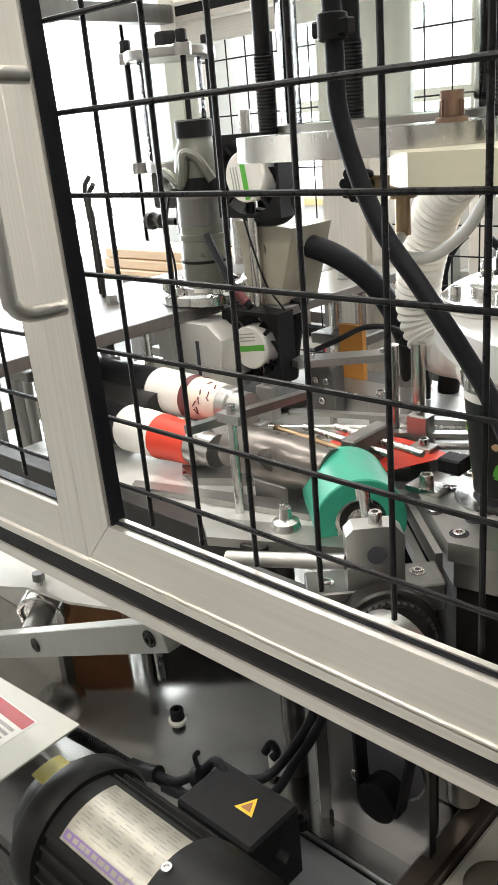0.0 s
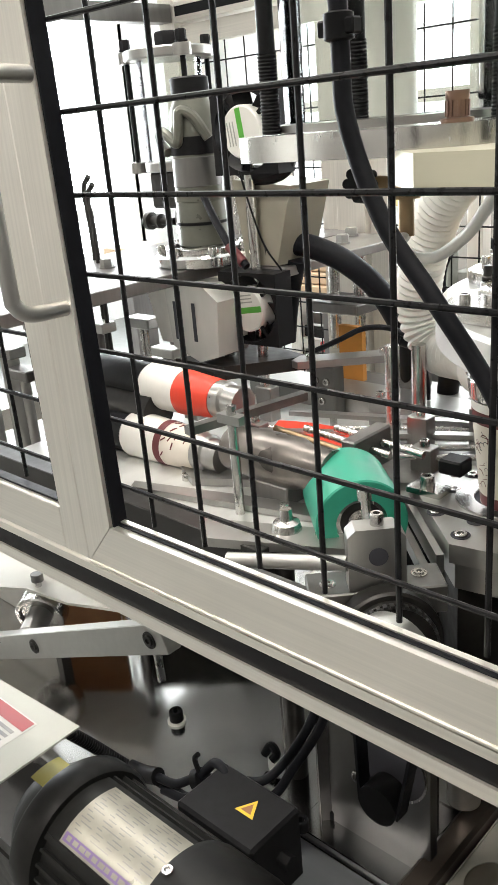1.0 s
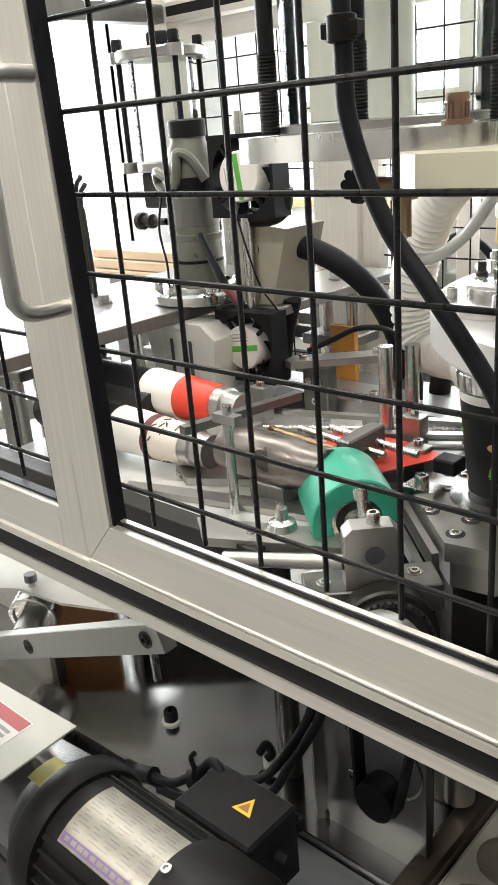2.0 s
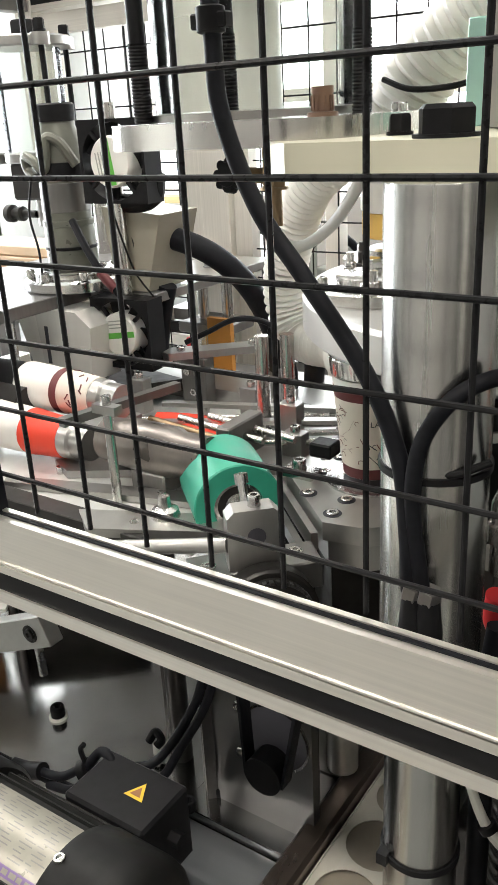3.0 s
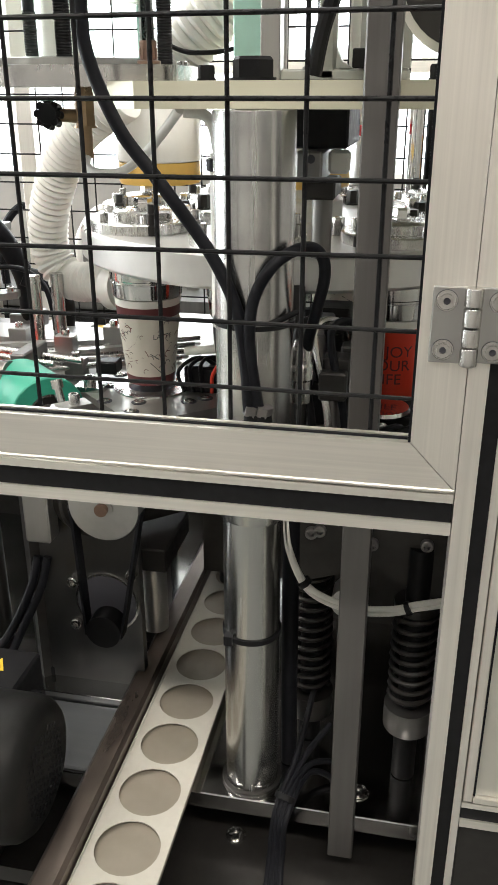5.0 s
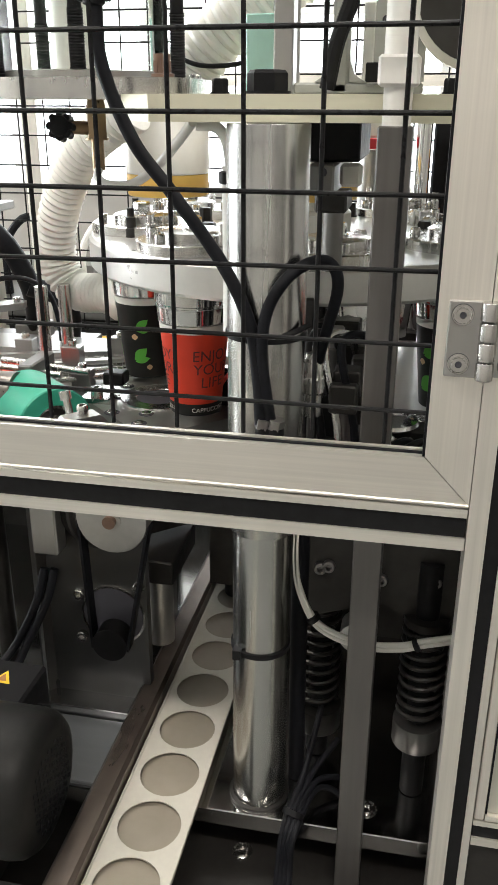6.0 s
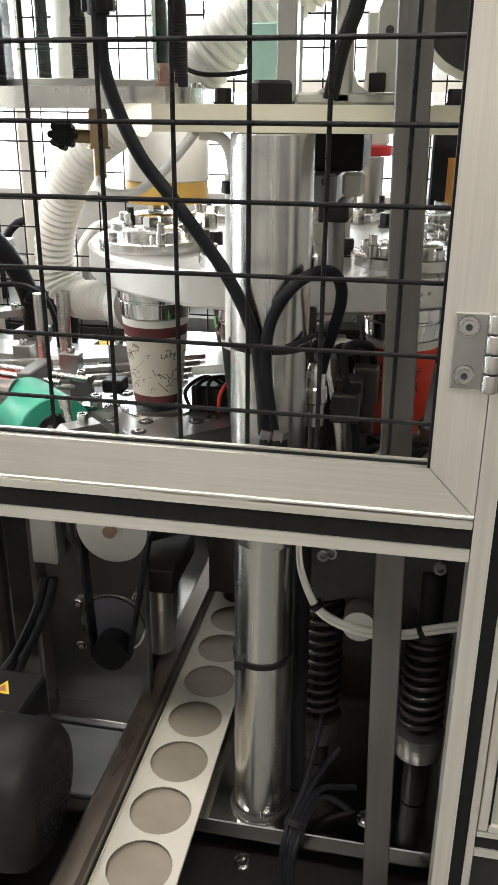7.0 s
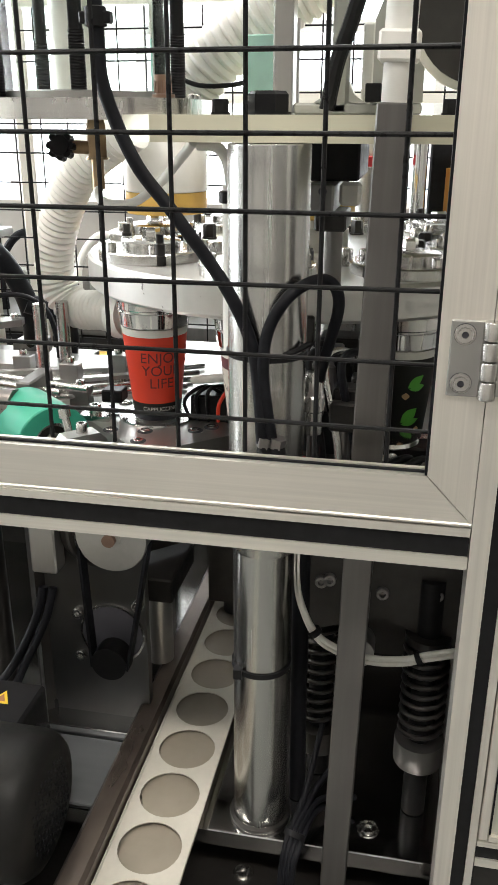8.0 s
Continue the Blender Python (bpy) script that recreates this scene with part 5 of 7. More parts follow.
# ---- hoses and cables of the upper space ----
def hoses():
    h1 = solo("ribbed_hose", hose(B(), [(0.015, 0.47, 1.25), (-0.0598, 0.5000, 1.2043), (-0.1035, 0.5300, 1.1519), (-0.1322, 0.5500, 1.0883), (-0.1357, 0.5600, 1.0374), (-0.1086, 0.5550, 1.0044), (-0.0564, 0.5300, 1.0079), (-0.01, 0.50, 1.008)], 0.0262, 22, 16, 0.0021, 0.0098), HOSEWHITE, "white ribbed suction hose bent beside the turret", "hose", group="ribbed hoses")
    h2 = solo("ribbed_hose", hose(B(), [(0.115, 0.33, 1.262), (0.135, 0.325, 1.295), (0.175, 0.32, 1.33), (0.225, 0.315, 1.362), (0.30, 0.31, 1.40), (0.40, 0.31, 1.46)], 0.0275, 22, 16, 0.0021, 0.0098), HOSEWHITE, "white ribbed suction hose rising over the bridge plate", "hose", group="ribbed hoses")
    for ob, p, q in ((h1, (0.015, 0.47, 1.2505), (-0.002, 0.474, 1.24)), (h1, (-0.028, 0.51, 1.0055), (-0.008, 0.499, 1.0085)), (h2, (0.113, 0.33, 1.2615), (0.121, 0.328, 1.272))):
        part("cuff", rod(B(), p, q, 0.0305, 24), HOSEWHITE, ob, "smooth white end cuff")
    solo("power_cable", hose(B(), [(0.135, 0.06, 1.62), (0.128, 0.06, 1.45), (0.131, 0.06, 1.32), (0.134, 0.06, 1.278), (0.155, 0.06, 1.228), (0.184, 0.06, 1.191), (0.222, 0.06, 1.14), (0.2445, 0.056, 1.095), (0.2525, 0.052, 1.05), (0.255, 0.05, 1.02), (0.259, 0.05, 0.995)], 0.0052, 14, 10), RUBBER, "thick black cable hanging down to the column", "cable")
    t = thing("cable_clip", "black clip round the thick cable", "clip", (0.131, 0.06, 1.33))
    part("band", lathe(B(), ((0.0058, 1.318), (0.008, 1.319), (0.008, 1.331), (0.0058, 1.332)), (0.1305, 0.06, 0), seg=16), BLACK, t)
    part("tongue", box(B(), 0.119, 0.1425, 0.056, 0.064, 1.3205, 1.3285), BLACK, t, bevel=0.001)
    t = thing("cable_loop", "black cable loop tied to the column with two grey connectors", "cable", (0.262, 0.06, 1.0))
    part("cable", hose(B(), [(0.266, 0.05, 1.0), (0.259, 0.051, 1.04), (0.255, 0.052, 1.075), (0.258, 0.054, 1.105), (0.269, 0.06, 1.127), (0.283, 0.07, 1.139), (0.298, 0.085, 1.141), (0.307, 0.088, 1.132), (0.308, 0.092, 1.115), (0.302, 0.1, 1.09), (0.295, 0.112, 1.064), (0.292, 0.12, 1.05)], 0.0048, 12, 8), RUBBER, t)
    for x in (0.2565, 0.2665):
        part("gland_nut", rod(B(), (x, 0.05, 1.012), (x + 0.0015, 0.05, 1.020), 0.0072, 6), GREYBAR, t)
        part("connector", lathe(B(), ((0.008, 0.965), (0.0085, 0.99), (0.0075, 1.0), (0.0065, 1.013)), (x + 0.001, 0.05, 0), seg=16), BLACK, t)
    part("tie_end", hose(B(), [(0.25, 0.075, 1.085), (0.27, 0.07, 1.084), (0.288, 0.083, 1.09)], 0.0025, 8, 6), BLACK, t)
    part("plug", lathe(B(), ((0.0085, 1.0), (0.0085, 1.02), (0.0105, 1.022), (0.0105, 1.034), (0.009, 1.036), (0.009, 1.048), (0.006, 1.056)), (0.287, 0.122, 0), seg=18), STEEL, t, "steel plug connector")
    t = thing("black_hose", "thick black hose arching from the heater down to the table", "hose", (-0.1, 0.45, 0.89))
    part("tube", hose(B(), [(-0.4008, 0.5700, 1.1143), (-0.3708, 0.6000, 1.1183), (-0.3319, 0.6100, 1.1101), (-0.2950, 0.6250, 1.0897), (-0.2679, 0.6500, 1.0552), (-0.2550, 0.6800, 1.0073), (-0.2546, 0.7100, 0.9557), (-0.2666, 0.7350, 0.8965), (-0.2726, 0.7430, 0.8800)], 0.0165, 18, 10), RUBBER, t)
    part("collar", rod(B(), (-0.4008, 0.5700, 1.1143), (-0.3828, 0.5880, 1.1173), 0.0185, 20), DARKSTEEL, t, "dark hose collar")
    part("foot_clamp", box(B(), -0.298, -0.248, 0.718, 0.768, 0.8782, 0.905), GREYBAR, t, "grey hose clamp", bevel=0.002)
    part("branch", hose(B(), [(-0.2530, 0.6920, 0.9773), (-0.2070, 0.72, 0.955), (-0.2030, 0.74, 0.915), (-0.2130, 0.755, 0.879)], 0.0165, 16, 8), RUBBER, t, "second black hose branch")
    solo("thin_black_cable", hose(B(), [(-0.33, 0.585, 0.97), (-0.30, 0.605, 0.985), (-0.265, 0.62, 1.002), (-0.225, 0.635, 1.0), (-0.195, 0.645, 0.975), (-0.185, 0.65, 0.93), (-0.183, 0.65, 0.901)], 0.004, 10, 10), RUBBER, "thin black cable arching over the rails", "cable")
    solo("air_tube", hose(B(), [(0.064, 0.222, 1.197), (0.068, 0.208, 1.189), (0.083, 0.197, 1.184), (0.107, 0.194, 1.186), (0.132, 0.19, 1.202), (0.158, 0.17, 1.224), (0.177, 0.148, 1.240)], 0.0042, 12, 10), HOSEWHITE, "milky white air tube", "tube")
    solo("air_tube", hose(B(), [(0.18, 0.15, 1.238), (0.196, 0.152, 1.236), (0.204, 0.155, 1.225), (0.207, 0.158, 1.205)], 0.0048, 12, 10), HOSEWHITE, "milky white air tube bent down", "tube")
    t = thing("air_valve", "white upright air cylinder with a black clamp", "air cylinder", (0.207, 0.16, 1.10))
    part("barrel", rod(B(), (0.207, 0.162, 1.06), (0.207, 0.162, 1.205), 0.0085, 20), HOSEWHITE, t)
    part("clamp", lathe(B(), ((0.009, 1.19), (0.0115, 1.191), (0.0115, 1.2), (0.009, 1.201)), (0.207, 0.162, 0), seg=20), BLACK, t)
    part("holder", box(B(), 0.203, 0.236, 0.158, 0.166, 1.12, 1.135), SATIN, t)
    t = thing("knob_valve", "dark star knob valve with a brass body below the flange", "valve", (0.05, 0.215, 1.236))
    mk = Matrix.Translation((0.036, 0.205, 1.234)) @ Matrix.Rotation(radians(80), 4, "X")
    bm = B()
    lathe(bm, ((0, 0.006), (0.009, 0.006), (0.0098, 0.004), (0.0098, -0.004), (0, -0.005)), seg=24, m=mk)
    lobes = []
    for k in range(8):
        a = 2 * math.pi * k / 8
        lobes.append(rod(B(), mk @ Vector((0.0098 * math.cos(a), 0.0098 * math.sin(a), -0.005)), mk @ Vector((0.0098 * math.cos(a), 0.0098 * math.sin(a), 0.005)), 0.0036, 10))
    kn = part("knob", bm, BLACK, t, "black star knob")
    for lobe in lobes:
        part("lobe", lobe, BLACK, kn)
    part("stem", rod(B(), (0.036, 0.208, 1.234), (0.062, 0.222, 1.232), 0.006), BRASS, t)
    part("body", hexhead(B(), (0.064, 0.222, 1.222), 0.0095, 0.035), BRASS, t, "brass body")
    part("outlet", rod(B(), (0.064, 0.222, 1.195), (0.064, 0.222, 1.222), 0.006, 16), BRASS, t)


hoses()


# ---- upper machine: brackets over the bridge plate ----
def bridge_gear():
    t = thing("bracket_group", "cast aluminium brackets standing on the bridge plate", "bracket", (0.33, 0.2, 1.261))
    # one cast frame with two arched openings
    part("upright", box(B(), 0.2349, 0.2519, 0.20, 0.222, 1.2612, 1.62), SATIN, t, bevel=0.001)
    part("upright", box(B(), 0.2846, 0.2997, 0.20, 0.216, 1.2612, 1.40), GREYPAINT, t, "grey cast upright", bevel=0.003)
    part("base_flange", box(B(), 0.2524, 0.36160000000000003, 0.20, 0.216, 1.2612, 1.271), GREYPAINT, t, "grey cast base", bevel=0.002)
    part("arch_foot", prism(B(), [(0.30000000000000004, 1.2713), (0.31370000000000003, 1.2713), (0.3047, 1.277), (0.30000000000000004, 1.288)], -0.216, -0.20, Matrix.Rotation(radians(90), 4, "X")), GREYPAINT, t)
    part("arch_foot", prism(B(), [(0.2843, 1.2713), (0.2843, 1.288), (0.2796, 1.277), (0.2706, 1.2713)], -0.216, -0.20, Matrix.Rotation(radians(90), 4, "X")), GREYPAINT, t)
    part("cheek", prism(B(), [(0.3196, 1.2713), (0.36160000000000003, 1.2713), (0.36160000000000003, 1.36), (0.3296, 1.36), (0.3196, 1.335)], -0.216, -0.20, Matrix.Rotation(radians(90), 4, "X")), GREYPAINT, t, "grey cast cheek", bevel=0.002)
    part("link_plate", box(B(), 0.3082, 0.3186, 0.225, 0.235, 1.2612, 1.335), WHITEPAINT, t, "pale inner plate", bevel=0.002)
    part("stop_screw", box(B(), 0.3142, 0.3277, 0.19, 0.1995, 1.271, 1.286), BLACK, t, "black stop screw", bevel=0.001)
    # Dark cap on the cheek in place of a hole's shade.
    screws(t, [(0.3286, 0.1998, 1.318)], 0.0035, 0.002, (0, -1, 0), INK, "bolt_hole")
    bm = lathe(B(), ((0.0, 0), (0.05, 0), (0.052, 0.004), (0.052, 0.03), (0, 0.03)), seg=40, m=Matrix.Translation((0.405, 0.19, 1.335)) @ Matrix.Rotation(radians(90), 4, "X"))
    part("wheel", bm, DARKSTEEL, t, "dark wheel")
    bm = lathe(B(), ((0.052, 0.002), (0.058, 0.003), (0.058, 0.02), (0.052, 0.022)), seg=40, m=Matrix.Translation((0.405, 0.191, 1.335)) @ Matrix.Rotation(radians(90), 4, "X"))
    part("wheel_rim", bm, WHITEPAINT, t)
    part("link_arm", hose(B(), [(0.285, 0.17, 1.265), (0.292, 0.17, 1.30), (0.305, 0.172, 1.34), (0.32, 0.175, 1.40)], 0.0065, 10, 8), BLACK, t, "black bent link")
    part("post", rod(B(), (0.24, 0.24, 1.261), (0.24, 0.24, 1.34), 0.012), SATIN, t)
    part("tie_wire", hose(B(), [(0.125, 0.285, 1.296), (0.15, 0.278, 1.288), (0.18, 0.278, 1.288), (0.2, 0.282, 1.292)], 0.0022, 8, 8), BLACK, t)
    # Teal pane put in for a greenish reflection above the plate.
    part("sight_glass", box(B(), 0.198, 0.2315, 0.262, 0.267, 1.2612, 1.33), mat("pale_teal_reflection", (0.5, 0.8, 0.74), 0.15, 0.0, 0.12, 40, 0.0), t, "pale teal pane for a greenish reflection", bevel=0.001)
    t = thing("black_motor_box", "black box motor hanging under the bridge plate", "motor", (0.28, 0.3, 1.2))
    part("body", box(B(), 0.25, 0.31, 0.232, 0.36, 1.205, 1.2408), BLACK, t, bevel=0.002)
    part("bracket", box(B(), 0.266, 0.29, 0.205, 0.30, 1.178, 1.2045), DULL, t, "grey clamp bracket", bevel=0.002)
    # Dark disc painted for the shade in the clamp's bore.
    part("bracket_bore", rod(B(), (0.280, 0.2052, 1.198), (0.280, 0.2042, 1.198), 0.0038, 16), INK, t)
    part("lower_block", box(B(), 0.27, 0.30, 0.23, 0.29, 1.160, 1.1778), DARKSTEEL, t, bevel=0.002)
    part("plug", box(B(), 0.292, 0.312, 0.235, 0.25, 1.183, 1.204), LABELWHITE, t, "white plug", bevel=0.003)
    part("stem", rod(B(), (0.285, 0.26, 1.102), (0.285, 0.26, 1.1598), 0.01, 16), DULL, t)
    t = thing("oil_jar", "milky plastic oil jar with amber oil hanging over the turret", "jar", (0.03, 0.56, 1.2))
    part("jar", lathe(B(), ((0.0545, 1.1685), (0.056, 1.17), (0.056, 1.236), (0.053, 1.2405), (0, 1.2405)), (0.03, 0.56, 0), seg=40), HOSEWHITE, t, "milky plastic jar")
    part("oil", lathe(B(), ((0, 1.1405), (0.053, 1.1405), (0.0545, 1.143), (0.0545, 1.168)), (0.03, 0.56, 0), seg=40), YELLOWPLASTIC, t, "amber oil")
    part("hanger", box(B(), 0.0, 0.1255, 0.545, 0.575, 1.2415, 1.2535), SATIN, t, bevel=0.001)
    t = thing("index_pin", "red ring on an upright steel cylinder behind the turret", "air cylinder", (0.30, 0.80, 1.10))
    part("cylinder", rod(B(), (0.286, 0.80, 0.90), (0.286, 0.80, 1.19), 0.02, 24), SATIN, t)
    part("ring", lathe(B(), ((0.030, 1.192), (0.031, 1.193), (0.031, 1.206), (0.030, 1.207), (0.0, 1.207)), (0.286, 0.80, 0), seg=24), REDPLASTIC, t, "red plastic ring")
    part("head", box(B(), 0.262, 0.312, 0.775, 0.825, 1.2075, 1.236), WHITEPAINT, t, bevel=0.003)
    part("rod", rod(B(), (0.362, 0.80, 0.90), (0.362, 0.80, 1.24), 0.012, 20), CHROME, t)
    part("foot", box(B(), 0.25, 0.374, 0.772, 0.828, 0.9002, 0.912), DARKSTEEL, t)
    t = thing("dark_cabinet", "tall black cover with an orange strip behind the turret", "cabinet", (0.41, 0.82, 0.9))
    part("cover", box(B(), 0.377, 0.418, 0.81, 0.87, 0.8805, 1.25), BLACK, t, bevel=0.003)
    part("strip", box(B(), 0.402, 0.417, 0.8, 0.8085, 1.12, 1.19), ORANGE, t, "orange strip")
    part("leg", box(B(), 0.40, 0.425, 0.82, 0.86, 0.585, 0.8804), DARKSTEEL, t)
    t = thing("red_lever", "red plastic lever on a dark valve block", "lever", (0.268, 0.176, 0.944))
    part("lever", hose(B(), [(0.272, 0.165, 0.955), (0.27, 0.17, 0.93), (0.278, 0.175, 0.915), (0.292, 0.18, 0.912)], 0.008, 12, 8), REDPLASTIC, t)
    part("block", box(B(), 0.285, 0.33, 0.17, 0.21, 0.89, 0.93), DARKSTEEL, t, bevel=0.002)
    t = thing("valve_cluster", "cluster of dark valves and cables behind the column", "valve", (0.31, 0.2, 0.9))
    rnd = random.Random(3)
    for k in range(16):
        x, y = rnd.uniform(0.276, 0.325), rnd.uniform(0.19, 0.275)
        z = rnd.uniform(0.88, 1.03)
        w, h = rnd.uniform(0.008, 0.017), rnd.uniform(0.01, 0.024)
        part("valve_body", box(B(), x - w, x + w, y - w, y + w, z - h, z + h), (DARKSTEEL, BLACK, DARKSTEEL, GREYBAR)[k % 4], t, bevel=0.002)
        part("valve_stem", rod(B(), (x, y, 0.862), (x, y, z), 0.005, 12), (GREYBAR, DARKSTEEL)[k % 2], t)
    for k in range(14):
        x, y, z = rnd.uniform(0.33, 0.42), rnd.uniform(0.18, 0.29), rnd.uniform(0.875, 0.905)
        w, h = rnd.uniform(0.006, 0.016), rnd.uniform(0.008, 0.02)
        part("valve_body", box(B(), x - w, x + w, y - w, y + w, 0.8622, z + h), (DARKSTEEL, BLACK, GREYBAR)[k % 3], t, bevel=0.002)
    for k in range(9):
        x = 0.28 + 0.016 * k
        top = 1.04 if k < 3 else 0.935
        part("pipe", hose(B(), [(x, 0.2, 0.86), (x + 0.01, 0.19, 0.5 * (0.86 + top)), (x - 0.008, 0.2, top), (x + 0.014, 0.225, top + 0.006), (x + 0.02, 0.25, top - 0.03)], 0.0042, 10, 6), (BLACK, STEEL, RUBBER)[k % 3], t)
    part("back_block", box(B(), 0.27, 0.43, 0.295, 0.33, 0.84, 0.925), DARKSTEEL, t, "dark base block", bevel=0.002)
    part("side_block", box(B(), 0.272, 0.315, 0.285, 0.325, 0.9255, 1.045), DARKSTEEL, t, "dark valve manifold", bevel=0.002)
    part("manifold_plate", box(B(), 0.238, 0.2695, 0.262, 0.276, 0.845, 1.072), DARKSTEEL, t, "dark upright plate", bevel=0.002)
    part("mount", box(B(), 0.27, 0.43, 0.17, 0.294, 0.84, 0.862), DARKSTEEL, t, bevel=0.001)
    part("mount_leg", box(B(), 0.405, 0.43, 0.25, 0.29, 0.585, 0.84), DARKSTEEL, t)
    part("shiny_disc", lathe(B(), ((0, 0.9255), (0.03, 0.9255), (0.032, 0.928), (0.03, 0.932), (0.012, 0.934), (0, 0.934)), (0.352, 0.312, 0), seg=28), CHROME, t, "polished round boss")
    t = thing("wire_tangle", "thin black and white wires on a small terminal block", "wires", (0.11, 0.40, 0.9))
    for k in range(6):
        part("wire", hose(B(), [(0.10 + 0.012 * k, 0.40, 0.902), (0.095 + 0.015 * k, 0.395, 0.93 + 0.006 * (k % 3)), (0.12 + 0.012 * k, 0.41, 0.945), (0.15 + 0.01 * k, 0.42, 0.92), (0.16, 0.43, 0.902)], 0.0025, 8, 6), (BLACK, RUBBER, BLACK, CUPRED, BLACK, GREENDOT)[k], t)
    part("white_tube", hose(B(), [(0.105, 0.40, 0.955), (0.125, 0.39, 0.96), (0.15, 0.385, 0.965)], 0.0055, 12, 6), CABLEWHITE, t)
    part("terminal", box(B(), 0.10, 0.165, 0.40, 0.44, 0.9005, 0.935), BLACK, t, bevel=0.003)


bridge_gear()


# ---- the rocking lever bar ----
PIV = (0.347, 0.06, 1.445)


def rocker():
    t = thing("rocker_bar", "long upright grey steel bar with a white ball joint, rocking", "lever", PIV)
    bm = B()
    box(bm, PIV[0] - 0.0122, PIV[0] + 0.0122, 0.048, 0.072, 0.50, 1.30)
    part("bar", bm, ROCKGREY, t, bevel=0.0012)
    part("joint_neck", rod(B(), (PIV[0], 0.06, 1.30), (PIV[0], 0.06, 1.325), 0.010), WHITEPAINT, t, "white neck")
    part("joint_block", box(B(), PIV[0] - 0.014, PIV[0] + 0.014, 0.047, 0.073, 1.325, 1.345), HOSEWHITE, t, "white joint block", bevel=0.002)
    part("joint_rod", rod(B(), (PIV[0], 0.06, 1.345), (PIV[0], 0.06, 1.50), 0.011), HOSEWHITE, t)
    return t


ROCKER = rocker()
# ---- lower space: motor, drive, web, springs ----
def motor():
    t = thing("electric_motor", "black electric motor with ribs, nameplate and terminal box", "motor", (-0.05, -0.015, 0.6))
    y, z, r = -0.018, 0.668, 0.064
    mx = Matrix.Translation((0, y, z)) @ Matrix.Rotation(radians(90), 4, "Y")
    part("body", lathe(B(), ((0.0, -0.13), (0.060, -0.13), (0.060, -0.005), (0.0, -0.005)), seg=48, m=mx), MOTORBLACK, t)
    for k in range(30):
        a = 2 * math.pi * k / 30
        if 60 < math.degrees(a) < 128:
            continue
        part("rib", box(B(), -0.128, -0.008, -0.0014, 0.0014, 0.059, 0.066, Matrix.Translation((0, y, z)) @ Matrix.Rotation(a - radians(90), 4, "X")), MOTORBLACK, t)
    part("end_bell", lathe(B(), ((0.0, -0.205), (0.03, -0.205), (0.045, -0.198), (0.06, -0.175), (0.062, -0.16), (0.0, -0.16)), seg=48, m=mx), MOTORBLACK, t)
    part("bell_flange", lathe(B(), ((0.05, -0.16), (0.071, -0.16), (0.073, -0.157), (0.073, -0.137), (0.069, -0.131), (0.05, -0.131)), seg=48, m=mx), MOTORBLACK, t)
    part("fan_cover", lathe(B(), ((0.0655, -0.008), (0.0675, 0.0), (0.0675, 0.052), (0.0655, 0.062), (0.060, 0.069), (0.05, 0.073), (0.0, 0.0745)), seg=56, m=mx), MOTORBLACK, t, "black fan cover")
    # Black hexagons on the cover carry the shade of the vents.
    for i in range(-5, 6):
        for j in range(-5, 6):
            u, v = i * 0.0078 + (j % 2) * 0.0039, j * 0.0068
            if 0.006 < math.hypot(u, v) < 0.042:
                part("vent_hole", lathe(B(), ((0.0026, 0.0742), (0.0026, 0.0749), (0, 0.0749)), seg=6, m=mx @ Matrix.Translation((u, v, 0))), RUBBER, t)
    # nameplate laid on the top of the body
    def patch(name, x0, x1, a0, a1, rad, material, label=""):
        bm = B()
        rows = [[bm.verts.new((x, y + rad * math.cos(radians(a0 + (a1 - a0) * k / 8)), z + rad * math.sin(radians(a0 + (a1 - a0) * k / 8)))) for k in range(9)] for x in (x0, x1)]
        for k in range(8):
            bm.faces.new((rows[0][k], rows[0][k + 1], rows[1][k + 1], rows[1][k]))
        return part(name, bm, material, t, label)
    patch("plate_seat", -0.13, -0.004, 64, 136, 0.0648, MOTORBLACK)
    patch("nameplate", -0.112, -0.007, 70, 130, 0.0652, LABELPAPER, "worn foil nameplate with small print")
    patch("name_band", -0.110, -0.009, 121, 128, 0.0654, PURPLE, "violet band of small print")
    for k in range(14):
        a = 73 + 3.3 * k
        for s in range(5):
            x0 = -0.108 + 0.020 * s + 0.0017 * ((k * 2 + s) % 4)
            patch("print_bar", x0, x0 + 0.007 + 0.0028 * ((k + 2 * s) % 4), a, a + 0.9, 0.0654, GREYBAR)
    for k in range(11):
        patch("band_mark", -0.106 + 0.0088 * k, -0.1005 + 0.0088 * k + 0.001 * (k % 3), 122.6, 126.2, 0.0656, LABELPAPER)
    bm = B()
    ring = [bm.verts.new((0.032 + 0.0085 * math.cos(u), y + 0.0669 * math.cos(radians(93) + 0.127 * math.sin(u)), z + 0.0669 * math.sin(radians(93) + 0.127 * math.sin(u)))) for u in [2 * math.pi * k / 20 for k in range(20)]]
    bm.faces.new(ring)
    part("green_sticker", bm, GREENDOT, t, "round green sticker")
    capscrew(bm := B(), (-0.002, y - 0.012, z + 0.0655), 0.005, 0.003)
    part("screw", bm, STEEL, t)
    patch("bell_sticker", -0.188, -0.165, 78, 108, 0.0625, OLIVE, "yellow sticker")
    tb = part("terminal_box", box(B(), -0.085, 0.012, 0.048, 0.115, 0.615, 0.696), BLACK, t, "black terminal box", bevel=0.003)
    tri = prism(B(), [(-0.034, 0.076), (-0.012, 0.076), (-0.023, 0.096)], 0.6963, 0.6967)
    part("warning_sign", tri, YELLOW, tb, "yellow warning triangle")
    part("warning_mark", prism(B(), [(-0.029, 0.079), (-0.017, 0.079), (-0.023, 0.090)], 0.6968, 0.6971), BROWN, tb)
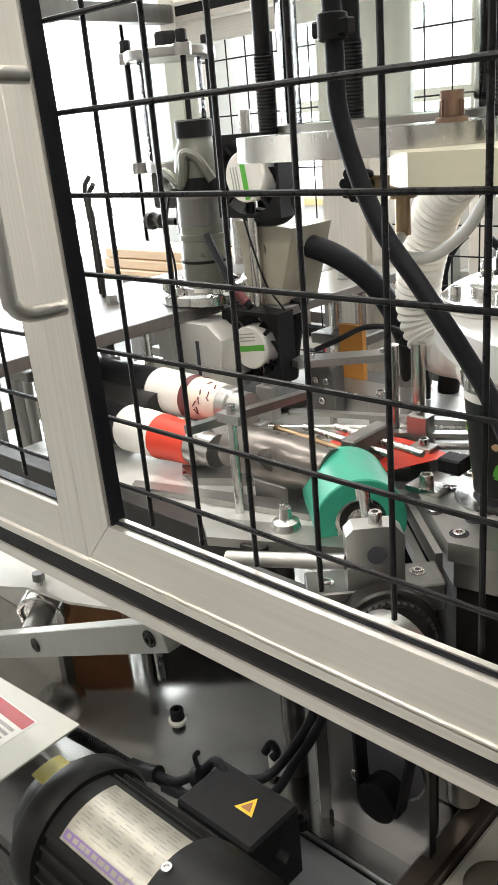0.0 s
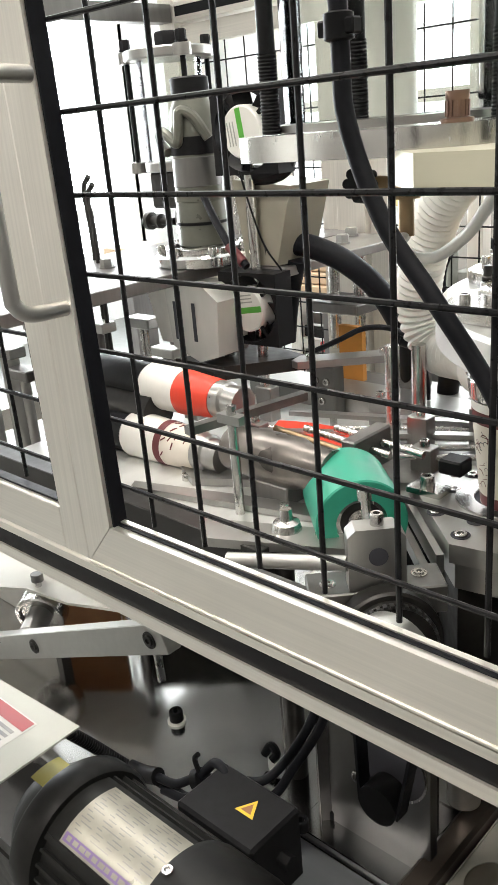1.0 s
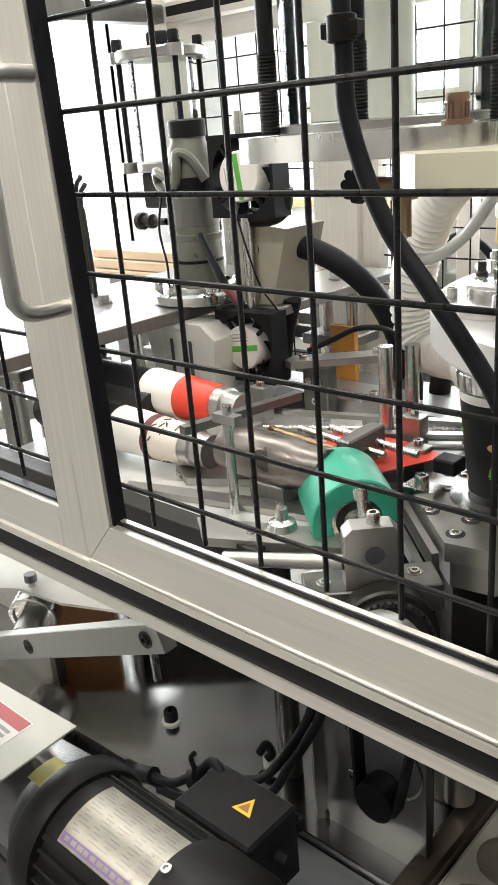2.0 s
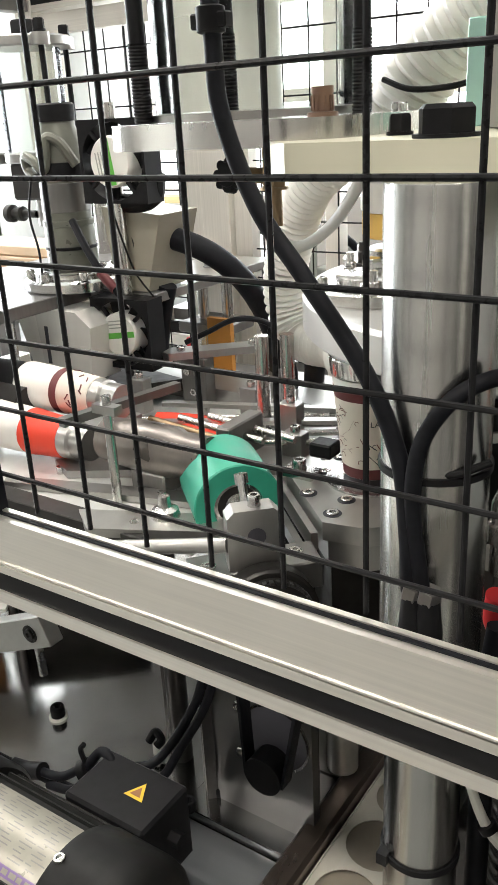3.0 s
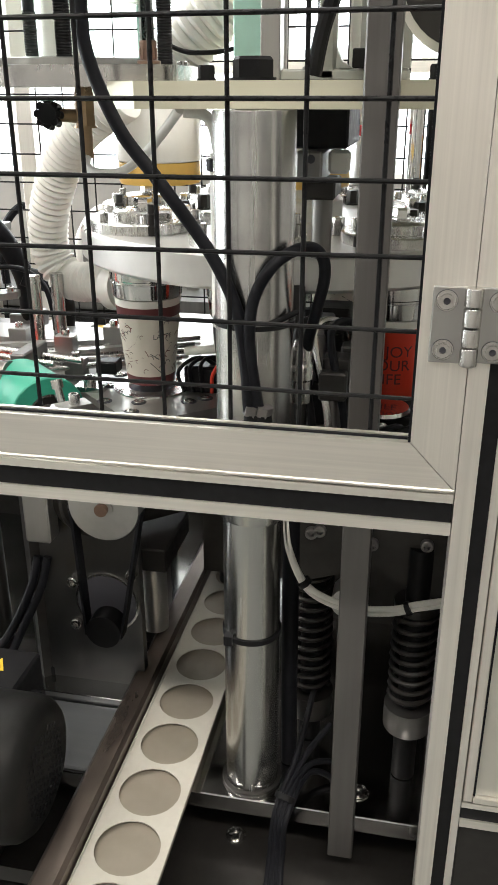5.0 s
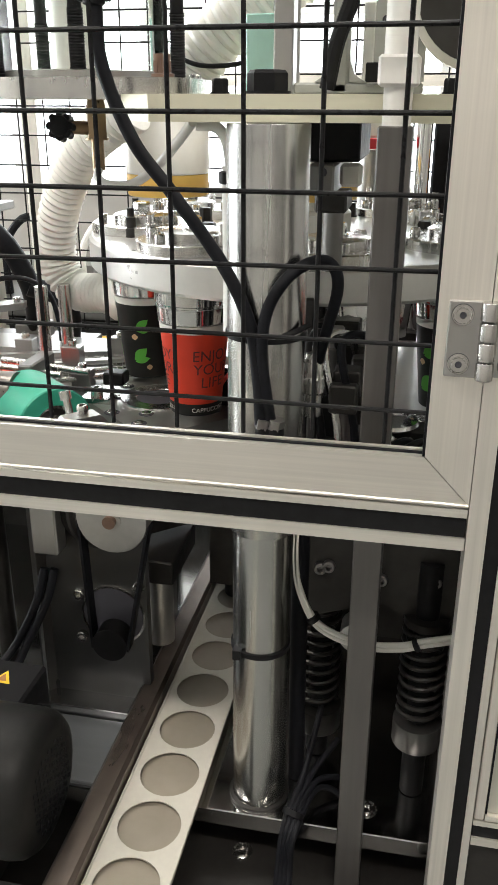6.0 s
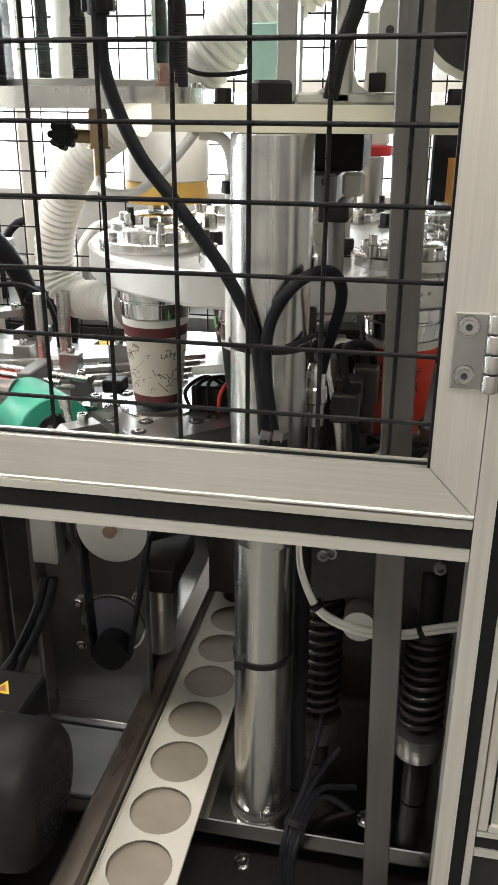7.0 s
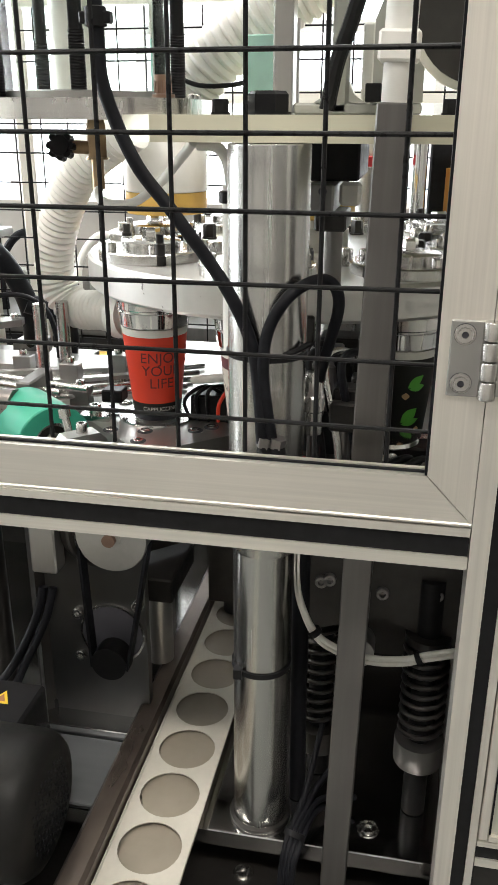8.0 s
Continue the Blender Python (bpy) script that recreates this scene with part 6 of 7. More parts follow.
    part("gland", rod(B(), (0.012, 0.085, 0.66), (0.024, 0.085, 0.66), 0.008, 6), BLACK, tb)
    part("foot", box(B(), -0.12, 0.0, -0.06, 0.04, 0.585, 0.61), MOTORBLACK, t)
    part("foot", box(B(), -0.12, 0.0, -0.028, 0.062, 0.5205, 0.5845), DARKSTEEL, t)


motor()


def drive():
    t = thing("drive_bracket", "upright steel drive plate with pulley and round bore", "bracket", (0.03, 0.2, 0.585))
    bm = B()
    out = [(-0.035, 0.60), (0.10, 0.60), (0.10, 0.86), (-0.005, 0.86), (-0.03, 0.80), (-0.035, 0.66)]
    m = Matrix.Translation((0, 0.20, 0)) @ Matrix.Rotation(radians(90), 4, "X")
    prism(bm, out, -0.006, 0.006, m)
    part("plate", bm, DRIVEPLATE, t, "dull steel plate", bevel=0.001)
    part("foot", box(B(), -0.045, 0.11, 0.165, 0.225, 0.5852, 0.60), DECK, t, bevel=0.001)
    part("step_plate", box(B(), -0.05, 0.086, 0.066, 0.163, 0.5852, 0.590), mat("brushed_step_plate", (0.24, 0.25, 0.26), 0.35, 0.7, 0.12, 60, 0.004, (0.1, 1, 1), 8), t, "pale brushed foot plate", bevel=0.001)
    # No hole is cut: a dark disc gives the bore's shade.
    part("bore", rod(B(), (0.060, 0.1934, 0.714), (0.060, 0.1925, 0.714), 0.0355, 40), INK, t, "dark round disc for the bore's shade")
    part("bore_ring", lathe(B(), ((0.0355, 0), (0.038, 0), (0.038, 0.002), (0.0355, 0.002)), seg=40, m=Matrix.Translation((0.060, 0.194, 0.714)) @ Matrix.Rotation(radians(90), 4, "X")), STEEL, t)
    screws(t, [(0.021, 0.194, 0.738), (0.021, 0.194, 0.682), (0.092, 0.194, 0.755)], 0.0065, 0.007, (0, -1, 0), STEEL)
    screws(t, [(-0.035, 0.165, 0.60), (-0.02, 0.20, 0.60)], 0.008, 0.012, (0, 0, 1), BLACK)
    p = part("pulley", lathe(B(), ((0, 0.012), (0.011, 0.012), (0.011, 0.009), (0.038, 0.009), (0.039, 0.007), (0.039, -0.012), (0, -0.012)), seg=48, m=Matrix.Translation((0.079, 0.165, 0.856)) @ Matrix.Rotation(radians(90), 4, "X")), PLATE, t, "bright toothed pulley")
    part("pulley_hub", rod(B(), (0.079, 0.153, 0.856), (0.079, 0.148, 0.856), 0.007, 20), COPPER, p)
    part("pulley_shaft", rod(B(), (0.079, 0.177, 0.856), (0.079, 0.205, 0.856), 0.01), STEEL, t)
    part("small_pulley", rod(B(), (0.068, 0.155, 0.70), (0.068, 0.178, 0.70), 0.02, 32), BLACK, t)
    for a, b in (((0.041, 0.166, 0.85), (0.047, 0.166, 0.692)), ((0.117, 0.166, 0.85), (0.087, 0.166, 0.692))):
        d = (Vector(b) - Vector(a))
        mm = Matrix.Translation((Vector(a) + Vector(b)) / 2) @ d.to_track_quat("Z", "Y").to_matrix().to_4x4()
        part("belt", box(B(), -0.008, 0.008, -0.0015, 0.0015, -d.length / 2, d.length / 2, mm), RUBBER, t, "black belt")
    t = thing("gear_box", "satin aluminium gear housing behind the drive plate", "housing", (0.09, 0.3, 0.585))
    part("body", box(B(), 0.03, 0.085, 0.296, 0.36, 0.585, 0.7204), DULL, t, bevel=0.002)
    part("drum", rod(B(), (0.089, 0.275, 0.63), (0.089, 0.275, 0.7204), 0.0165, 28), PLATE, t, "bright drum")
    part("cover", box(B(), 0.03, 0.112, 0.255, 0.36, 0.7205, 0.752), DARKSTEEL, t, bevel=0.002)
    t = thing("low_plate", "bright bracket plate under the rail with a screw", "bracket", (-0.02, 0.18, 0.86))
    part("plate", box(B(), -0.13, -0.018, 0.17, 0.19, 0.852, 0.878), DULL, t, bevel=0.001)
    part("plate", box(B(), -0.017, 0.012, 0.165, 0.19, 0.80, 0.865), SATIN, t, bevel=0.002)
    part("hanger", box(B(), -0.13, -0.11, 0.191, 0.235, 0.852, 0.87), SATIN, t)
    screws(t, [(-0.03, 0.17, 0.868)], 0.007, 0.004, (0, -1, 0), STEEL)
    # dark sheets put in for the shade of the hollow behind
    t = thing("dark_housing", "dark sheets put in for shade in the lower machine space", "housing", (0.0, 0.6, 0.585))
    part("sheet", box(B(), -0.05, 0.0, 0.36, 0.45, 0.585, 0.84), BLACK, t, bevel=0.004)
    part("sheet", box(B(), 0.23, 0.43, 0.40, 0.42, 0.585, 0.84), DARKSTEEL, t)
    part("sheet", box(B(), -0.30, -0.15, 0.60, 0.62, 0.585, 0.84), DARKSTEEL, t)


drive()


WEB_PITCH, WEB_R, WEB_X, WEB_Z = 0.069, 0.031, 0.156, 0.604


def web():
    """The punched strip: one sheet with a row of round holes and its curled edge."""
    t = thing("punched_web", "white board strip with a row of punched round holes, running", "paper strip", (WEB_X, 0.0, WEB_Z))
    bm = B()
    half, th = 0.038, 0.0012
    corner = math.atan2(WEB_PITCH / 2, half)
    angles = sorted([2 * math.pi * i / 28 for i in range(28)] + [corner, math.pi - corner, math.pi + corner, 2 * math.pi - corner])
    n = len(angles)
    for k in range(2, 22):
        yc = k * WEB_PITCH
        for z in (WEB_Z, WEB_Z + th):
            inner, outer = [], []
            for a in angles:
                c, s = math.cos(a), math.sin(a)
                inner.append(bm.verts.new((WEB_X + WEB_R * c, yc + WEB_R * s, z)))
                q = max(abs(c) / half, abs(s) / (WEB_PITCH / 2))
                outer.append(bm.verts.new((WEB_X + c / q, yc + s / q, z)))
            for i in range(n):
                j = (i + 1) % n
                bm.faces.new((inner[i], inner[j], outer[j], outer[i]))
            if z == WEB_Z:
                low = (inner, outer)
        for i in range(n):
            j = (i + 1) % n
            bm.faces.new((low[0][i], low[0][j], inner[j], inner[i]))
    bmesh.ops.remove_doubles(bm, verts=bm.verts, dist=1e-5)
    strip = part("strip", bm, PAPER, t, smooth=False)
    for s in (-1, 1):
        part("raised_edge", box(B(), WEB_X + s * 0.0385 - 0.0007, WEB_X + s * 0.0385 + 0.0007, 1.5 * WEB_PITCH, 21.5 * WEB_PITCH, WEB_Z, WEB_Z + 0.003), PAPER, t, "slightly curled paper edge")
    return t


WEB = web()


def web_guides():
    t = thing("web_guide", "worn brown steel guide rail beside the paper strip", "guide rail", (0.11, 0.2, 0.585))
    part("rail", box(B(), 0.088, 0.115, -0.22, 0.56, 0.5855, 0.622), mat("worn_brown_steel", (0.17, 0.14, 0.12), 0.32, 0.8, 0.35, 30, 0.02, (1, 0.3, 1), 12), t, bevel=0.004)
    part("support", box(B(), 0.121, 0.191, -0.32, 0.60, 0.5858, 0.6), mat("dull_tan_metal", (0.3, 0.265, 0.215), 0.5, 0.3, 0.15, 40, 0.01), t)
    part("support_leg", box(B(), 0.13, 0.18, -0.15, -0.12, 0.0, 0.585), GREYBAR, t)
    part("end_bolt", rod(B(), (0.10, 0.555, 0.61), (0.10, 0.535, 0.625), 0.008), STEEL, t)


web_guides()


def coil(bm, at, r, z0, z1, turns, w):
    x, y = at
    pts = [(x + r * math.cos(2 * math.pi * k / 14), y + r * math.sin(2 * math.pi * k / 14), z0 + (z1 - z0) * k / (14 * turns)) for k in range(14 * turns + 1)]
    return hose(bm, pts, w, 8, 1)


def spring_units():
    for n, (x, y, z0, z1) in enumerate(((0.299, 0.172, 0.655, 0.80), (0.404, 0.132, 0.684, 0.79))):
        t = thing("spring_unit", "black coil spring on an upright post", "spring", (x, y, 0.585), "spring posts")
        part("spring", coil(B(), (x, y), (0.0195, 0.0205)[n], z0, z1, (12, 9)[n], 0.0027), DARKSTEEL, t, "dark coil spring")
        part("post", rod(B(), (x, y, 0.586), (x, y, 0.86), 0.012), BLACK, t)
        part("collar", lathe(B(), ((0.0, z0 - 0.034), (0.0235, z0 - 0.034), (0.0245, z0 - 0.032), (0.0245, z0 - 0.006), (0.0, z0 - 0.004)), (x, y, 0), seg=32), (DARKSTEEL, DULL)[n], t, ("dark collar", "dull steel collar")[n])
        part("spring_seat", lathe(B(), ((0.0, z1 + 0.003), (0.022, z1 + 0.003), (0.022, z1 + 0.011), (0, z1 + 0.012)), (x, y, 0), seg=28), DARKSTEEL, t)
    t = cam_plate = thing("cam_plate", "dark steel cam plate with socket screws, moving up and down", "plate", (0.36, 0.13, 0.86))
    part("plate", prism(B(), [(0.272, 0.86), (0.272, 0.83), (0.30, 0.815), (0.36, 0.835), (0.433, 0.80), (0.433, 0.93), (0.272, 0.93)], -0.007, 0.007, Matrix.Translation((0, 0.135, 0)) @ Matrix.Rotation(radians(90), 4, "X")), DARKSTEEL, t, bevel=0.001)
    screws(t, [(0.30, 0.128, 0.868), (0.308, 0.128, 0.871), (0.358, 0.128, 0.862), (0.408, 0.128, 0.866)], 0.006, 0.006, (0, -1, 0), GREYBAR)
    part("roller", rod(B(), (0.338, 0.14, 0.80), (0.338, 0.115, 0.80), 0.016, 28), PLATE, t, "pale cam roller")
    part("hanger", box(B(), 0.30, 0.42, 0.145, 0.18, 0.845, 0.86), DARKSTEEL, t)
    t = wires = thing("white_wires", "pair of white cables with black ties in an arc", "cable", (0.33, 0.09, 0.82))
    for d in (0.0, 0.005):
        part("wire", hose(B(), [(x, y, z + d - 0.002) for x, y, z in ((0.281, 0.090, 0.930), (0.281, 0.090, 0.893), (0.285, 0.090, 0.865), (0.299, 0.090, 0.833), (0.320, 0.090, 0.818), (0.352, 0.090, 0.811), (0.382, 0.090, 0.814), (0.401, 0.090, 0.821), (0.432, 0.092, 0.829))], 0.0027, 10, 8), CABLEWHITE, t)
    part("tie", rod(B(), (0.2975, 0.09, 0.837), (0.3005, 0.09, 0.833), 0.0068), BLACK, t)
    part("tie", rod(B(), (0.393, 0.09, 0.818), (0.397, 0.09, 0.82), 0.0068), BLACK, t)
    t = thing("cable_bundle", "bundle of black cables tied at the column foot", "cable", (0.285, 0.05, 0.53))
    for k in range(4):
        part("cable", hose(B(), [(0.305 + 0.02 * k, 0.16 - 0.02 * k, 0.66 - 0.03 * k), (0.295 + 0.006 * k, 0.10, 0.618 - 0.006 * k), (0.282 + 0.004 * k, 0.052 - 0.003 * k, 0.592), (0.279 + 0.004 * k, 0.035, 0.55), (0.278 + 0.005 * k, 0.015, 0.523 + 0.001 * k), (0.272 + 0.01 * k, -0.005, 0.526)], 0.0032, 10, 8), RUBBER, t)
    part("tie", rod(B(), (0.289, 0.058, 0.598), (0.2905, 0.062, 0.602), 0.011), BLACK, t)

    solo("black_conduit", hose(B(), [(0.283, 0.126, 0.586), (0.2815, 0.127, 0.70), (0.281, 0.128, 0.80), (0.281, 0.13, 0.90), (0.284, 0.135, 0.95)], 0.0085, 12, 8), RUBBER, "black conduit standing behind the column", "conduit")
    return cam_plate, wires


CAM, ARC = spring_units()


# ---- lower left: linkage bar, collar, label plate, cables ----
def lower_left():
    t = thing("linkage_bar", "flat steel linkage bar with two socket screws over the deck", "bar", (-0.3, 0.14, 0.75))
    a, b = Vector((-0.47, 0.12, 0.672)), Vector((-0.165, 0.12, 0.807))
    d = b - a
    m = Matrix.Translation((a + b) / 2) @ Matrix.Rotation(-math.atan2(d.z, d.x), 4, "Y")
    part("bar", box(B(), -d.length / 2 - 0.09, d.length / 2 + 0.012, -0.009, 0.009, -0.017, 0.017, m), PLATE, t, "ground flat bar", bevel=0.001)
    for u in (-0.108, 0.155):
        p = m @ Vector((u, -0.009, 0))
        sunkscrew(bm := B(), p, 0.0085, (0, -1, 0))
        part("screw", bm, DARKSTEEL, t)
    part("pivot", rod(B(), (-0.19, 0.129, 0.796), (-0.152, 0.284, 0.796), 0.008), STEEL, t)
    part("hanging_stud", rod(B(), (-0.183, 0.125, 0.742), (-0.178, 0.12, 0.795), 0.0045, 14), STEEL, t, "bright stud")
    part("pivot_post", box(B(), -0.165, -0.14, 0.283, 0.298, 0.585, 0.81), DARKSTEEL, t)
    t = thing("shaft_collar", "steel clamping collar with an upright screw on a shaft", "collar", (-0.525, 0.19, 0.66))
    ax = Vector((0.52, -0.81, -0.23)).normalized()
    c = Vector((-0.5264, 0.19, 0.664))
    mc = Matrix.Translation(c) @ ax.to_track_quat("Z", "Y").to_matrix().to_4x4()
    part("shaft", rod(B(), c - ax * 0.03, c + ax * 0.045, 0.017), SATIN, t, "bright shaft end")
    part("collar", lathe(B(), ((0.0175, -0.014), (0.034, -0.014), (0.0355, -0.012), (0.0355, 0.010), (0.034, 0.012), (0.029, 0.012), (0.027, 0.006), (0.0175, 0.006)), seg=36, m=mc), STEEL, t, "steel clamping ring")
    part("clamp_screw", rod(B(), c + Vector((-0.004, 0.004, 0.032)), c + Vector((-0.005, 0.005, 0.046)), 0.0048), STEEL, t)
    part("screw_head", rod(B(), c + Vector((-0.005, 0.005, 0.046)), c + Vector((-0.0055, 0.0055, 0.057)), 0.0088), DULL, t)
    part("stand", box(B(), -0.530, -0.516, 0.200, 0.215, 0.585, 0.640), DULL, t)
    t = thing("warning_plate", "pale sheet metal cover with a white and red warning label", "cover", (-0.2, -0.03, 0.78))
    bm = prism(B(), [(-0.40, -0.005), (-0.27, -0.006), (-0.15, 0.001), (-0.146, -0.09), (-0.40, -0.10)], 0.7785, 0.7805)
    part("sheet", bm, mat("pale_grey_sheet", (0.36, 0.36, 0.32), 0.45, 0.1, 0.06, 60, 0.01), t, "pale grey sheet", smooth=False)
    part("label", box(B(), -0.262, -0.184, -0.062, -0.022, 0.7806, 0.7809), LABELGREY, t, "white label")
    part("label_head", box(B(), -0.26, -0.186, -0.037, -0.0235, 0.781, 0.7812), REDINK, t, "dark red heading bar")
    for k in range(3):
        part("print_bar", box(B(), -0.255, -0.192, -0.058 + 0.0065 * k, -0.0545 + 0.0065 * k, 0.781, 0.7812), GREYBAR, t)
    part("leg", box(B(), -0.39, -0.38, -0.06, -0.05, 0.52, 0.7784), GREYBAR, t)
    part("leg", box(B(), -0.39, -0.38, -0.015, -0.008, 0.52, 0.7784), GREYBAR, t)
    t = thing("tray_plate", "off-white sheet metal tray plate over the deck", "tray", (-0.6, 0.25, 0.70))
    part("sheet", prism(B(), [(-0.86, 0.13), (-0.66, 0.10), (-0.60, 0.145), (-0.54, 0.18), (-0.46, 0.192), (-0.372, 0.229), (-0.42, 0.30), (-0.86, 0.36)], 0.698, 0.702), mat("off_white_sheet", (0.66, 0.65, 0.6), 0.4, 0.1, 0.05, 40, 0.004), t, "off-white sheet", smooth=False)
    for x, y in ((-0.84, 0.15), (-0.84, 0.34), (-0.43, 0.285)):
        part("stay", rod(B(), (x, y, 0.585), (x, y, 0.698), 0.006), GREYBAR, t)
    solo("splash_sheet", box(B(), -0.88, -0.567, 0.236, 0.242, 0.5852, 0.6975), WHITEPAINT, "white sheet standing on the polished deck", "panel", bevel=0.001)
    t = thing("brown_board", "brown board standing on the polished deck", "board", (-0.53, 0.27, 0.585))
    part("board", box(B(), -0.055, 0.05, -0.005, 0.005, 0.0, 0.098, Matrix.Translation((-0.525, 0.262, 0.5852)) @ Matrix.Rotation(radians(38), 4, "Z")), BROWN, t, bevel=0.001)
    t = thing("orange_panel", "orange panel under a black strip beyond the deck", "panel", (-0.75, 0.42, 0.585))
    part("board", box(B(), -0.86, -0.64, 0.40, 0.41, 0.5852, 0.70), ORANGE, t, bevel=0.001)
    part("strip", box(B(), -0.86, -0.64, 0.40, 0.41, 0.7004, 0.73), BLACK, t, "black strip")
    # Sheet added and sized for the dark reflection it gives in the deck.
    t = thing("deck_housing", "dark sheet added for its reflection in the deck", "housing", (-0.4, 0.38, 0.585))
    part("sheet", box(B(), -0.17, 0.03, -0.004, 0.004, 0.0, 0.11, Matrix.Translation((-0.36, 0.43, 0.5852)) @ Matrix.Rotation(radians(42), 4, "Z")), DARKSTEEL, t, bevel=0.001)
    t = thing("deck_peg", "black socket screw with a white washer on the deck", "screw", (-0.278, 0.21, 0.585))
    part("washer", lathe(B(), ((0, 0.5852), (0.012, 0.5852), (0.012, 0.588), (0, 0.588)), (-0.278, 0.21, 0), seg=20), LABELWHITE, t)
    capscrew(bm := B(), (-0.278, 0.21, 0.588), 0.009, 0.014)
    part("head", bm, BLACK, t)
    t = thing("motor_cables", "black cables with ties running behind the motor", "cable", (-0.15, 0.14, 0.6))
    part("sleeve", hose(B(), [(-0.238, 0.02, 0.728), (-0.2218, 0.03, 0.7162), (-0.2205, 0.055, 0.6816), (-0.2118, 0.08, 0.646), (-0.195, 0.087, 0.640)], 0.0065, 12, 10, 0.0007, 0.004), BLACK, t, "ribbed black sleeve")
    part("joint_boot", hose(B(), [(-0.206, 0.083, 0.642), (-0.190, 0.088, 0.640), (-0.166, 0.09, 0.648)], 0.0095, 12, 6), BLACK, t, "black rubber boot")
    for d in (0.0, 0.012):
        part("cable", hose(B(), [(-0.172 + d, 0.09, 0.6457 - d), (-0.14 + d, 0.092, 0.652 - d), (-0.113 + d, 0.102, 0.668 - d), (-0.078 + d, 0.122, 0.670 - d), (-0.054 + d, 0.135, 0.674 - d), (-0.0415 + d, 0.155, 0.690), (-0.0265 + d, 0.18, 0.729), (-0.018 + d, 0.19, 0.768)], 0.0048, 12, 8), RUBBER, t)
    part("cable", hose(B(), [(-0.168, 0.092, 0.640), (-0.14, 0.10, 0.628), (-0.112, 0.096, 0.646), (-0.088, 0.085, 0.660)], 0.0062, 12, 8), RUBBER, t)
    part("cable", hose(B(), [(-0.11, 0.104, 0.672), (-0.092, 0.108, 0.694), (-0.074, 0.104, 0.692), (-0.066, 0.098, 0.672)], 0.005, 12, 8), RUBBER, t, "short cable loop")
    part("tie", rod(B(), (-0.116, 0.10, 0.664), (-0.109, 0.103, 0.668), 0.0115), BLACK, t)
    part("tie_tail", hose(B(), [(-0.112, 0.102, 0.676), (-0.116, 0.102, 0.69), (-0.112, 0.104, 0.697)], 0.0028, 8, 4), BLACK, t)
    t = thing("cable_clamp", "small black cable clamp on a white stud", "clamp", (-0.128, 0.225, 0.585))
    part("stud", rod(B(), (-0.128, 0.225, 0.585), (-0.128, 0.225, 0.60), 0.006), LABELWHITE, t)
    part("clip", hose(B(), [(-0.138, 0.222, 0.60), (-0.132, 0.228, 0.612), (-0.122, 0.226, 0.606), (-0.125, 0.22, 0.6)], 0.005, 10, 6), BLACK, t)
    # what shows through the left door
    t = thing("far_station", "bright steel fittings of the neighbouring station", "machine part", (-0.5, 0.6, 0.878))
    rnd = random.Random(9)
    for k in range(16):
        x, y = rnd.uniform(-0.85, -0.55), rnd.uniform(0.3, 0.8)
        h = rnd.uniform(0.03, 0.14)
        part("post", rod(B(), (x, y, 0.586), (x, y, 0.878 + h), rnd.uniform(0.006, 0.016)), (STEEL, SATIN, GREYBAR)[k % 3], t)
        part("block", box(B(), x - 0.03, x + 0.03, y - 0.015, y + 0.015, 0.878 + h, 0.895 + h), (SATIN, GREYBAR, PLATE)[k % 3], t, bevel=0.002)
    part("bench_edge", box(B(), -0.66, -0.52, 0.33, 0.345, 0.8785, 0.89), ORANGE, t, "orange strip")


lower_left()


# ---- motion ----
T0, PERIOD = 0.35, 0.7057


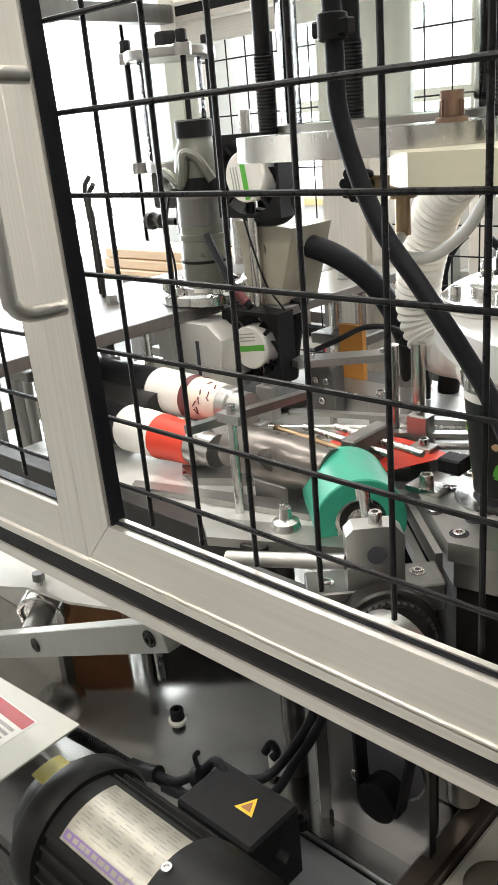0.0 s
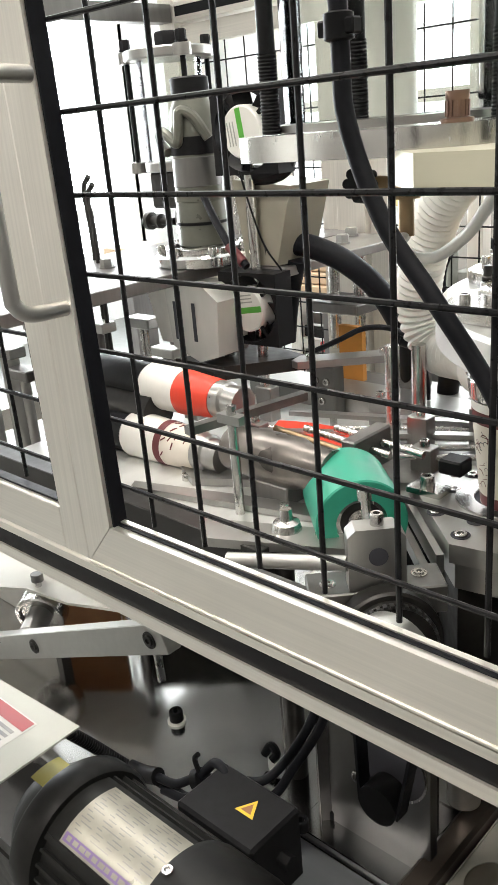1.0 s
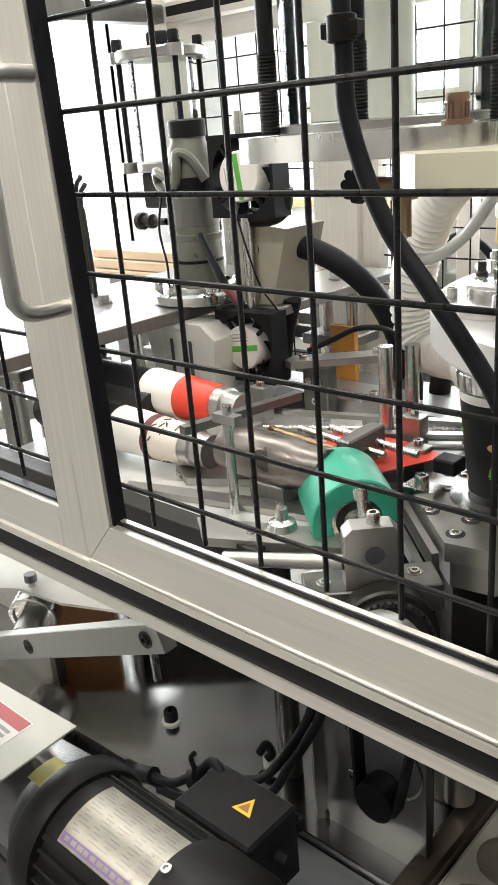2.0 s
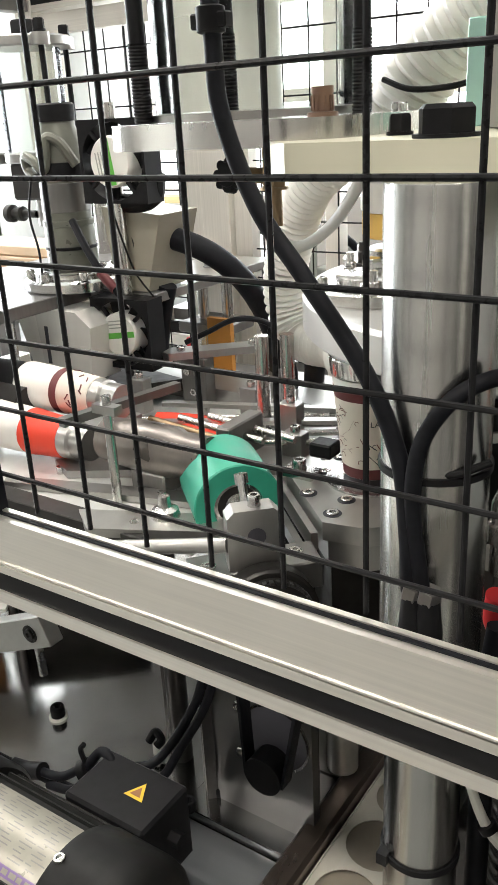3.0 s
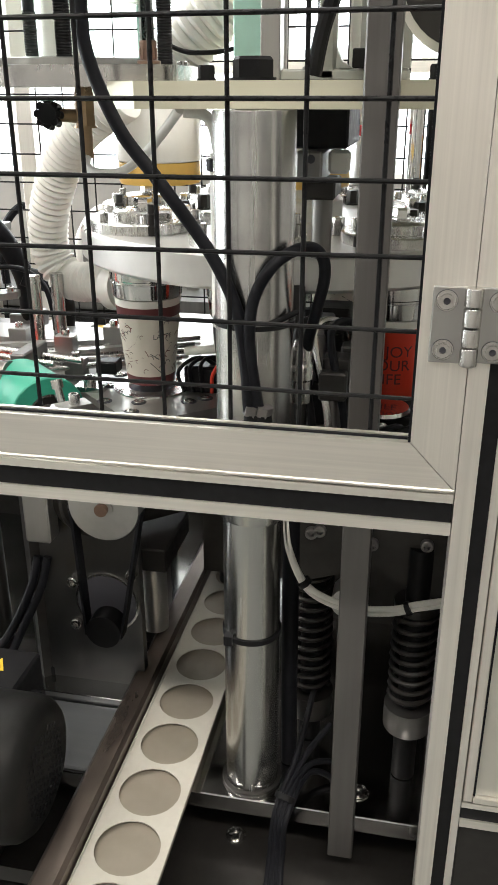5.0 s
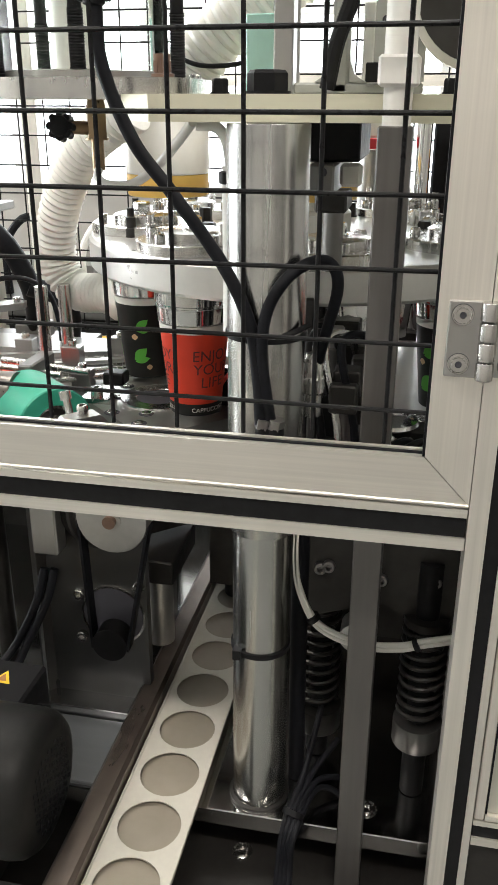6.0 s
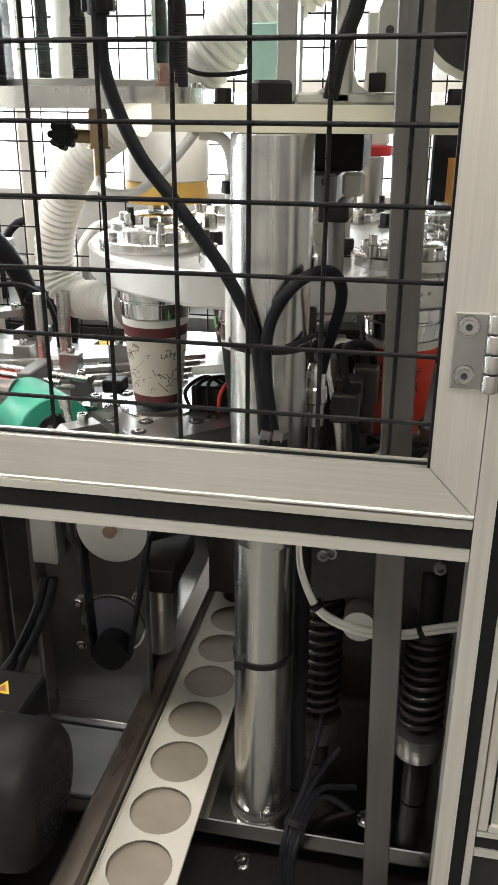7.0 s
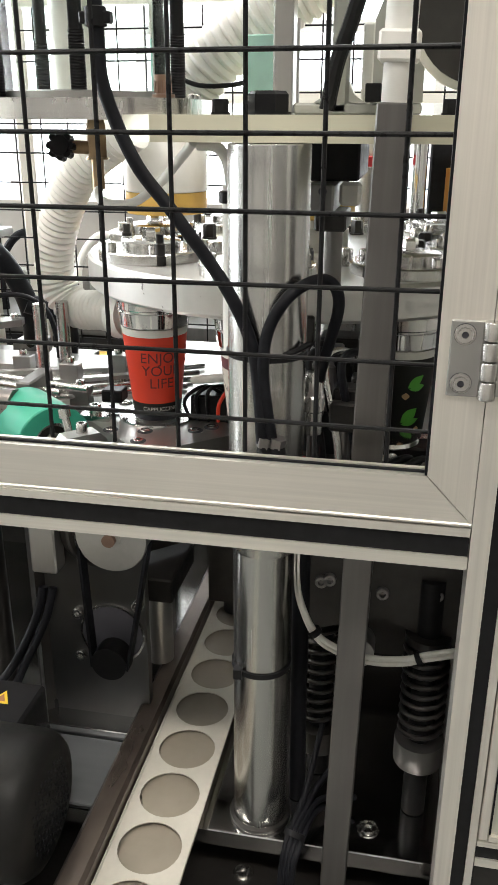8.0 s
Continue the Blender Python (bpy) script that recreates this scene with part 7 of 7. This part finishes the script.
def motions():
    mids = [T0 + PERIOD * k for k in range(-1, 12)]

    def state(t):
        """How many steps the turret has made at a time."""
        s = 0.0
        for m in mids[1:]:
            u = min(1, max(0, (t - (m - 0.12)) / 0.24))
            s += u * u * (3 - 2 * u)
        return s

    times = sorted({0.0, 8.0, *(round(m + d, 3) for m in mids for d in (-0.13, -0.06, 0.0, 0.06, 0.13) if 0 < m + d < 8)})
    walk(TURRET, [(t, pose(*TC, 1.06, 0, 0, STEP * state(t))) for t in times])

    def seat(s):
        """A cup's place when it is s steps past the front seat."""
        if s < -3:
            a = radians(A0 - 3 * STEP)
            return (TC[0] + TR * math.cos(a), TC[1] + TR * math.sin(a) + 0.1 * (-3 - s), -3 * STEP)
        if s > 4:
            a = radians(A0 + 4 * STEP)
            return (TC[0] + TR * math.cos(a) + 0.1 * (s - 4), TC[1] + TR * math.sin(a), 4 * STEP)
        a = radians(A0 + s * STEP)
        return (TC[0] + TR * math.cos(a), TC[1] + TR * math.sin(a), s * STEP)

    for n, c in CUPS:
        rows = []
        for t in times:
            x, y, rz = seat(state(t) - n)
            rows.append((t, pose(x, y, 0.910, 0, 0, rz + (10, 14, 26)[n % 3])))
        walk(c, rows)
    lift = []
    for t in sorted({0.0, 8.0, *(round(m + d, 3) for m in mids for d in (-0.2, -0.13, -0.06, 0.06, 0.12, 0.18) if 0 < m + d < 8)}):
        u = 0.0
        for m in mids:
            e = abs(t - m)
            k = min(1, max(0, (0.19 - e) / 0.12))
            u = max(u, k * k * (3 - 2 * k))
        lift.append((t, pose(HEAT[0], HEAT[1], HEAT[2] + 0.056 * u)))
    walk(HEATER, lift)
    rock, k = [], 0
    while k * 0.1 <= 8.0001:
        t = k * 0.1
        f = ((t - T0) / PERIOD) % 1.0
        ang = -0.4 - 1.6 * math.cos(2 * math.pi * (f - 0.30))
        rock.append((t, pose(PIV[0], PIV[1], PIV[2] + 0.055 * math.cos(2 * math.pi * (f - 0.51)) - 0.005, 0, ang, 0)))
        k += 1
    walk(ROCKER, rock)
    for ob, home in ((CAM, (0.36, 0.13, 0.86)), (ARC, (0.33, 0.09, 0.82))):
        rows = []
        for k in range(81):
            f = ((k * 0.1 - T0) / PERIOD) % 1.0
            rows.append((k * 0.1, pose(home[0], home[1], home[2] - 0.0115 + 0.013 * math.cos(2 * math.pi * (f - 0.49)))))
        walk(ob, rows)
    run = []
    steps = ((0.14, 0.0), (0.24, 0.51), (0.32, 0.51), (0.44, 0.76), (0.56, 1.0))
    for t in sorted({0.0, 8.0, *(round(m + d, 3) for m in mids for d, _ in steps if 0 < m + d < 8)}):
        s = sum(float(np.interp(t - m, [a for a, _ in steps], [b for _, b in steps])) for m in mids[1:])
        run.append((t, pose(WEB_X, -WEB_PITCH * s + WEB_SHIFT, WEB_Z)))
    walk(WEB, run)
    fine = sorted({0.0, 8.0, *(round(m + d, 3) for m in mids for d in (-0.13, -0.065, 0.0, 0.065, 0.13) if 0 < m + d < 8)})
    walk(WRAP, [(t, pose(*DRUM, 180 + 180 * state(t), 0, 0)) for t in fine])
    spots = ((-0.115, 0.435), (-0.20, 0.43), (-0.262, 0.42))

    def slide(s):
        k, f = int(s) % 3, s - int(s)
        a, b = spots[k], spots[(k + 1) % 3]
        return a[0] + (b[0] - a[0]) * f, a[1] + (b[1] - a[1]) * f

    walk(BLANK, [(t, pose(*slide(state(t)), 0.9105)) for t in fine])


WEB_SHIFT = 0.012
motions()
